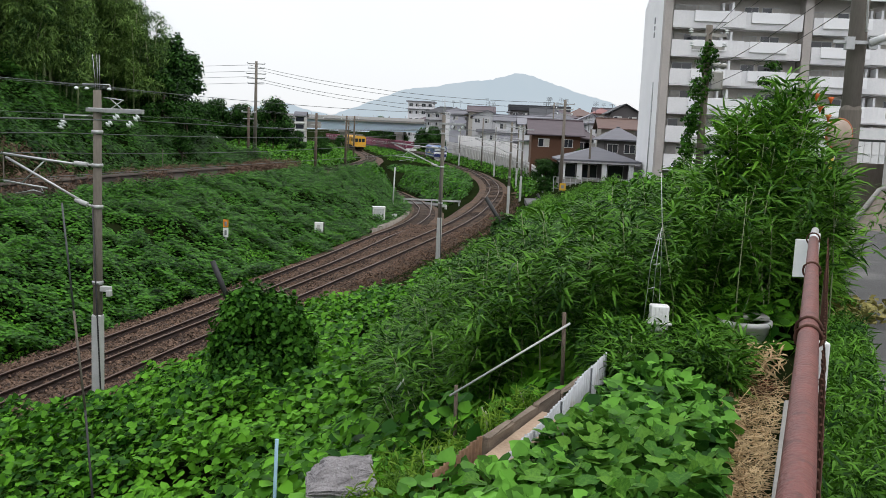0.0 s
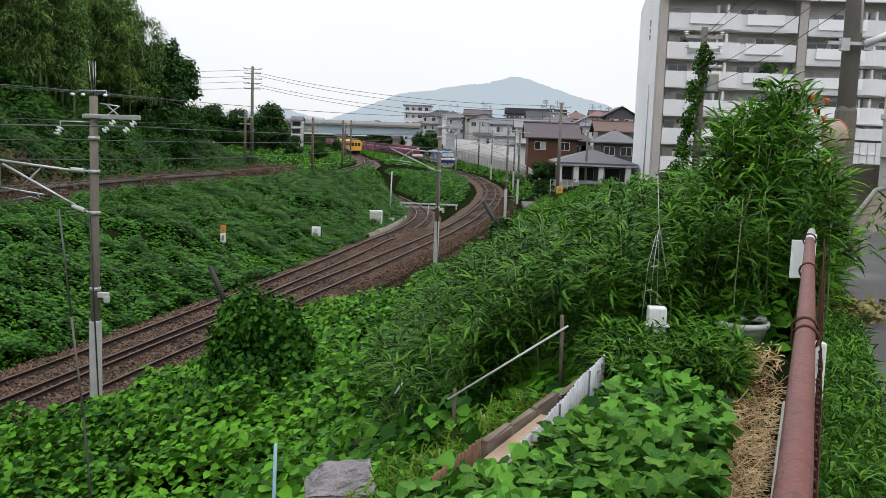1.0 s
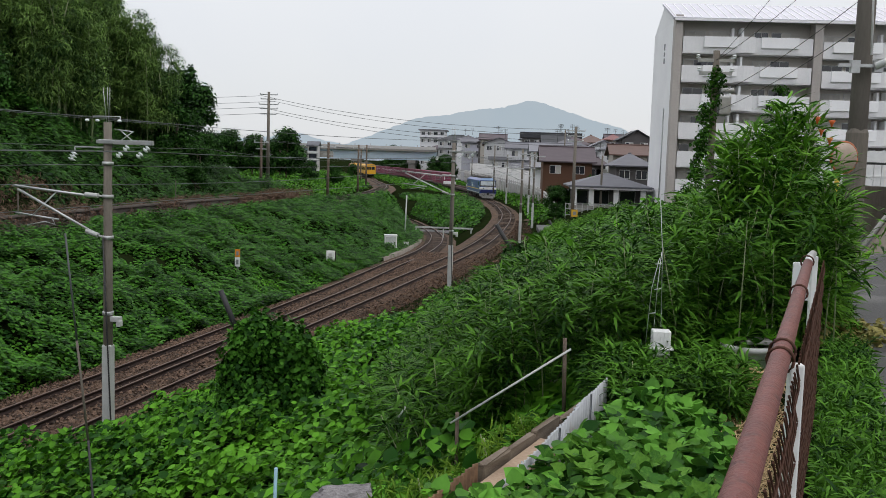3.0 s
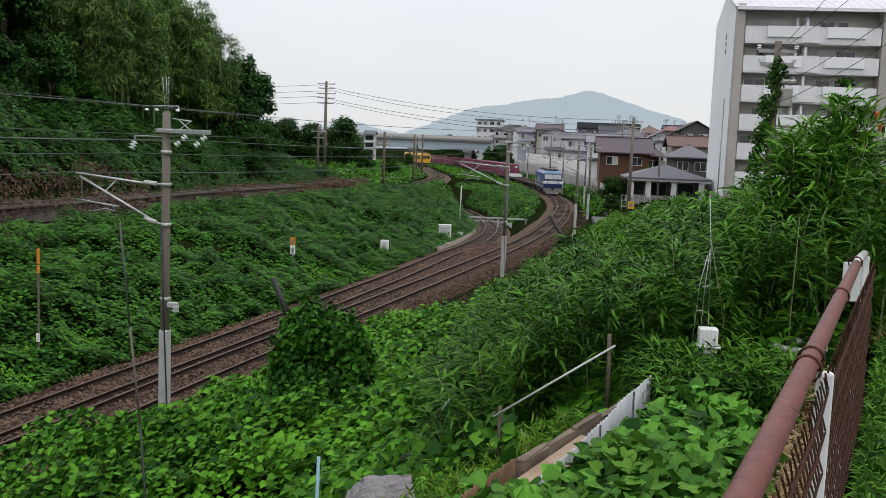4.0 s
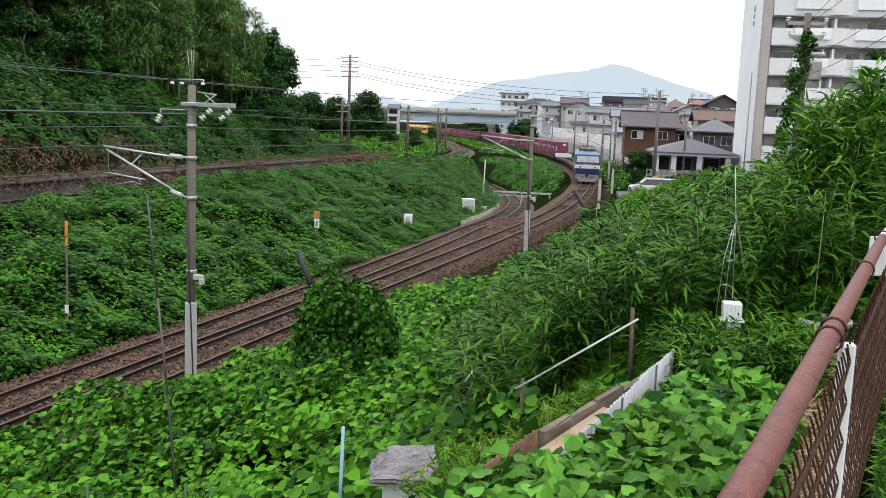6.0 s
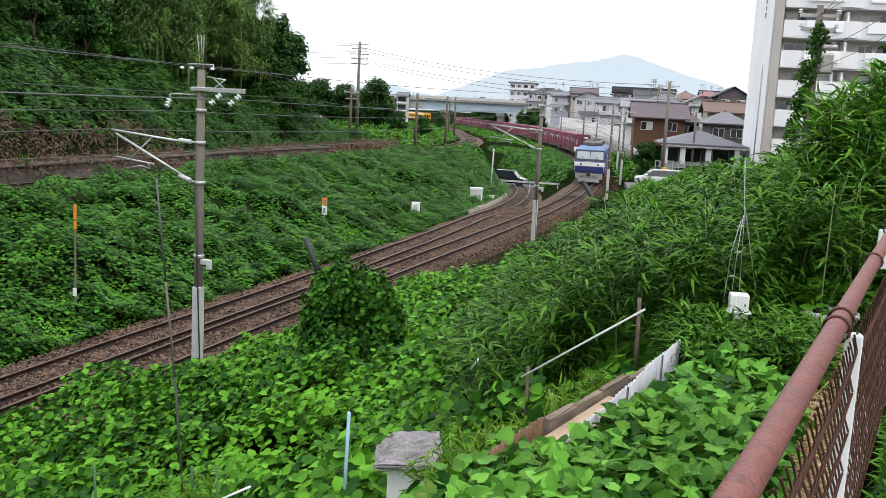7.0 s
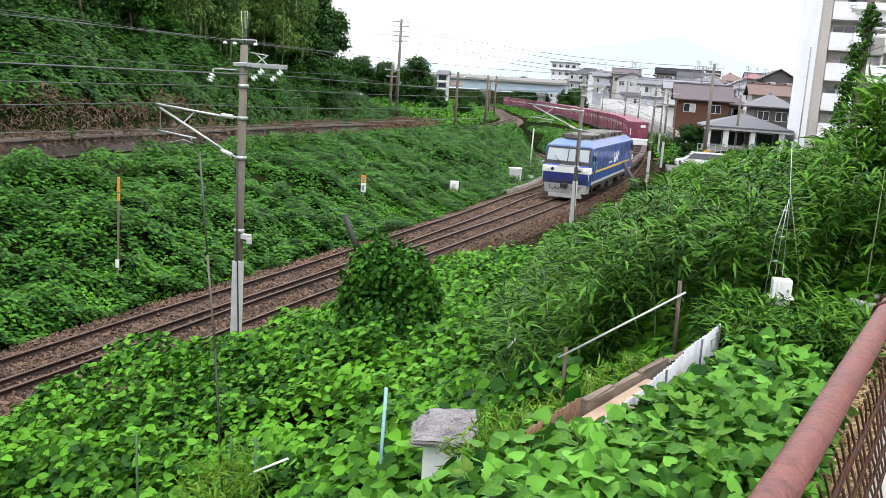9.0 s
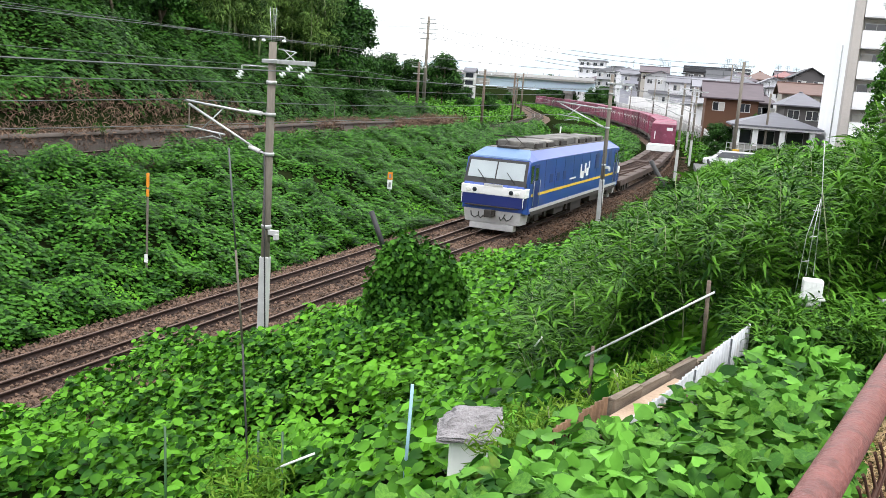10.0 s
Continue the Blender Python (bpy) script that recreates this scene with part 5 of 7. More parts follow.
def insulator(parent, p, d, n=3, r=0.07):
    """A string of porcelain sheds from p along d."""
    bm = bmesh.new()
    prof = []
    for k in range(n):
        z = k * 0.07
        prof += [(0.02, z), (r, z + 0.02), (r * 0.9, z + 0.035), (0.025, z + 0.06)]
    lathe(bm, prof, 10)
    q = Vector(d).to_track_quat("Z", "Y").to_matrix()
    bmesh.ops.rotate(bm, cent=(0, 0, 0), matrix=q, verts=bm.verts)
    bmesh.ops.translate(bm, vec=p, verts=bm.verts)
    return part("insulator", bm, M_PORC, parent, "white porcelain insulator")


def make_mast(x, y, base, top, reach, detail, yaw, r=0.1, label="", flip=1):
    """A catenary mast: round concrete pole, pale foot, hinged bracket towards the track (-x of its own), cross-arm."""
    m = empty("catenary_mast", pose(x, y, 0, 0, 0, yaw), label or "grey concrete catenary mast beside the track", "catenary mast", group="catenary masts")
    bm = bmesh.new()
    tube(bm, [(0, 0, base), (0, 0, top)], r * 1.12, r * 0.86, 14)
    part("pole", bm, M_POLE, m)
    part("foot", boxes((-r * 1.12, r * 1.12, -r * 1.12, r * 1.12, base - 0.4, base + 2.2), bevel=0.05), M_POLEPALE, m, "pale painted foot")
    zt, zb = top - 1.62, top - 2.52
    for z in (top - 1.62, top - 2.52, top - 0.9, top - 0.42, base + 2.9):
        bm = bmesh.new()
        lathe(bm, [(r * 1.12, z - 0.04), (r * 1.22, z - 0.035), (r * 1.22, z + 0.035), (r * 1.12, z + 0.04)], 14)
        part("clamp", bm, M_GALV, m)
    s = -flip
    bm = bmesh.new()
    tube(bm, [(s * 0.5, 0, zt), (s * reach, 0, zt + 0.16)], 0.028)
    part("top_tube", bm, M_GALV, m)
    bm = bmesh.new()
    tube(bm, [(s * 0.42, 0, zb + 0.12), (s * reach * 0.95, 0, zt + 0.08)], 0.03)
    part("stay_tube", bm, M_GALV, m)
    bm = bmesh.new()
    tube(bm, [(s * reach * 0.98, 0.02, zt - 0.45), (s * reach * 0.52, 0.02, zt - 0.56)], 0.02)
    tube(bm, [(s * reach * 0.55, 0.02, zt + 0.04), (s * reach * 0.8, 0.02, zt - 0.5)], 0.018)
    tube(bm, [(s * reach * 0.85, 0, zt - 0.72), (s * reach * 0.66, 0, zt - 0.62), (s * reach * 0.55, 0, zt - 0.68), (s * reach * 0.58, 0, zt - 0.56)], 0.014)
    part("registration_arm", bm, M_GALV, m)
    for z, d in ((zt, (s, 0, 0.06)), (zb, (s, 0, 0.3))):
        bm = bmesh.new()
        a, b = Vector((s * 0.12, 0, z)), Vector(d).normalized()
        tube(bm, [a, a + b * 0.12], 0.025)
        tube(bm, [a + b * 0.12, a + b * 0.14, a + b * 0.40, a + b * 0.43], 0.055, 0.05, 10)
        part("bracket_insulator", bm, M_POLEPALE, m, "pale ribbed bracket insulator")
    # cross-arm with hanging insulators, and top rods
    part("cross_arm", boxes((-0.2, 1.08, -0.05, 0.05, top - 0.48, top - 0.38), (-0.2, 0.2, -0.13, 0.13, top - 0.47, top - 0.39), bevel=0.008), M_GALV, m)
    if detail:
        bm = bmesh.new()
        tube(bm, [(0.15, 0, top - 0.15), (0.62, 0, top - 0.2)], 0.012)
        tube(bm, [(0.3, 0, top - 0.4), (0.6, 0, top - 0.2)], 0.012)
        tube(bm, [(0.6, 0, top - 0.4), (0.3, 0, top - 0.17)], 0.012)
        tube(bm, [(-0.8, 0, top - 0.56), (0, 0, top - 0.56)], 0.014)
        tube(bm, [(-0.8, 0, top - 0.56), (-0.8, 0, top - 0.68)], 0.014)
        part("strut", bm, M_GALV, m)
        for xx in (0.5, 0.98):
            insulator(m, (xx, 0.0, top - 0.52), (-0.6, -0.4, -0.7), 2, 0.075)
            insulator(m, (xx - 0.12, -0.08, top - 0.66), (-0.6, -0.4, -0.7), 2, 0.075)
        insulator(m, (-0.8, 0, top - 0.68), (-0.25, -0.3, -0.9), 3, 0.085)
        bm = bmesh.new()
        for dx in (-0.03, 0.02, 0.05):
            tube(bm, [(dx, 0, top), (dx * 2 - 0.05, 0, top + 0.75)], 0.007, seg=4)
        tube(bm, [(-0.35, 0, top + 0.12), (0.3, 0, top + 0.12)], 0.012, seg=5)
        tube(bm, [(0.3, 0, top + 0.12), (0.3, 0, top)], 0.012, seg=5)
        part("top_rod", bm, M_GALV, m)
        for xx in (-0.5, -0.25, 0.28):
            insulator(m, (xx, 0, top + 0.0), (0, 0, 1), 1, 0.05)
        part("lamp_box", boxes((0.1, 0.34, -0.1, 0.02, base + 2.72, base + 2.84), (0.26, 0.36, -0.12, 0.0, base + 2.62, base + 2.76), bevel=0.015), M_POLEPALE, m, "small pale lamp on a bracket")
        bm = bmesh.new()
        tube(bm, [(-0.05, -0.12, zb), (0.06, -0.14, base + 2.4), (0.16, -0.16, base + 0.5), (0.14, -0.16, base - 0.2)], 0.018, seg=5)
        part("cable", bm, M_BLACK, m)
    return m


make_mast(-8.25, 19.9, -0.3, 6.8, 2.35, True, -8)
make_mast(-2.15, 45.5, -0.1, 7.1, 2.6, True, -12)
make_mast(1.75, 76.5, 0.0, 7.4, 3.0, False, -4)
make_mast(3.25, 94, 0.1, 7.4, 3.0, False, 2)
make_mast(3.4, 118, 0.1, 7.6, 3.0, False, 4)
make_mast(0.6, 150, 0.1, 7.6, 3.0, False, 10)
make_mast(-6.8, 196, 0.1, 7.8, 3.0, False, 14)
make_mast(-13.6, -14, -0.3, 6.9, 2.35, False, -8)
for x, y, z0, z1, w in ((-18.5, 98, 1.6, 7.8, 12), (-19.6, 125, 1.4, 8.05, 5), (-23.8, 160, 1.3, 8.6, -8), (-26.3, 100, 2.2, 8.15, 8), (-29.5, 190, 1.2, 8.2, -12)):
    m_ = empty("line_pole", pose(x, y, 0, 0, 0, w), "weathered pole carrying railway wires beside the upper track", "pole", group="poles of the upper line")
    bm = bmesh.new()
    tube(bm, [(0, 0, z0 - 0.6), (0, 0, z1)], 0.17, 0.13, 10)
    part("pole", bm, M_BARK, m_)
    part("cross_arm", boxes((-0.8, 0.8, -0.06, 0.06, z1 - 0.6, z1 - 0.5), (-0.6, 0.6, -0.06, 0.06, z1 - 1.3, z1 - 1.2)), M_GALV, m_)
    insulator(m_, (-0.7, 0, z1 - 0.5), (0, 0, 1), 2, 0.06)
    insulator(m_, (0.7, 0, z1 - 0.5), (0, 0, 1), 2, 0.06)


def utility_pole(x, y, z0, z1, r0, r1, arms, label, group="utility poles", m=None):
    p = empty("utility_pole", pose(x, y, 0), label, "utility pole", group=group)
    bm = bmesh.new()
    tube(bm, [(0, 0, z0 - 0.6), (0, 0, z1)], r0, r1, 14)
    part("pole", bm, m or M_POLE, p)
    for z, w in arms:
        a = part("cross_arm", boxes((-w, w, -0.05, 0.05, z - 0.05, z + 0.05)), M_GALV, p)
        for k in range(3):
            insulator(a, (-w + k * w, 0, z + 0.05), (0, 0, 1), 2, 0.08)
    return p


utility_pole(-26.85, 105, 3.0, 13.4, 0.22, 0.14, ((13.1, 1.0), (12.6, 0.9), (12.0, 1.1), (11.5, 1.0), (10.9, 0.9)), "tall thin concrete power pole with cross-arms")
utility_pole(6.95, 90, 0.0, 9.9, 0.19, 0.13, ((9.5, 0.9), (9.0, 0.8), (8.5, 0.7)), "concrete power pole with cross-arms beside the crossing road")
utility_pole(10.1, 95, 1.0, 7.3, 0.13, 0.1, (), "plain grey pole beside the hall fence")
utility_pole(-1.5, 150, 2.0, 9.0, 0.12, 0.1, ((8.6, 0.6),), "thin pole beside the houses")
utility_pole(9.0, 140, 4.0, 11.5, 0.12, 0.1, ((11.1, 0.6),), "thin pole among the houses")
thick = utility_pole(6.75, 17.5, 4.5, 13.0, 0.17, 0.15, (), "thick dark concrete pole with a street light beside the road", m=M_POLEDARK)
part("pale_lower", boxes((-0.18, 0.18, -0.18, 0.18, 4.0, 7.05), bevel=0.12), M_POLE, thick)
part("light_arm", boxes((-0.5, 0.5, -0.3, -0.22, 8.08, 8.14), (-0.3, -0.15, -0.32, -0.2, 7.98, 8.2), (0.1, 0.25, -0.32, -0.2, 8.0, 8.2)), M_GALV, thick)
bm = bmesh.new()
tube(bm, [(0.12, -0.3, 8.1), (0.35, -0.42, 8.22), (0.72, -0.5, 8.42)], 0.07, 0.05, 10)
part("street_light", bm, M_WHITE, thick, "white street light on a bracket")
bm = bmesh.new()
tube(bm, [(0.05, -0.26, 8.3), (0.0, -0.25, 9.6), (0.06, -0.24, 13)], 0.02, seg=6)
part("cable", bm, M_WHITE, thick)


def wire(pts, r=0.012, sag=0.0, name="overhead_wire", label="thin overhead wire between poles"):
    bm = bmesh.new()
    out = []
    for p, q in zip(pts, pts[1:]):
        p, q = Vector(p), Vector(q)
        n = 8 if sag else 1
        for i in range(n):
            f = i / n
            out.append(p.lerp(q, f) - Vector((0, 0, 4 * sag * f * (1 - f))))
    out.append(Vector(pts[-1]))
    tube(bm, out, r, seg=4)
    tagged(part(name, bm, M_WIRE), label, "wire", group="overhead wires")


MS = [(-13.6, -14), (-8.25, 19.9), (-2.15, 45.5), (1.75, 76.5), (3.25, 94), (3.4, 118), (0.6, 150), (-6.8, 196)]
TOPS = [6.9, 6.8, 7.1, 7.4, 7.4, 7.6, 7.6, 7.8]
wire([(x - 0.25, y, t + 0.1) for (x, y), t in zip(MS, TOPS)], 0.008, 0.12)
wire([(x + 0.4, y, t - 0.62) for (x, y), t in zip(MS, TOPS)], 0.008, 0.15)
wire([(x + 0.9, y, t - 0.62) for (x, y), t in zip(MS, TOPS)], 0.008, 0.15)
wire([(x - 0.85, y, t - 0.95) for (x, y), t in zip(MS, TOPS)], 0.008, 0.15)
wire([(x - 2.35, y, t - 1.44) for (x, y), t in zip(MS, TOPS)], 0.009, 0.2, label="catenary wire above the track")
wire([(x - 2.3, y, t - 2.05) for (x, y), t in zip(MS, TOPS)], 0.009, 0.0, label="contact wire above the track")
US = [(-25.5, 0, 8.6), (-22.0, 62, 8.4), (-18.5, 98, 7.8), (-19.6, 125, 8.05), (-23.8, 160, 8.6), (-29.5, 190, 8.2)]
for dx, dz in ((-0.7, -0.35), (0.7, -0.35), (2.2, -1.9)):
    wire([(x + dx, y, z + dz) for x, y, z in US], 0.011, 0.25)
for k, (dz, dx) in enumerate(((12.95, -0.8), (12.35, 0.7), (11.65, -0.9), (11.05, 0.8))):
    wire([(-75, 96, dz - 0.6), (-26.85 + dx, 105, dz), (6.95 + dx * 0.8, 90, 9.6 - 0.5 * k)], 0.02, 0.9)
for z in (7.4, 7.9, 9.0, 10.2):
    wire([(6.75, 17.5, z + 1.5), (6.85, 30, min(z + 0.6, 9.6))], 0.009, 0.15)


# ---- trees on the hill, bamboo grove ----
def make_tree(name, label, category, crown_balls, per_m2, size, shape, material, stems, stem_r, stem_mat, seed, droop=0.6, group=""):
    """A tree at the origin: tapered stems and a crown of separate leaves in lumps."""
    t = empty(name, Matrix(), label, category, group)
    for k, path in enumerate(stems):
        bm = bmesh.new()
        tube(bm, path, stem_r, stem_r * 0.35, 7)
        part("trunk" if category == "tree" else "culm", bm, stem_mat, t)
    rng = np.random.default_rng(seed)
    ps, ns = [], []
    for x, y, z, r, hs in crown_balls:
        n = int(4 * math.pi * r * r * per_m2)
        d = rng.normal(0, 1, (n, 3))
        d /= np.linalg.norm(d, axis=1, keepdims=True)
        az = np.arctan2(d[:, 1], d[:, 0])
        lump = 1 + 0.2 * np.sin(az * 3 + x * 7 + d[:, 2] * 4) + 0.18 * np.sin(az * 6 + y * 5 - d[:, 2] * 8)
        rr = r * lump * (1 - 0.5 * rng.uniform(0, 1, n) ** 1.6)
        ps.append(d * rr[:, None] * np.array([1, 1, hs]) + np.array([x, y, z]))
        ns.append(d + np.array([0, 0, 0.5]))
    p, nn = np.concatenate(ps), np.concatenate(ns)
    me = leaves("crown", p, nn, rng.uniform(0.7, 1.3, len(p)) * size, shape, material, 0.6, droop, rng)
    part("crown", me, None, t, "crown of many small leaves")
    return t


def broadleaf(seed, h, r):
    rn = random.Random(seed)
    balls = []
    for k in range(16):
        f = 0.3 + 0.7 * rn.random()
        a = rn.random() * 6.28
        q = r * (1.05 - 0.65 * f) * rn.random() ** 0.5 * 1.3
        balls.append((q * math.cos(a), q * math.sin(a), h * f, r * (0.28 + 0.22 * rn.random()), 0.8))
    stems = [[(0, 0, -1), (0.1, 0, h * 0.3), (0.2 * r, 0.1, h * 0.6), (0.1, 0.1, h * 0.9)]]
    for b in balls[:6]:
        stems.append([(0.05, 0, h * 0.3), (b[0] * 0.5, b[1] * 0.5, b[2] * 0.75), (b[0], b[1], b[2])])
    return make_tree("tree", "dark green broadleaf tree on the hillside", "tree", balls, 26, 0.34, LEAF_SMALL, M_TREE, stems, 0.16, M_BARK, seed, group="trees on the hill")


def bamboo(seed, h):
    rn = random.Random(seed)
    balls, stems = [], []
    for k in range(9):
        x, y = rn.uniform(-1.6, 1.6), rn.uniform(-1.6, 1.6)
        lean = (rn.uniform(-1.2, 1.2), rn.uniform(-1.2, 1.2))
        hh = h * rn.uniform(0.8, 1.0)
        stems.append([(x, y, -1), (x + lean[0] * 0.15, y + lean[1] * 0.15, hh * 0.5), (x + lean[0] * 0.5, y + lean[1] * 0.5, hh * 0.8), (x + lean[0], y + lean[1], hh)])
        for f in (0.3, 0.45, 0.58, 0.7, 0.8, 0.92, 1.0):
            balls.append((x + lean[0] * f * f + rn.uniform(-0.5, 0.5), y + lean[1] * f * f + rn.uniform(-0.5, 0.5), hh * f, 0.95 - 0.45 * f + 0.2 * rn.random(), 0.75))
    return make_tree("bamboo_clump", "tall olive green bamboo clump with pale culms", "bamboo", balls, 30, 0.42, LEAF_BLADE, M_BAMBOO_FAR, stems, 0.06, M_CULM, seed, 1.2, "bamboo grove on the hill")


def plant(proto, spots, rn):
    """Stand copies of some trees at (x, y, scale), on the ground."""
    first = set()
    for i, (x, y, s) in enumerate(spots):
        src = proto[i % len(proto)]
        m = pose(x, y, float(ground_z(x, y)) - 0.2, 0, 0, rn.uniform(0, 360))
        if id(src) not in first:
            first.add(id(src))
            src.matrix_basis = m
            src.scale = (s, s, s)
        else:
            c = copy_thing(src, m)
            c.scale = (s, s, s)


_rn = random.Random(17)
BROAD = [broadleaf(s, 6.0, 2.6) for s in (1, 2, 3, 4)]
spots = [(-28.6, 85.5, 0.85), (-27.2, 83, 0.7), (-30.5, 88, 1.0), (-26.6, 80, 0.5), (-29.5, 82, 0.9), (-25.8, 77, 0.4), (-32, 89, 1.1), (-33.5, 92, 0.9)]
for k in range(16):
    spots.append((_rn.uniform(-50, -35), _rn.uniform(34, 72), _rn.uniform(0.9, 1.5)))
for k in range(8):
    spots.append((_rn.uniform(-40, -31), _rn.uniform(44, 64), _rn.uniform(0.6, 0.9)))
plant(BROAD, spots, _rn)
BAM = [bamboo(s, 9.0) for s in (11, 12, 13)]
spots = []
for k in range(34):
    f = _rn.random()
    spots.append((-30.5 - 15 * f + _rn.uniform(-1.5, 1.5), 85 - 24 * _rn.random(), 0.95 + 0.35 * f + 0.2 * _rn.random()))
plant(BAM, spots, _rn)
FARTREE = [broadleaf(s, 7.5, 3.0) for s in (21, 22)]
for t_ in FARTREE:
    tagged(t_, "dark tree standing beside the power pole", group="trees by the bridge")
plant(FARTREE, [(-42.3, 140, 0.95), (-33.0, 140, 1.0), (-39.0, 142, 0.9), (-45, 143, 0.8), (-36.5, 150, 0.6), (-48, 150, 0.8), (-31, 146, 0.5), (-27.5, 150, 0.45), (-55, 160, 0.8), (-62, 175, 0.9),
                (-36, 330, 1.3), (-33, 318, 1.1), (-39.5, 345, 1.4), (-30.5, 305, 0.9), (-44, 362, 1.5), (-42, 255, 0.5), (-90, 240, 1.0), (-75, 250, 0.9), (-100, 260, 1.2), (9.8, 101, 0.4), (7.5, 100, 0.35), (6.0, 102, 0.4), (5.5, 93, 0.25), (-19, 268, 0.9), (-17, 275, 1.0), (-21, 282, 0.9), (-15.5, 262, 0.7)], _rn)


# ---- old platform wall by the upper line ----
def make_platform():
    p = empty("platform_wall", Matrix(), "old stained concrete platform wall under dry vines", "wall", kind="structure")
    line = U_LINE[(U_LINE[:, 1] > 5) & (U_LINE[:, 1] < 72)]
    v, f = ribbon(line, [-2.0, -2.0, -2.6, -2.6], [-0.6, 0.46, 0.46, -0.6], u_z)
    m_old = mat("old_dark_concrete", (0.11, 0.092, 0.078), (0.035, 0.028, 0.023), 0.95, scale=0.6, fine=12, bump=0.4)
    part("face", raw_mesh("face", v, f, 4), m_old, p)
    v, f = ribbon(line, [-1.9, -1.9, -2.7, -2.7, -1.9], [0.46, 0.58, 0.58, 0.46, 0.46], u_z)
    part("coping", raw_mesh("coping", v, f, 4), m_old, p, "stained concrete coping")
    for k in range(0, len(line), 9):
        x, y = line[k]
        part("post", boxes((x - 2.09, x - 2.05, y, y + 0.04, float(u_z(y)) - 0.5, float(u_z(y)) + 2.0)), M_POLE, p)


make_platform()
_rn = random.Random(5)
dry, green = [], []
for k in range(230):
    y = 11 + 64 * k / 229
    b = (float(u_x(y)) - 2.35 + _rn.uniform(-0.35, 0.25), y, float(u_z(y)) + 0.55 + _rn.uniform(-0.12, 0.16), 0.22 + 0.2 * _rn.random(), 0.8)
    (green if _rn.random() < 0.18 else dry).append(b)
for nm, lb, bb, m in (("dry_vines", "tangled brown dead vines hanging over the platform wall", dry, M_DRY), ("kudzu", "green shoots among dead vines on the platform wall", green, M_KUDZU_FAR)):
    tagged(new(nm, clumps(nm, "", "", bb, 75, 0.2, LEAF_BLADE, m, 0.9, 0.9, 15, 0.5)), lb, "vine", kind="stuff")


# ---- thicket, bushes, vines near the garden ----
def bush(name, label, category, balls, per_m2, size, shape, material, seed, stems=0, droop=0.6, solid=0.45, stem_h=1.0):
    b = empty(name, Matrix(), label, category)
    me = clumps("foliage", "", "", balls, per_m2, size, shape, material, 0.6, droop, seed, solid)
    part("foliage", me, None, b)
    rn = random.Random(seed)
    for k in range(stems):
        x, y, z, r, hs = balls[rn.randrange(len(balls))]
        x, y = x + rn.uniform(-r, r) * 0.7, y + rn.uniform(-r, r) * 0.7
        g = float(ground_z(x, y))
        bm = bmesh.new()
        tube(bm, [(x, y, g - 0.1), (x + rn.uniform(-0.1, 0.1), y, (g + z) / 2), (x + rn.uniform(-0.2, 0.2), y + rn.uniform(-0.2, 0.2), z + r * hs * 0.9)], 0.012, 0.005, 5)
        part("stem", bm, M_CULM, b)
    return b


def blades(name, pts, axes, sizes, shape, material, rng):
    """One mesh of long leaves, each along its own axis with its face turned up."""
    tv, tf = shape
    n = len(pts)
    ax = axes / (np.linalg.norm(axes, axis=1, keepdims=True) + 1e-9)
    nz = np.array([0, 0, 1.0]) + rng.normal(0, 0.35, (n, 3))
    nz -= (nz * ax).sum(1, keepdims=True) * ax
    nz /= np.linalg.norm(nz, axis=1, keepdims=True) + 1e-9
    ay = np.cross(nz, ax)
    q = np.asarray(sizes).reshape(-1, 1, 1)
    v = pts[:, None, :] + q * (tv[None, :, 0:1] * ax[:, None, :] + tv[None, :, 1:2] * ay[:, None, :] + tv[None, :, 2:3] * nz[:, None, :])
    f = (np.array(tf)[None] + (np.arange(n) * len(tv))[:, None, None]).reshape(-1)
    me = raw_mesh(name, v.reshape(-1, 3), f, 3)
    me.materials.append(material)
    return me


def stand(name, label, category, culms, per, size, material, seed, low=0.3, reach=0.22, stems=30, up=0.5):
    """A stand of culms (x, y, foot, height, lean x, lean y), leafy from low to the tip, the leaves arching outwards."""
    rng = np.random.default_rng(seed)
    b = empty(name, Matrix(), label, category)
    c = np.repeat(np.array(culms, float), per, axis=0)
    n = len(c)
    f = low + (1 - low) * rng.uniform(0, 1, n) ** 0.75
    az = rng.uniform(0, 2 * math.pi, n)
    out = np.c_[np.cos(az), np.sin(az), np.zeros(n)]
    p = np.c_[c[:, 0] + c[:, 4] * f * f, c[:, 1] + c[:, 5] * f * f, c[:, 2] + c[:, 3] * f]
    p += out * (reach * rng.uniform(0, 1, n) * (1.25 - 0.8 * f))[:, None]
    ax = out + 0.5 * np.c_[c[:, 4], c[:, 5], np.zeros(n)]
    ax[:, 2] = rng.normal(0, 0.4, n) + up * (2 * f - 0.9)
    part("foliage", blades("foliage", p, ax, rng.uniform(0.65, 1.25, n) * size, LEAF_BLADE, material, rng), None, b)
    for k in range(0, len(culms), max(1, len(culms) // max(stems, 1))):
        x, y, z, h, lx, ly = culms[k]
        bm = bmesh.new()
        tube(bm, [(x, y, z - 0.1), (x + lx * 0.25, y + ly * 0.25, z + h * 0.5), (x + lx, y + ly, z + h)], 0.009, 0.003, 5)
        part("culm", bm, M_CULM, b)
    return b


_rn = random.Random(29)
culms = []
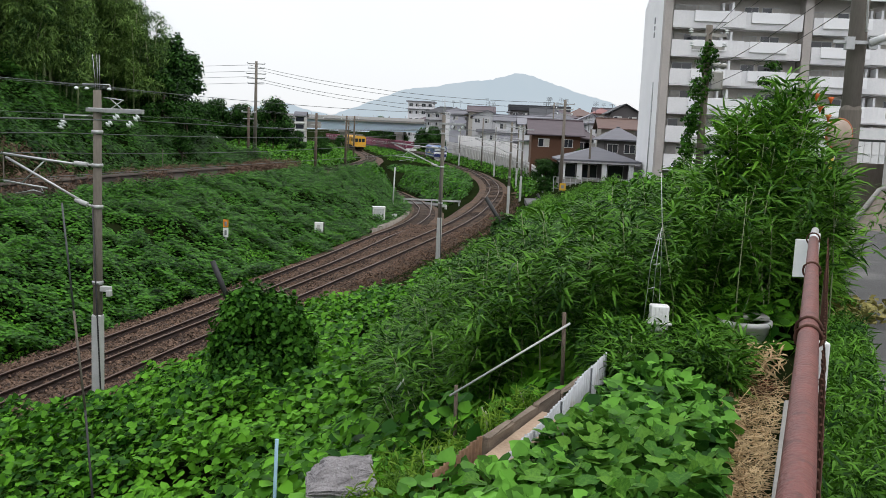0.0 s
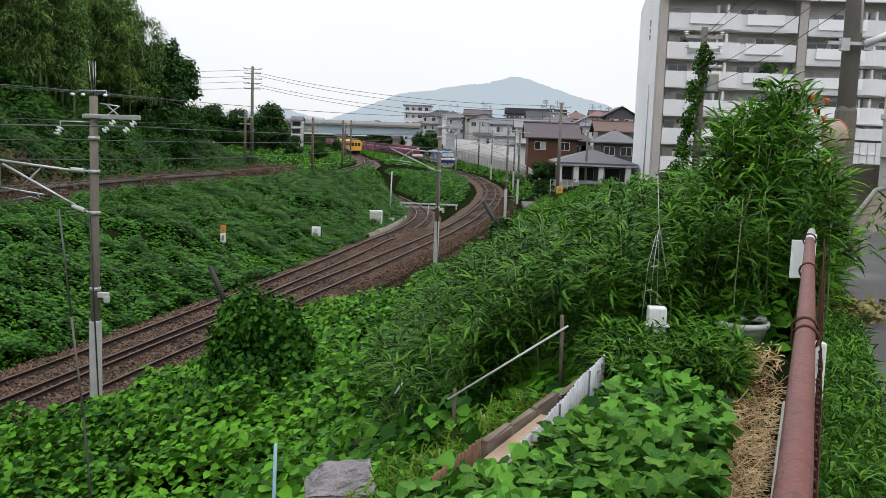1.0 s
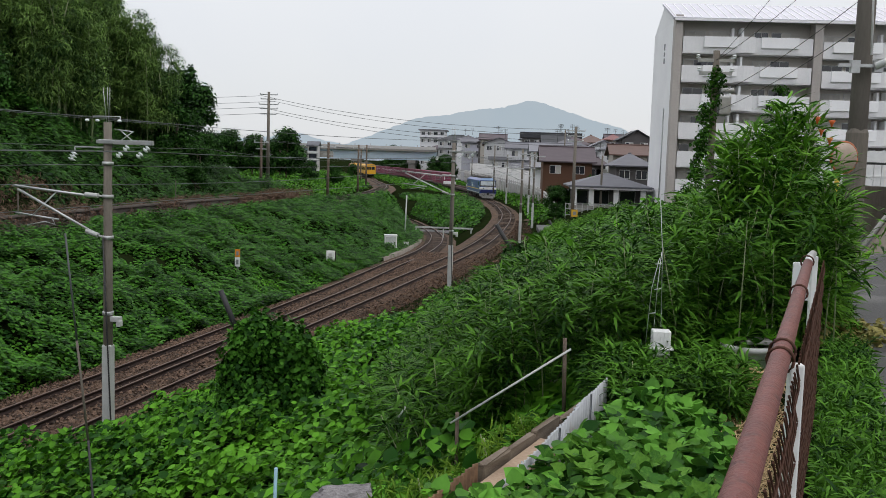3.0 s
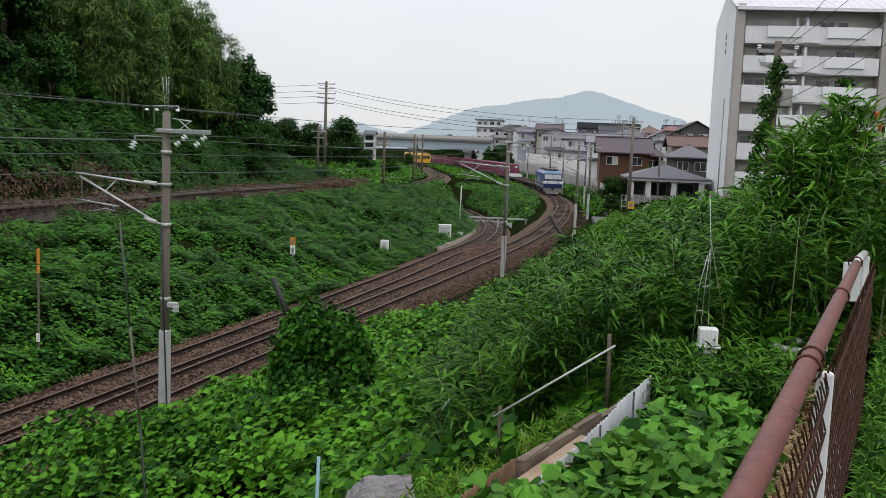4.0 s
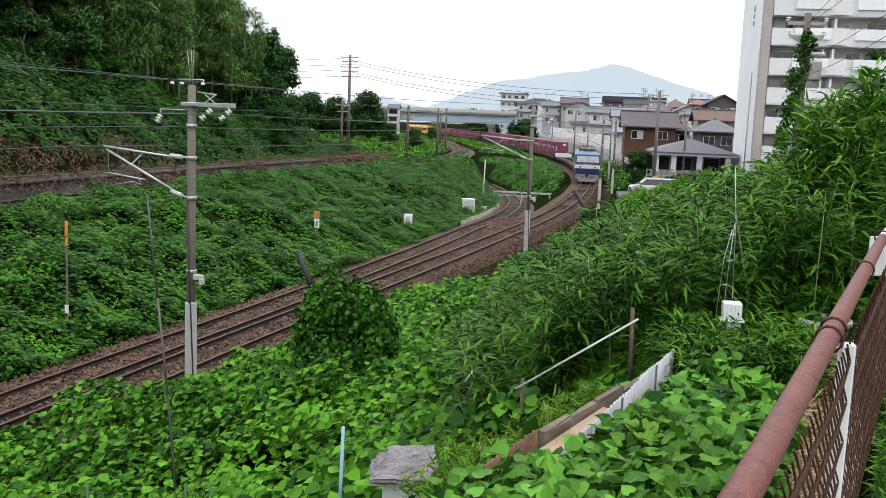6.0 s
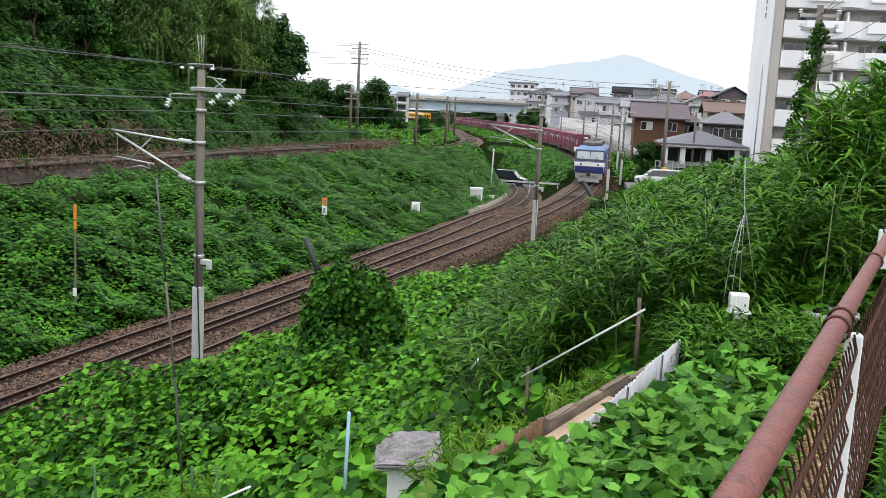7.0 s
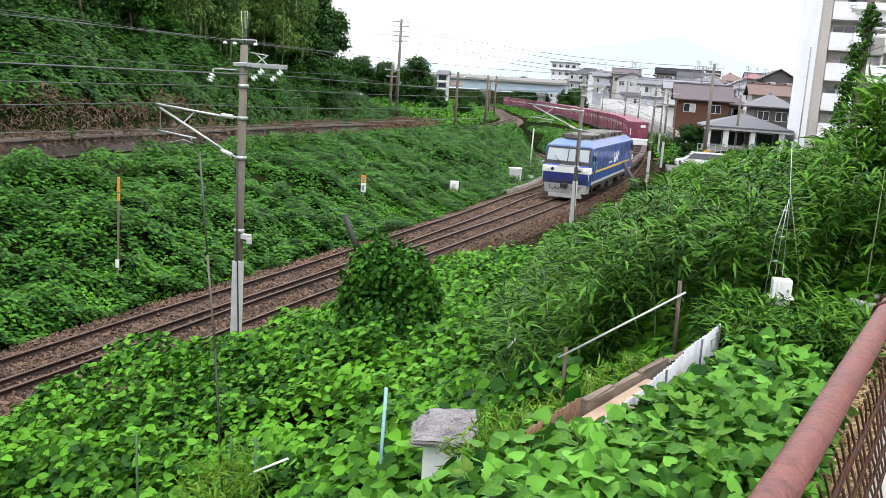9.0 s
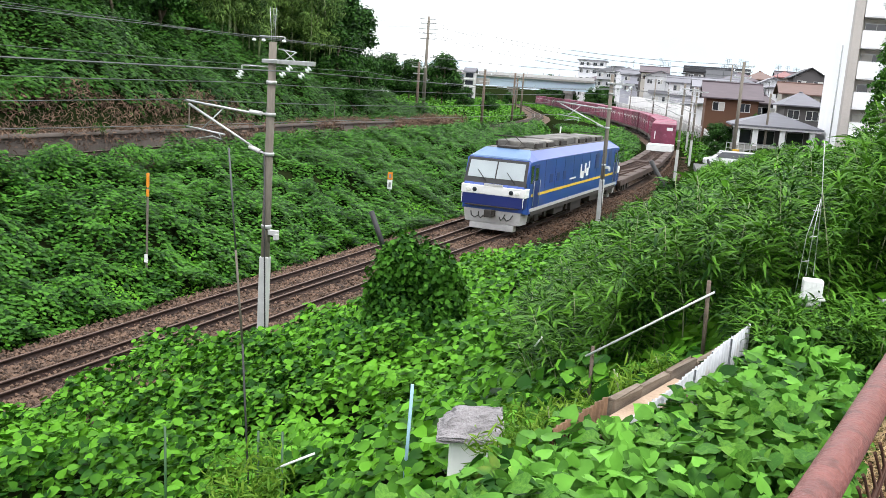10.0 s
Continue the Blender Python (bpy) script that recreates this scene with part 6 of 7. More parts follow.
for k in range(640):
    y = 8.2 + 11.5 * _rn.random() ** 1.3
    lo = max(-1.25, -0.3 - 0.22 * (y - 8.2))
    x = lo + (3.4 + (y - 8) * 0.12 - lo) * _rn.random()
    h = (0.85 + 0.55 * _rn.random()) * (0.7 + 0.45 * min(1, max(0, x + 1))) * (1 + 0.18 * float(lattice(x, y, 1.1, 5)))
    culms.append((x, y, float(ground_z(x, y, False)), h, _rn.gauss(-0.08, 0.16), _rn.gauss(-0.12, 0.16)))
for i in range(4):
    stand("bamboo_grass", "dense dark green bamboo grass with shaded culms below the garden", "bamboo grass", culms[i::4], 105, 0.17, M_THICKET, 50 + i, 0.5, 0.2, 60, 0.3)
balls = []
for k in range(70):
    y = 11 + 24 * _rn.random()
    x = 1.4 + 0.05 * (y - 11) + (1.7 + 0.16 * (y - 11)) * _rn.random()
    r = 0.45 + 0.4 * _rn.random()
    balls.append((x, y, float(ground_z(x, y, False)) + 0.3 + 0.45 * _rn.random(), r, 0.9))
for i in range(2):
    bush("shrub", "bright green leafy shrubs overgrown with vines on the slope", "shrub", balls[i::2], 230, 0.10, LEAF_BROAD, M_KUDZU, 60 + i, 8)
balls = []
for k in range(60):
    y = 22 + 42 * _rn.random()
    x = float(a_x(y)) + 6.3 + 5.5 * _rn.random()
    r = 0.35 + 0.35 * _rn.random()
    balls.append((x, y, float(ground_z(x, y, False)) + 0.1 + 0.35 * _rn.random(), r, 0.8))
for k in range(34):
    y = 56 + 18 * _rn.random()
    x = float(a_x(y)) + 5.0 + 6.0 * _rn.random()
    balls.append((x, y, float(ground_z(x, y, False)) + 0.35 + 0.4 * _rn.random(), 0.45 + 0.3 * _rn.random(), 0.9))
bush("shrub", "green weeds and young shrubs along the track embankment", "shrub", balls, 110, 0.24, LEAF_BLADE, M_BAMBOO, 64, 0)
balls = [(0.95, 40, 2.35, 0.55, 0.9), (0.9, 40.3, 1.8, 0.6, 0.9), (1.3, 39.8, 1.9, 0.5, 0.9)]
bush("vine_mound", "dark vine-covered mound round a leaning post", "vine", balls, 70, 0.2, LEAF_SMALL, M_TREE, 65, 0)
balls = [(-4.0, 16.1, 2.7, 0.52, 1.1), (-3.5, 16.0, 2.55, 0.5, 1.1), (-4.3, 16.0, 2.4, 0.42, 1.2), (-3.2, 16.0, 2.1, 0.42, 1.2), (-4.35, 16.1, 2.1, 0.45, 1.3), (-3.9, 15.9, 1.8, 0.6, 1.0), (-3.4, 15.9, 1.75, 0.55, 1.0), (-4.4, 16, 1.7, 0.4, 1.2), (-4.35, 16, 2.85, 0.22, 1.2)]
balls = [(x + 0.24, y, z + 0.2, r * 0.95, h) for x, y, z, r, h in balls] + [(-3.7, 15.9, 1.75, 0.6, 1.0), (-3.2, 15.9, 1.7, 0.5, 1.0)]
bush("vine_mound", "rounded mound of broad-leaved kudzu beside the track", "vine", balls, 560, 0.09, LEAF_BROAD, M_KUDZU_FAR, 66, 0)
# tall narrow-leaved bush beside the road
culms = []
for k in range(105):
    a, q = _rn.random() * 6.283, _rn.random() ** 0.6
    top = 2.35 - 1.2 * q * q + _rn.uniform(-0.25, 0.1)
    culms.append((3.02 + 0.4 * q * math.cos(a), 9.7 + 0.4 * q * math.sin(a), 4.5, top, 0.22 * (1 - q) + 0.5 * q * math.cos(a), 0.5 * q * math.sin(a)))
for k in range(60):
    a, q = _rn.random() * 6.283, 0.35 + 0.35 * _rn.random()
    culms.append((3.0 + q * math.cos(a), 9.6 + q * math.sin(a), 4.45, 0.55 + 0.6 * _rn.random(), 0.3 * math.cos(a), 0.3 * math.sin(a)))
tall = stand("bamboo_bush", "tall bright green narrow-leaved bamboo bush beside the road", "bush", culms, 125, 0.2, M_BAMBOO, 70, 0.06, 0.24, 50, 0.55)
M_FLOWER = mat("orange_petal", (0.75, 0.16, 0.03), (0.55, 0.09, 0.02), 0.5)
for k in range(4):
    x, y, z = 3.42 + _rn.uniform(-0.06, 0.2), 9.45, 6.5 + _rn.uniform(-0.1, 0.18)
    bm = bmesh.new()
    lathe(bm, [(0.004, 0), (0.016, 0.04), (0.034, 0.07), (0.012, 0.075)], 7, (x, y, z))
    part("flower", bm, M_FLOWER, tall, "orange trumpet flower")
culms = [(_rn.uniform(1.25, 2.3), 7.0 + 0.95 * _rn.random(), 4.28, 0.26 + 0.22 * _rn.random(), _rn.gauss(0, 0.1), _rn.gauss(-0.05, 0.1)) for k in range(190)]
culms = [(x, y, z, h * (0.9 if x < 1.85 and y < 7.45 else 1.0), a, b) for x, y, z, h, a, b in culms]
culms += [(_rn.uniform(2.3, 2.9), _rn.uniform(7.9, 8.1), 4.28, 0.16 + 0.1 * _rn.random(), 0, 0) for k in range(14)]
stand("garden_weeds", "low spiky green plants round the garden tubs", "plant", culms, 46, 0.15, M_THICKET, 72, 0.1, 0.12, 12, 0.5)
culms = [(_rn.uniform(1.75, 2.75), _rn.uniform(8.3, 9.1), 4.3, 0.45 + 0.2 * _rn.random(), _rn.gauss(0, 0.12), _rn.gauss(-0.05, 0.12)) for k in range(60)]
stand("garden_weeds", "spiky bright green plants behind the garden tubs", "plant", culms, 50, 0.17, M_BAMBOO, 73, 0.1, 0.14, 12, 0.5)
balls = [(-1.9 + _rn.uniform(-0.25, 0.25), 5.3 + _rn.uniform(-0.3, 0.3), 3.45 + 0.2 * _rn.random(), 0.16, 1.2) for k in range(8)]
M_BRIGHT = mat("bright_fern", (0.16, 0.28, 0.03), (0.05, 0.13, 0.012), 0.5, scale=2, fine=9, per="island", trans=0.3)
bush("fern", "light yellow-green feathery plant among the vines", "plant", balls, 260, 0.1, LEAF_BLADE, M_BRIGHT, 74, 0, 0.2, 0.6)
balls = [(3.45 + _rn.uniform(-0.3, 0.2), 12.5 + _rn.uniform(-1, 1), 4.7 + 0.6 * _rn.random(), 0.36, 1.0) for k in range(10)] + [(4.25, 11.6, 5.4, 0.3, 1.1)]
bush("shrub", "dark green shrub behind the tall bush", "shrub", balls, 120, 0.13, LEAF_SMALL, M_TREE, 75, 0)
# vine-clad pole
vp = utility_pole(6.85, 30, 4.3, 9.9, 0.13, 0.1, ((9.6, 0.55), (9.2, 0.5)), "power pole overgrown with climbing vine")
part("transformer", boxes((0.12, 0.5, -0.2, 0.2, 7.9, 8.5), (0.15, 0.6, -0.15, 0.15, 8.6, 8.75), bevel=0.05), M_GALV, vp, "grey transformer box")
balls = []
for k in range(40):
    f = k / 39
    balls.append((6.85 - 0.75 * (1 - f) ** 1.5 + _rn.uniform(-0.2, 0.2), 29.9 + _rn.uniform(-0.2, 0.2), 4.7 + 4.6 * f, 0.12 + 0.12 * _rn.random(), 1.0))
balls += [(9.0 + _rn.uniform(-0.5, 0.5), 30, z + _rn.uniform(-0.1, 0.1), 0.2, 0.7) for z in (8.7, 8.3, 7.5, 7.2) for k in range(2)]
bush("climbing_vine", "leafy vine climbing a power pole and its wires", "vine", balls, 170, 0.10, LEAF_SMALL, M_KUDZU_FAR, 77, 0)


# ---- vegetable bed ----
def in_bed(x, y):
    return (x > 0.56 + (y - 4.98) * 0.42) & (x < np.interp(y, [2, 3.9, 4.4, 6.2, 6.9], [0.75, 1.38, 1.5, 1.95, 1.9]) + 0.08 * lattice(x, y, 0.4, 3)) & (y < 6.85)


def near_bed(x, y):
    return ((y < 4.95) & (x > -0.36 + (y - 3.8) * 0.45) & (x < np.interp(y, [2, 3.9, 4.95], [0.75, 1.38, 1.6]))) | in_bed(x, y)


def leaf_bed():
    rng = np.random.default_rng(81)
    n = 10500
    x, y = rng.uniform(-0.6, 2.1, n), rng.uniform(1.8, 6.9, n)
    k = near_bed(x, y)
    x, y = x[k], y[k]
    h = 0.03 + 0.26 * rng.uniform(0, 1, len(x)) ** 0.8 + 0.06 * lattice(x, y, 0.5, 9)
    p = np.c_[x, y, np.where(in_bed(x, y), 4.3, 4.22) + h]
    nn = np.tile((0.0, -0.25, 1.0), (len(x), 1))
    # the topmost leaves in the middle of the bed are single parts
    single = np.flatnonzero((h > 0.27) & (y > 3.4) & (y < 5.6))[:300]
    rest = np.setdiff1d(np.arange(len(x)), single)
    bed = empty("sweet_potato_bed", Matrix(), "broad heart-shaped sweet potato leaves filling the garden bed", "vegetable plants")
    me = leaves("undergrowth", p[rest], nn[rest], rng.uniform(0.06, 0.12, len(rest)), LEAF_HEART, M_POTATO, 0.55, 0.25, rng)
    tagged(part("undergrowth", me, None, bed), kind="stuff")
    m = mat("sweet_potato_top_leaf", (0.12, 0.27, 0.035), (0.035, 0.12, 0.015), 0.5, scale=6, fine=30, per="object", trans=0.2, spots=(0.22, 0.25, 0.05), spot_scale=5, spot_at=0.66)
    tv, tf = LEAF_HEART
    blade = raw_mesh("leaf", tv - np.array([0.4, 0, 0]), np.array(tf).ravel(), 3)
    blade.materials.append(m)
    for i in single:
        ob = part("leaf", blade, None, bed)
        ob.matrix_local = pose(*p[i], rng.normal(-10, 24), rng.normal(0, 24), rng.uniform(0, 360))
        s = rng.uniform(0.085, 0.13)
        ob.scale = (s, s, s)


leaf_bed()


def straw():
    rng = np.random.default_rng(82)
    n = 5000
    y = rng.uniform(3.6, 8.0, n)
    lo = np.interp(y, [2, 3.9, 4.4, 6.2, 6.9], [0.75, 1.38, 1.5, 1.95, 1.9]) - 0.1
    hi = 0.28 + (y - 0.1) * 0.345 - 0.12
    x = lo + (np.maximum(hi - lo, 0.05)) * rng.uniform(0, 1, n)
    p = np.c_[x, y, 4.31 + 0.06 * rng.uniform(0, 1, n)]
    me = leaves("straw_mulch", p, np.tile((0.0, 0, 1.0), (n, 1)), rng.uniform(0.06, 0.16, n), LEAF_STRAW, M_STRAW, 0.35, 0, rng)
    tagged(new("straw_mulch", me), "dry yellow straw mulch beside the fence", "straw", kind="stuff")
    m_red = mat("red_brown_mulch", (0.22, 0.05, 0.025), (0.09, 0.025, 0.015), 0.9, scale=4, per="island")
    n = 900
    p = np.c_[rng.normal(2.28, 0.17, n), rng.normal(7.3, 0.2, n), 4.32 + 0.07 * rng.uniform(0, 1, n)]
    me = leaves("red_mulch", p, np.tile((0.0, 0, 1.0), (n, 1)), rng.uniform(0.05, 0.1, n), LEAF_STRAW, m_red, 0.5, 0, rng)
    tagged(new("red_mulch", me), "patch of red-brown dead plant stalks", "mulch", kind="stuff")
    n = 420
    p = np.c_[rng.normal(2.38, 0.17, n), rng.normal(7.7, 0.14, n), 4.42 + 0.16 * rng.uniform(0, 1, n)]
    me = leaves("dead_grass", p, np.tile((0.0, -0.3, 1.0), (n, 1)), rng.uniform(0.08, 0.16, n), LEAF_BLADE, M_STRAW, 0.5, 0.4, rng)
    tagged(new("dead_grass", me), "clump of yellowed dead grass blades", "dry grass", kind="stuff")


straw()
M_EDGE = mat("white_corrugated_plastic", (0.46, 0.48, 0.50), (0.26, 0.27, 0.29), 0.5, scale=3, fine=20, spots=(0.26, 0.23, 0.17), spot_scale=4, spot_at=0.6)
M_PLANK = mat("weathered_plank", (0.22, 0.175, 0.13), (0.08, 0.058, 0.042), 0.9, scale=4, fine=30, bump=0.3, stretch=(1, 1, 6))
M_SAND = mat("sandy_soil", (0.42, 0.31, 0.22), (0.26, 0.18, 0.12), 0.95, scale=5, fine=40, bump=0.4)


def corrugated(x0, y0, x1, y1, z0, h0, z1, h1, waves, name, label, material, thick=0.012):
    n = waves * 6
    v = []
    d = Vector((x1 - x0, y1 - y0, 0))
    nrm = Vector((-d.y, d.x, 0)).normalized()
    rn = random.Random(3)
    jag = [rn.uniform(-0.005, 0.005) for _ in range(waves + 1)]
    for i in range(n + 1):
        f = i / n
        o = 0.006 * math.sin(2 * math.pi * waves * f)
        z = z0 + (z1 - z0) * f
        h = h0 + (h1 - h0) * f + jag[int(f * waves)]
        for s in (0, thick):
            p = Vector((x0, y0, 0)) + d * f + nrm * (o + s)
            v += [(p.x, p.y, z), (p.x, p.y, z + h)]
    f = []
    for i in range(n):
        a, b = 4 * i, 4 * i + 4
        f += [a, b, b + 1, a + 1, a + 2, a + 3, b + 3, b + 2, a + 1, b + 1, b + 3, a + 3]
    return part(name, raw_mesh(name, np.array(v), f, 4), material)


edging = empty("garden_edging", Matrix(), "white corrugated plastic sheet and old planks edging the bed", "garden edging")
_re = random.Random(12)
for k in range(6):
    # overlapping sheets of uneven height along the bed
    f0, f1 = k / 6 - 0.01, (k + 1) / 6 + 0.01
    bx0, by0, bx1, by1 = 0.46 + 0.76 * f0, 5.0 + 1.93 * f0, 0.46 + 0.76 * f1, 5.0 + 1.93 * f1
    o = 0.012 * (k % 2)
    h0 = 0.20 + 0.17 * f0 + _re.uniform(-0.02, 0.02)
    h1 = 0.20 + 0.17 * f1 + _re.uniform(-0.02, 0.02)
    corrugated(bx0 + o, by0, bx1 + o, by1, 4.25, h0, 4.25, h1, 7, "plastic_sheet", "", M_EDGE).parent = edging
M_RUST = mat("rusty_corrugated_sheet", (0.20, 0.115, 0.06), (0.075, 0.04, 0.022), 0.9, scale=6, fine=30, bump=0.3)
corrugated(0.10, 4.62, 0.34, 5.2, 4.3, 0.19, 4.3, 0.21, 13, "rusty_sheet", "", M_RUST)
bpy.data.objects["rusty_sheet"].parent = edging
for (x0, y0), (x1, y1), z, h, w in (((0.35, 5.22), (0.50, 5.56), 4.38, 0.12, 3), ((0.49, 5.55), (0.68, 5.98), 4.36, 0.11, -4), ((0.67, 5.96), (0.84, 6.36), 4.36, 0.13, 2), ((0.85, 6.36), (1.06, 6.86), 4.34, 0.12, -2)):
    bm = bmesh.new()
    L = math.hypot(x1 - x0, y1 - y0)
    box(bm, -L / 2 + 0.004, L / 2 - 0.004, -0.024, 0.024, 0, h, bevel=0.008)
    for v in bm.verts:
        v.co += Vector((_re.uniform(-0.006, 0.006), _re.uniform(-0.008, 0.008), _re.uniform(-0.012, 0.012)))
    ob = part("plank", bm, M_PLANK, edging)
    ob.matrix_local = pose((x0 + x1) / 2, (y0 + y1) / 2, z, w, 0, math.degrees(math.atan2(y1 - y0, x1 - x0)))
bm = bmesh.new()
loft(bm, [[(0.16, 4.66, 4.28), (0.46, 4.92, 4.28), (0.46, 4.92, 4.42), (0.16, 4.66, 4.42)], [(0.72, 5.98, 4.28), (0.84, 5.9, 4.28), (0.84, 5.9, 4.44), (0.72, 5.98, 4.44)]])
tagged(part("sand_strip", bm, M_SAND), "strip of pale sandy soil inside the plank edging", "soil")


def rod(name, label, pts, r, material, category="pole", r1=None):
    bm = bmesh.new()
    tube(bm, pts, r, r1 or r, 8)
    return tagged(part(name, bm, material), label, category)


hr = empty("pipe_rail", Matrix(), "white plastic pipe tied to two wooden stakes", "rail")
for nm, pts, r, m in (("pipe", [(0.07, 7.32, 4.12), (1.0, 7.42, 4.74)], 0.009, M_POLEPALE), ("stake", [(0.13, 7.36, 3.55), (0.12, 7.36, 4.2)], 0.015, M_BARK), ("stake", [(0.97, 7.44, 4.1), (0.95, 7.44, 4.82)], 0.016, M_BARK)):
    bm = bmesh.new()
    tube(bm, pts, r, seg=8)
    part(nm, bm, m, hr)
rod("garden_stake", "pale blue plastic garden stake among vines", [(-1.12, 6.4, 2.9), (-1.1, 6.4, 4.0)], 0.013, M_PALEBLUE)
balls = []
for k in range(18):
    f = k / 17
    balls.append((-0.2 + 1.0 * f + _rn.uniform(-0.12, 0.06), 4.85 + 2.1 * f + _rn.uniform(-0.1, 0.1), 4.22 + 0.08 * _rn.random(), 0.10, 1.0))
balls += [(_rn.uniform(-0.22, 0.1), _rn.uniform(4.9, 5.7), 4.05 + 0.2 * _rn.random(), 0.12, 1.0) for k in range(14)]
bush("grass_tuft", "bright green grass along the plank edging", "grass", balls, 420, 0.09, LEAF_BLADE, M_BRIGHT, 84, 8, -0.3, 0.7)
t_ = rod("tall_rod", "tall thin dark rod with a pale upper half", [(-3.05, 8, 1.7), (-3.2, 8, 3.6)], 0.011, M_BLACK)
bm = bmesh.new()
tube(bm, [(-3.2, 8, 3.6), (-3.3, 8, 4.5)], 0.011, seg=8)
part("rod_middle", bm, M_POLE, t_)
bm = bmesh.new()
tube(bm, [(-3.3, 8, 4.5), (-3.4, 8, 5.45)], 0.009, seg=8)
part("rod_tip", bm, M_WIRE, t_)
for x, z, g in ((-2.58, 3.76, 0), (-1.9, 3.84, 1), (-1.73, 3.86, 0)):
    rod("cane", "dark green garden cane among the vines", [(x + 0.03, 5.5, 2.7), (x, 5.5, z)], 0.009, mat("green_cane", (0.03, 0.09, 0.03), rough=0.5))
rod("short_stick", "short pale stick among the vines", [(-1.75, 5.45, 3.62), (-1.5, 5.5, 3.75)], 0.008, M_WHITE)
rod("short_stick", "short pale stick leaning among the vines", [(-0.42, 8.0, 3.95), (-0.36, 8.0, 4.05)], 0.008, M_WHITE)

hut = empty("stone_post", pose(-0.6, 6.2, 0, 0, 0, 12), "squat white block with rough grey stone cap", "stone post")
M_CAP = mat("rough_grey_stone", (0.30, 0.285, 0.29), (0.11, 0.10, 0.105), 0.95, scale=10, fine=60, bump=0.9)
part("block", boxes((-0.15, 0.15, -0.12, 0.12, 2.9, 3.78), bevel=0.02), M_WHITE, hut)
bm = bmesh.new()
loft(bm, [[(-0.24, -0.17, 3.76), (0.24, -0.17, 3.76), (0.24, 0.19, 3.76), (-0.24, 0.19, 3.76)], [(-0.23, -0.16, 3.80), (0.23, -0.16, 3.80), (0.23, 0.18, 3.80), (-0.23, 0.18, 3.80)], [(-0.1, 0.02, 3.93), (0.2, 0.02, 3.94), (0.2, 0.14, 3.94), (-0.1, 0.14, 3.93)]])
bmesh.ops.subdivide_edges(bm, edges=bm.edges[:], cuts=6, use_grid_fill=True)
_rc = random.Random(7)
for v in bm.verts:
    v.co += Vector((_rc.uniform(-0.010, 0.010), _rc.uniform(-0.010, 0.010), _rc.uniform(-0.009, 0.009)))
part("cap", bm, M_CAP, hut, "rough grey stone cap")

bx = empty("white_box", pose(1.76, 7.8, 0), "white plastic box with thin uprights among the plants", "box")
part("box", boxes((-0.075, 0.075, -0.06, 0.06, 4.64, 4.86), bevel=0.012), M_WHITE, bx)
for k in range(5):
    part("rib", boxes((-0.07 + 0.03 * k, -0.055 + 0.03 * k, -0.066, -0.058, 4.74, 4.85)), M_WHITE, bx)
part("tray", boxes((-0.09, 0.1, -0.08, 0.08, 4.70, 4.72), bevel=0.008), M_WHITE, bx)
part("stand", boxes((-0.06, 0.06, -0.05, 0.05, 4.28, 4.64)), M_BARK, bx, "dark wooden stand")
for pts in ([(-0.06, 0, 4.88), (-0.05, 0, 5.2), (-0.03, 0, 5.5)], [(0.0, 0.02, 4.88), (-0.02, 0.02, 5.5), (-0.06, 0.02, 5.95)], [(-0.13, 0.03, 4.5), (-0.09, 0.03, 5.2), (-0.04, 0.03, 5.45)]):
    bm = bmesh.new()
    tube(bm, pts, 0.0032, seg=5)
    part("upright", bm, M_GALV, bx)
for z, x in ((5.40, -0.05), (5.19, -0.05), (4.99, -0.08)):
    bm = bmesh.new()
    tube(bm, [(x - 0.025, 0, z), (x + 0.03, 0, z + 0.012)], 0.004, seg=5)
    part("clip", bm, M_GALV, bx)


def tub(x, y, z, r, h, m, label):
    bm = bmesh.new()
    lathe(bm, [(r * 0.8, 0), (r * 0.97, h - 0.05), (r * 1.06, h - 0.045), (r * 1.06, h), (r * 0.94, h), (r * 0.9, h - 0.06)], 24, (x, y, z))
    t = tagged(part("tub", bm, m), label, "tub", group="garden tubs")
    return t


tub(1.56, 7.35, 4.24, 0.16, 0.34, M_WHITE, "round white plastic tub among plants")
tub(2.58, 8.22, 4.28, 0.22, 0.42, M_POLEPALE, "round pale grey plastic tub among plants")
tagged(part("slab", boxes((2.50, 2.78, 8.16, 8.36, 4.70, 4.74), bevel=0.012), M_CONC), "small concrete slab lying on a tub", "slab")


# ---- fence, road and roadside ----
FENCE = [(0.28, 0.05, 5.72), (0.79, 1.49, 5.72), (1.17, 2.59, 5.72), (1.70, 4.14, 5.71), (2.08, 5.25, 5.70)]


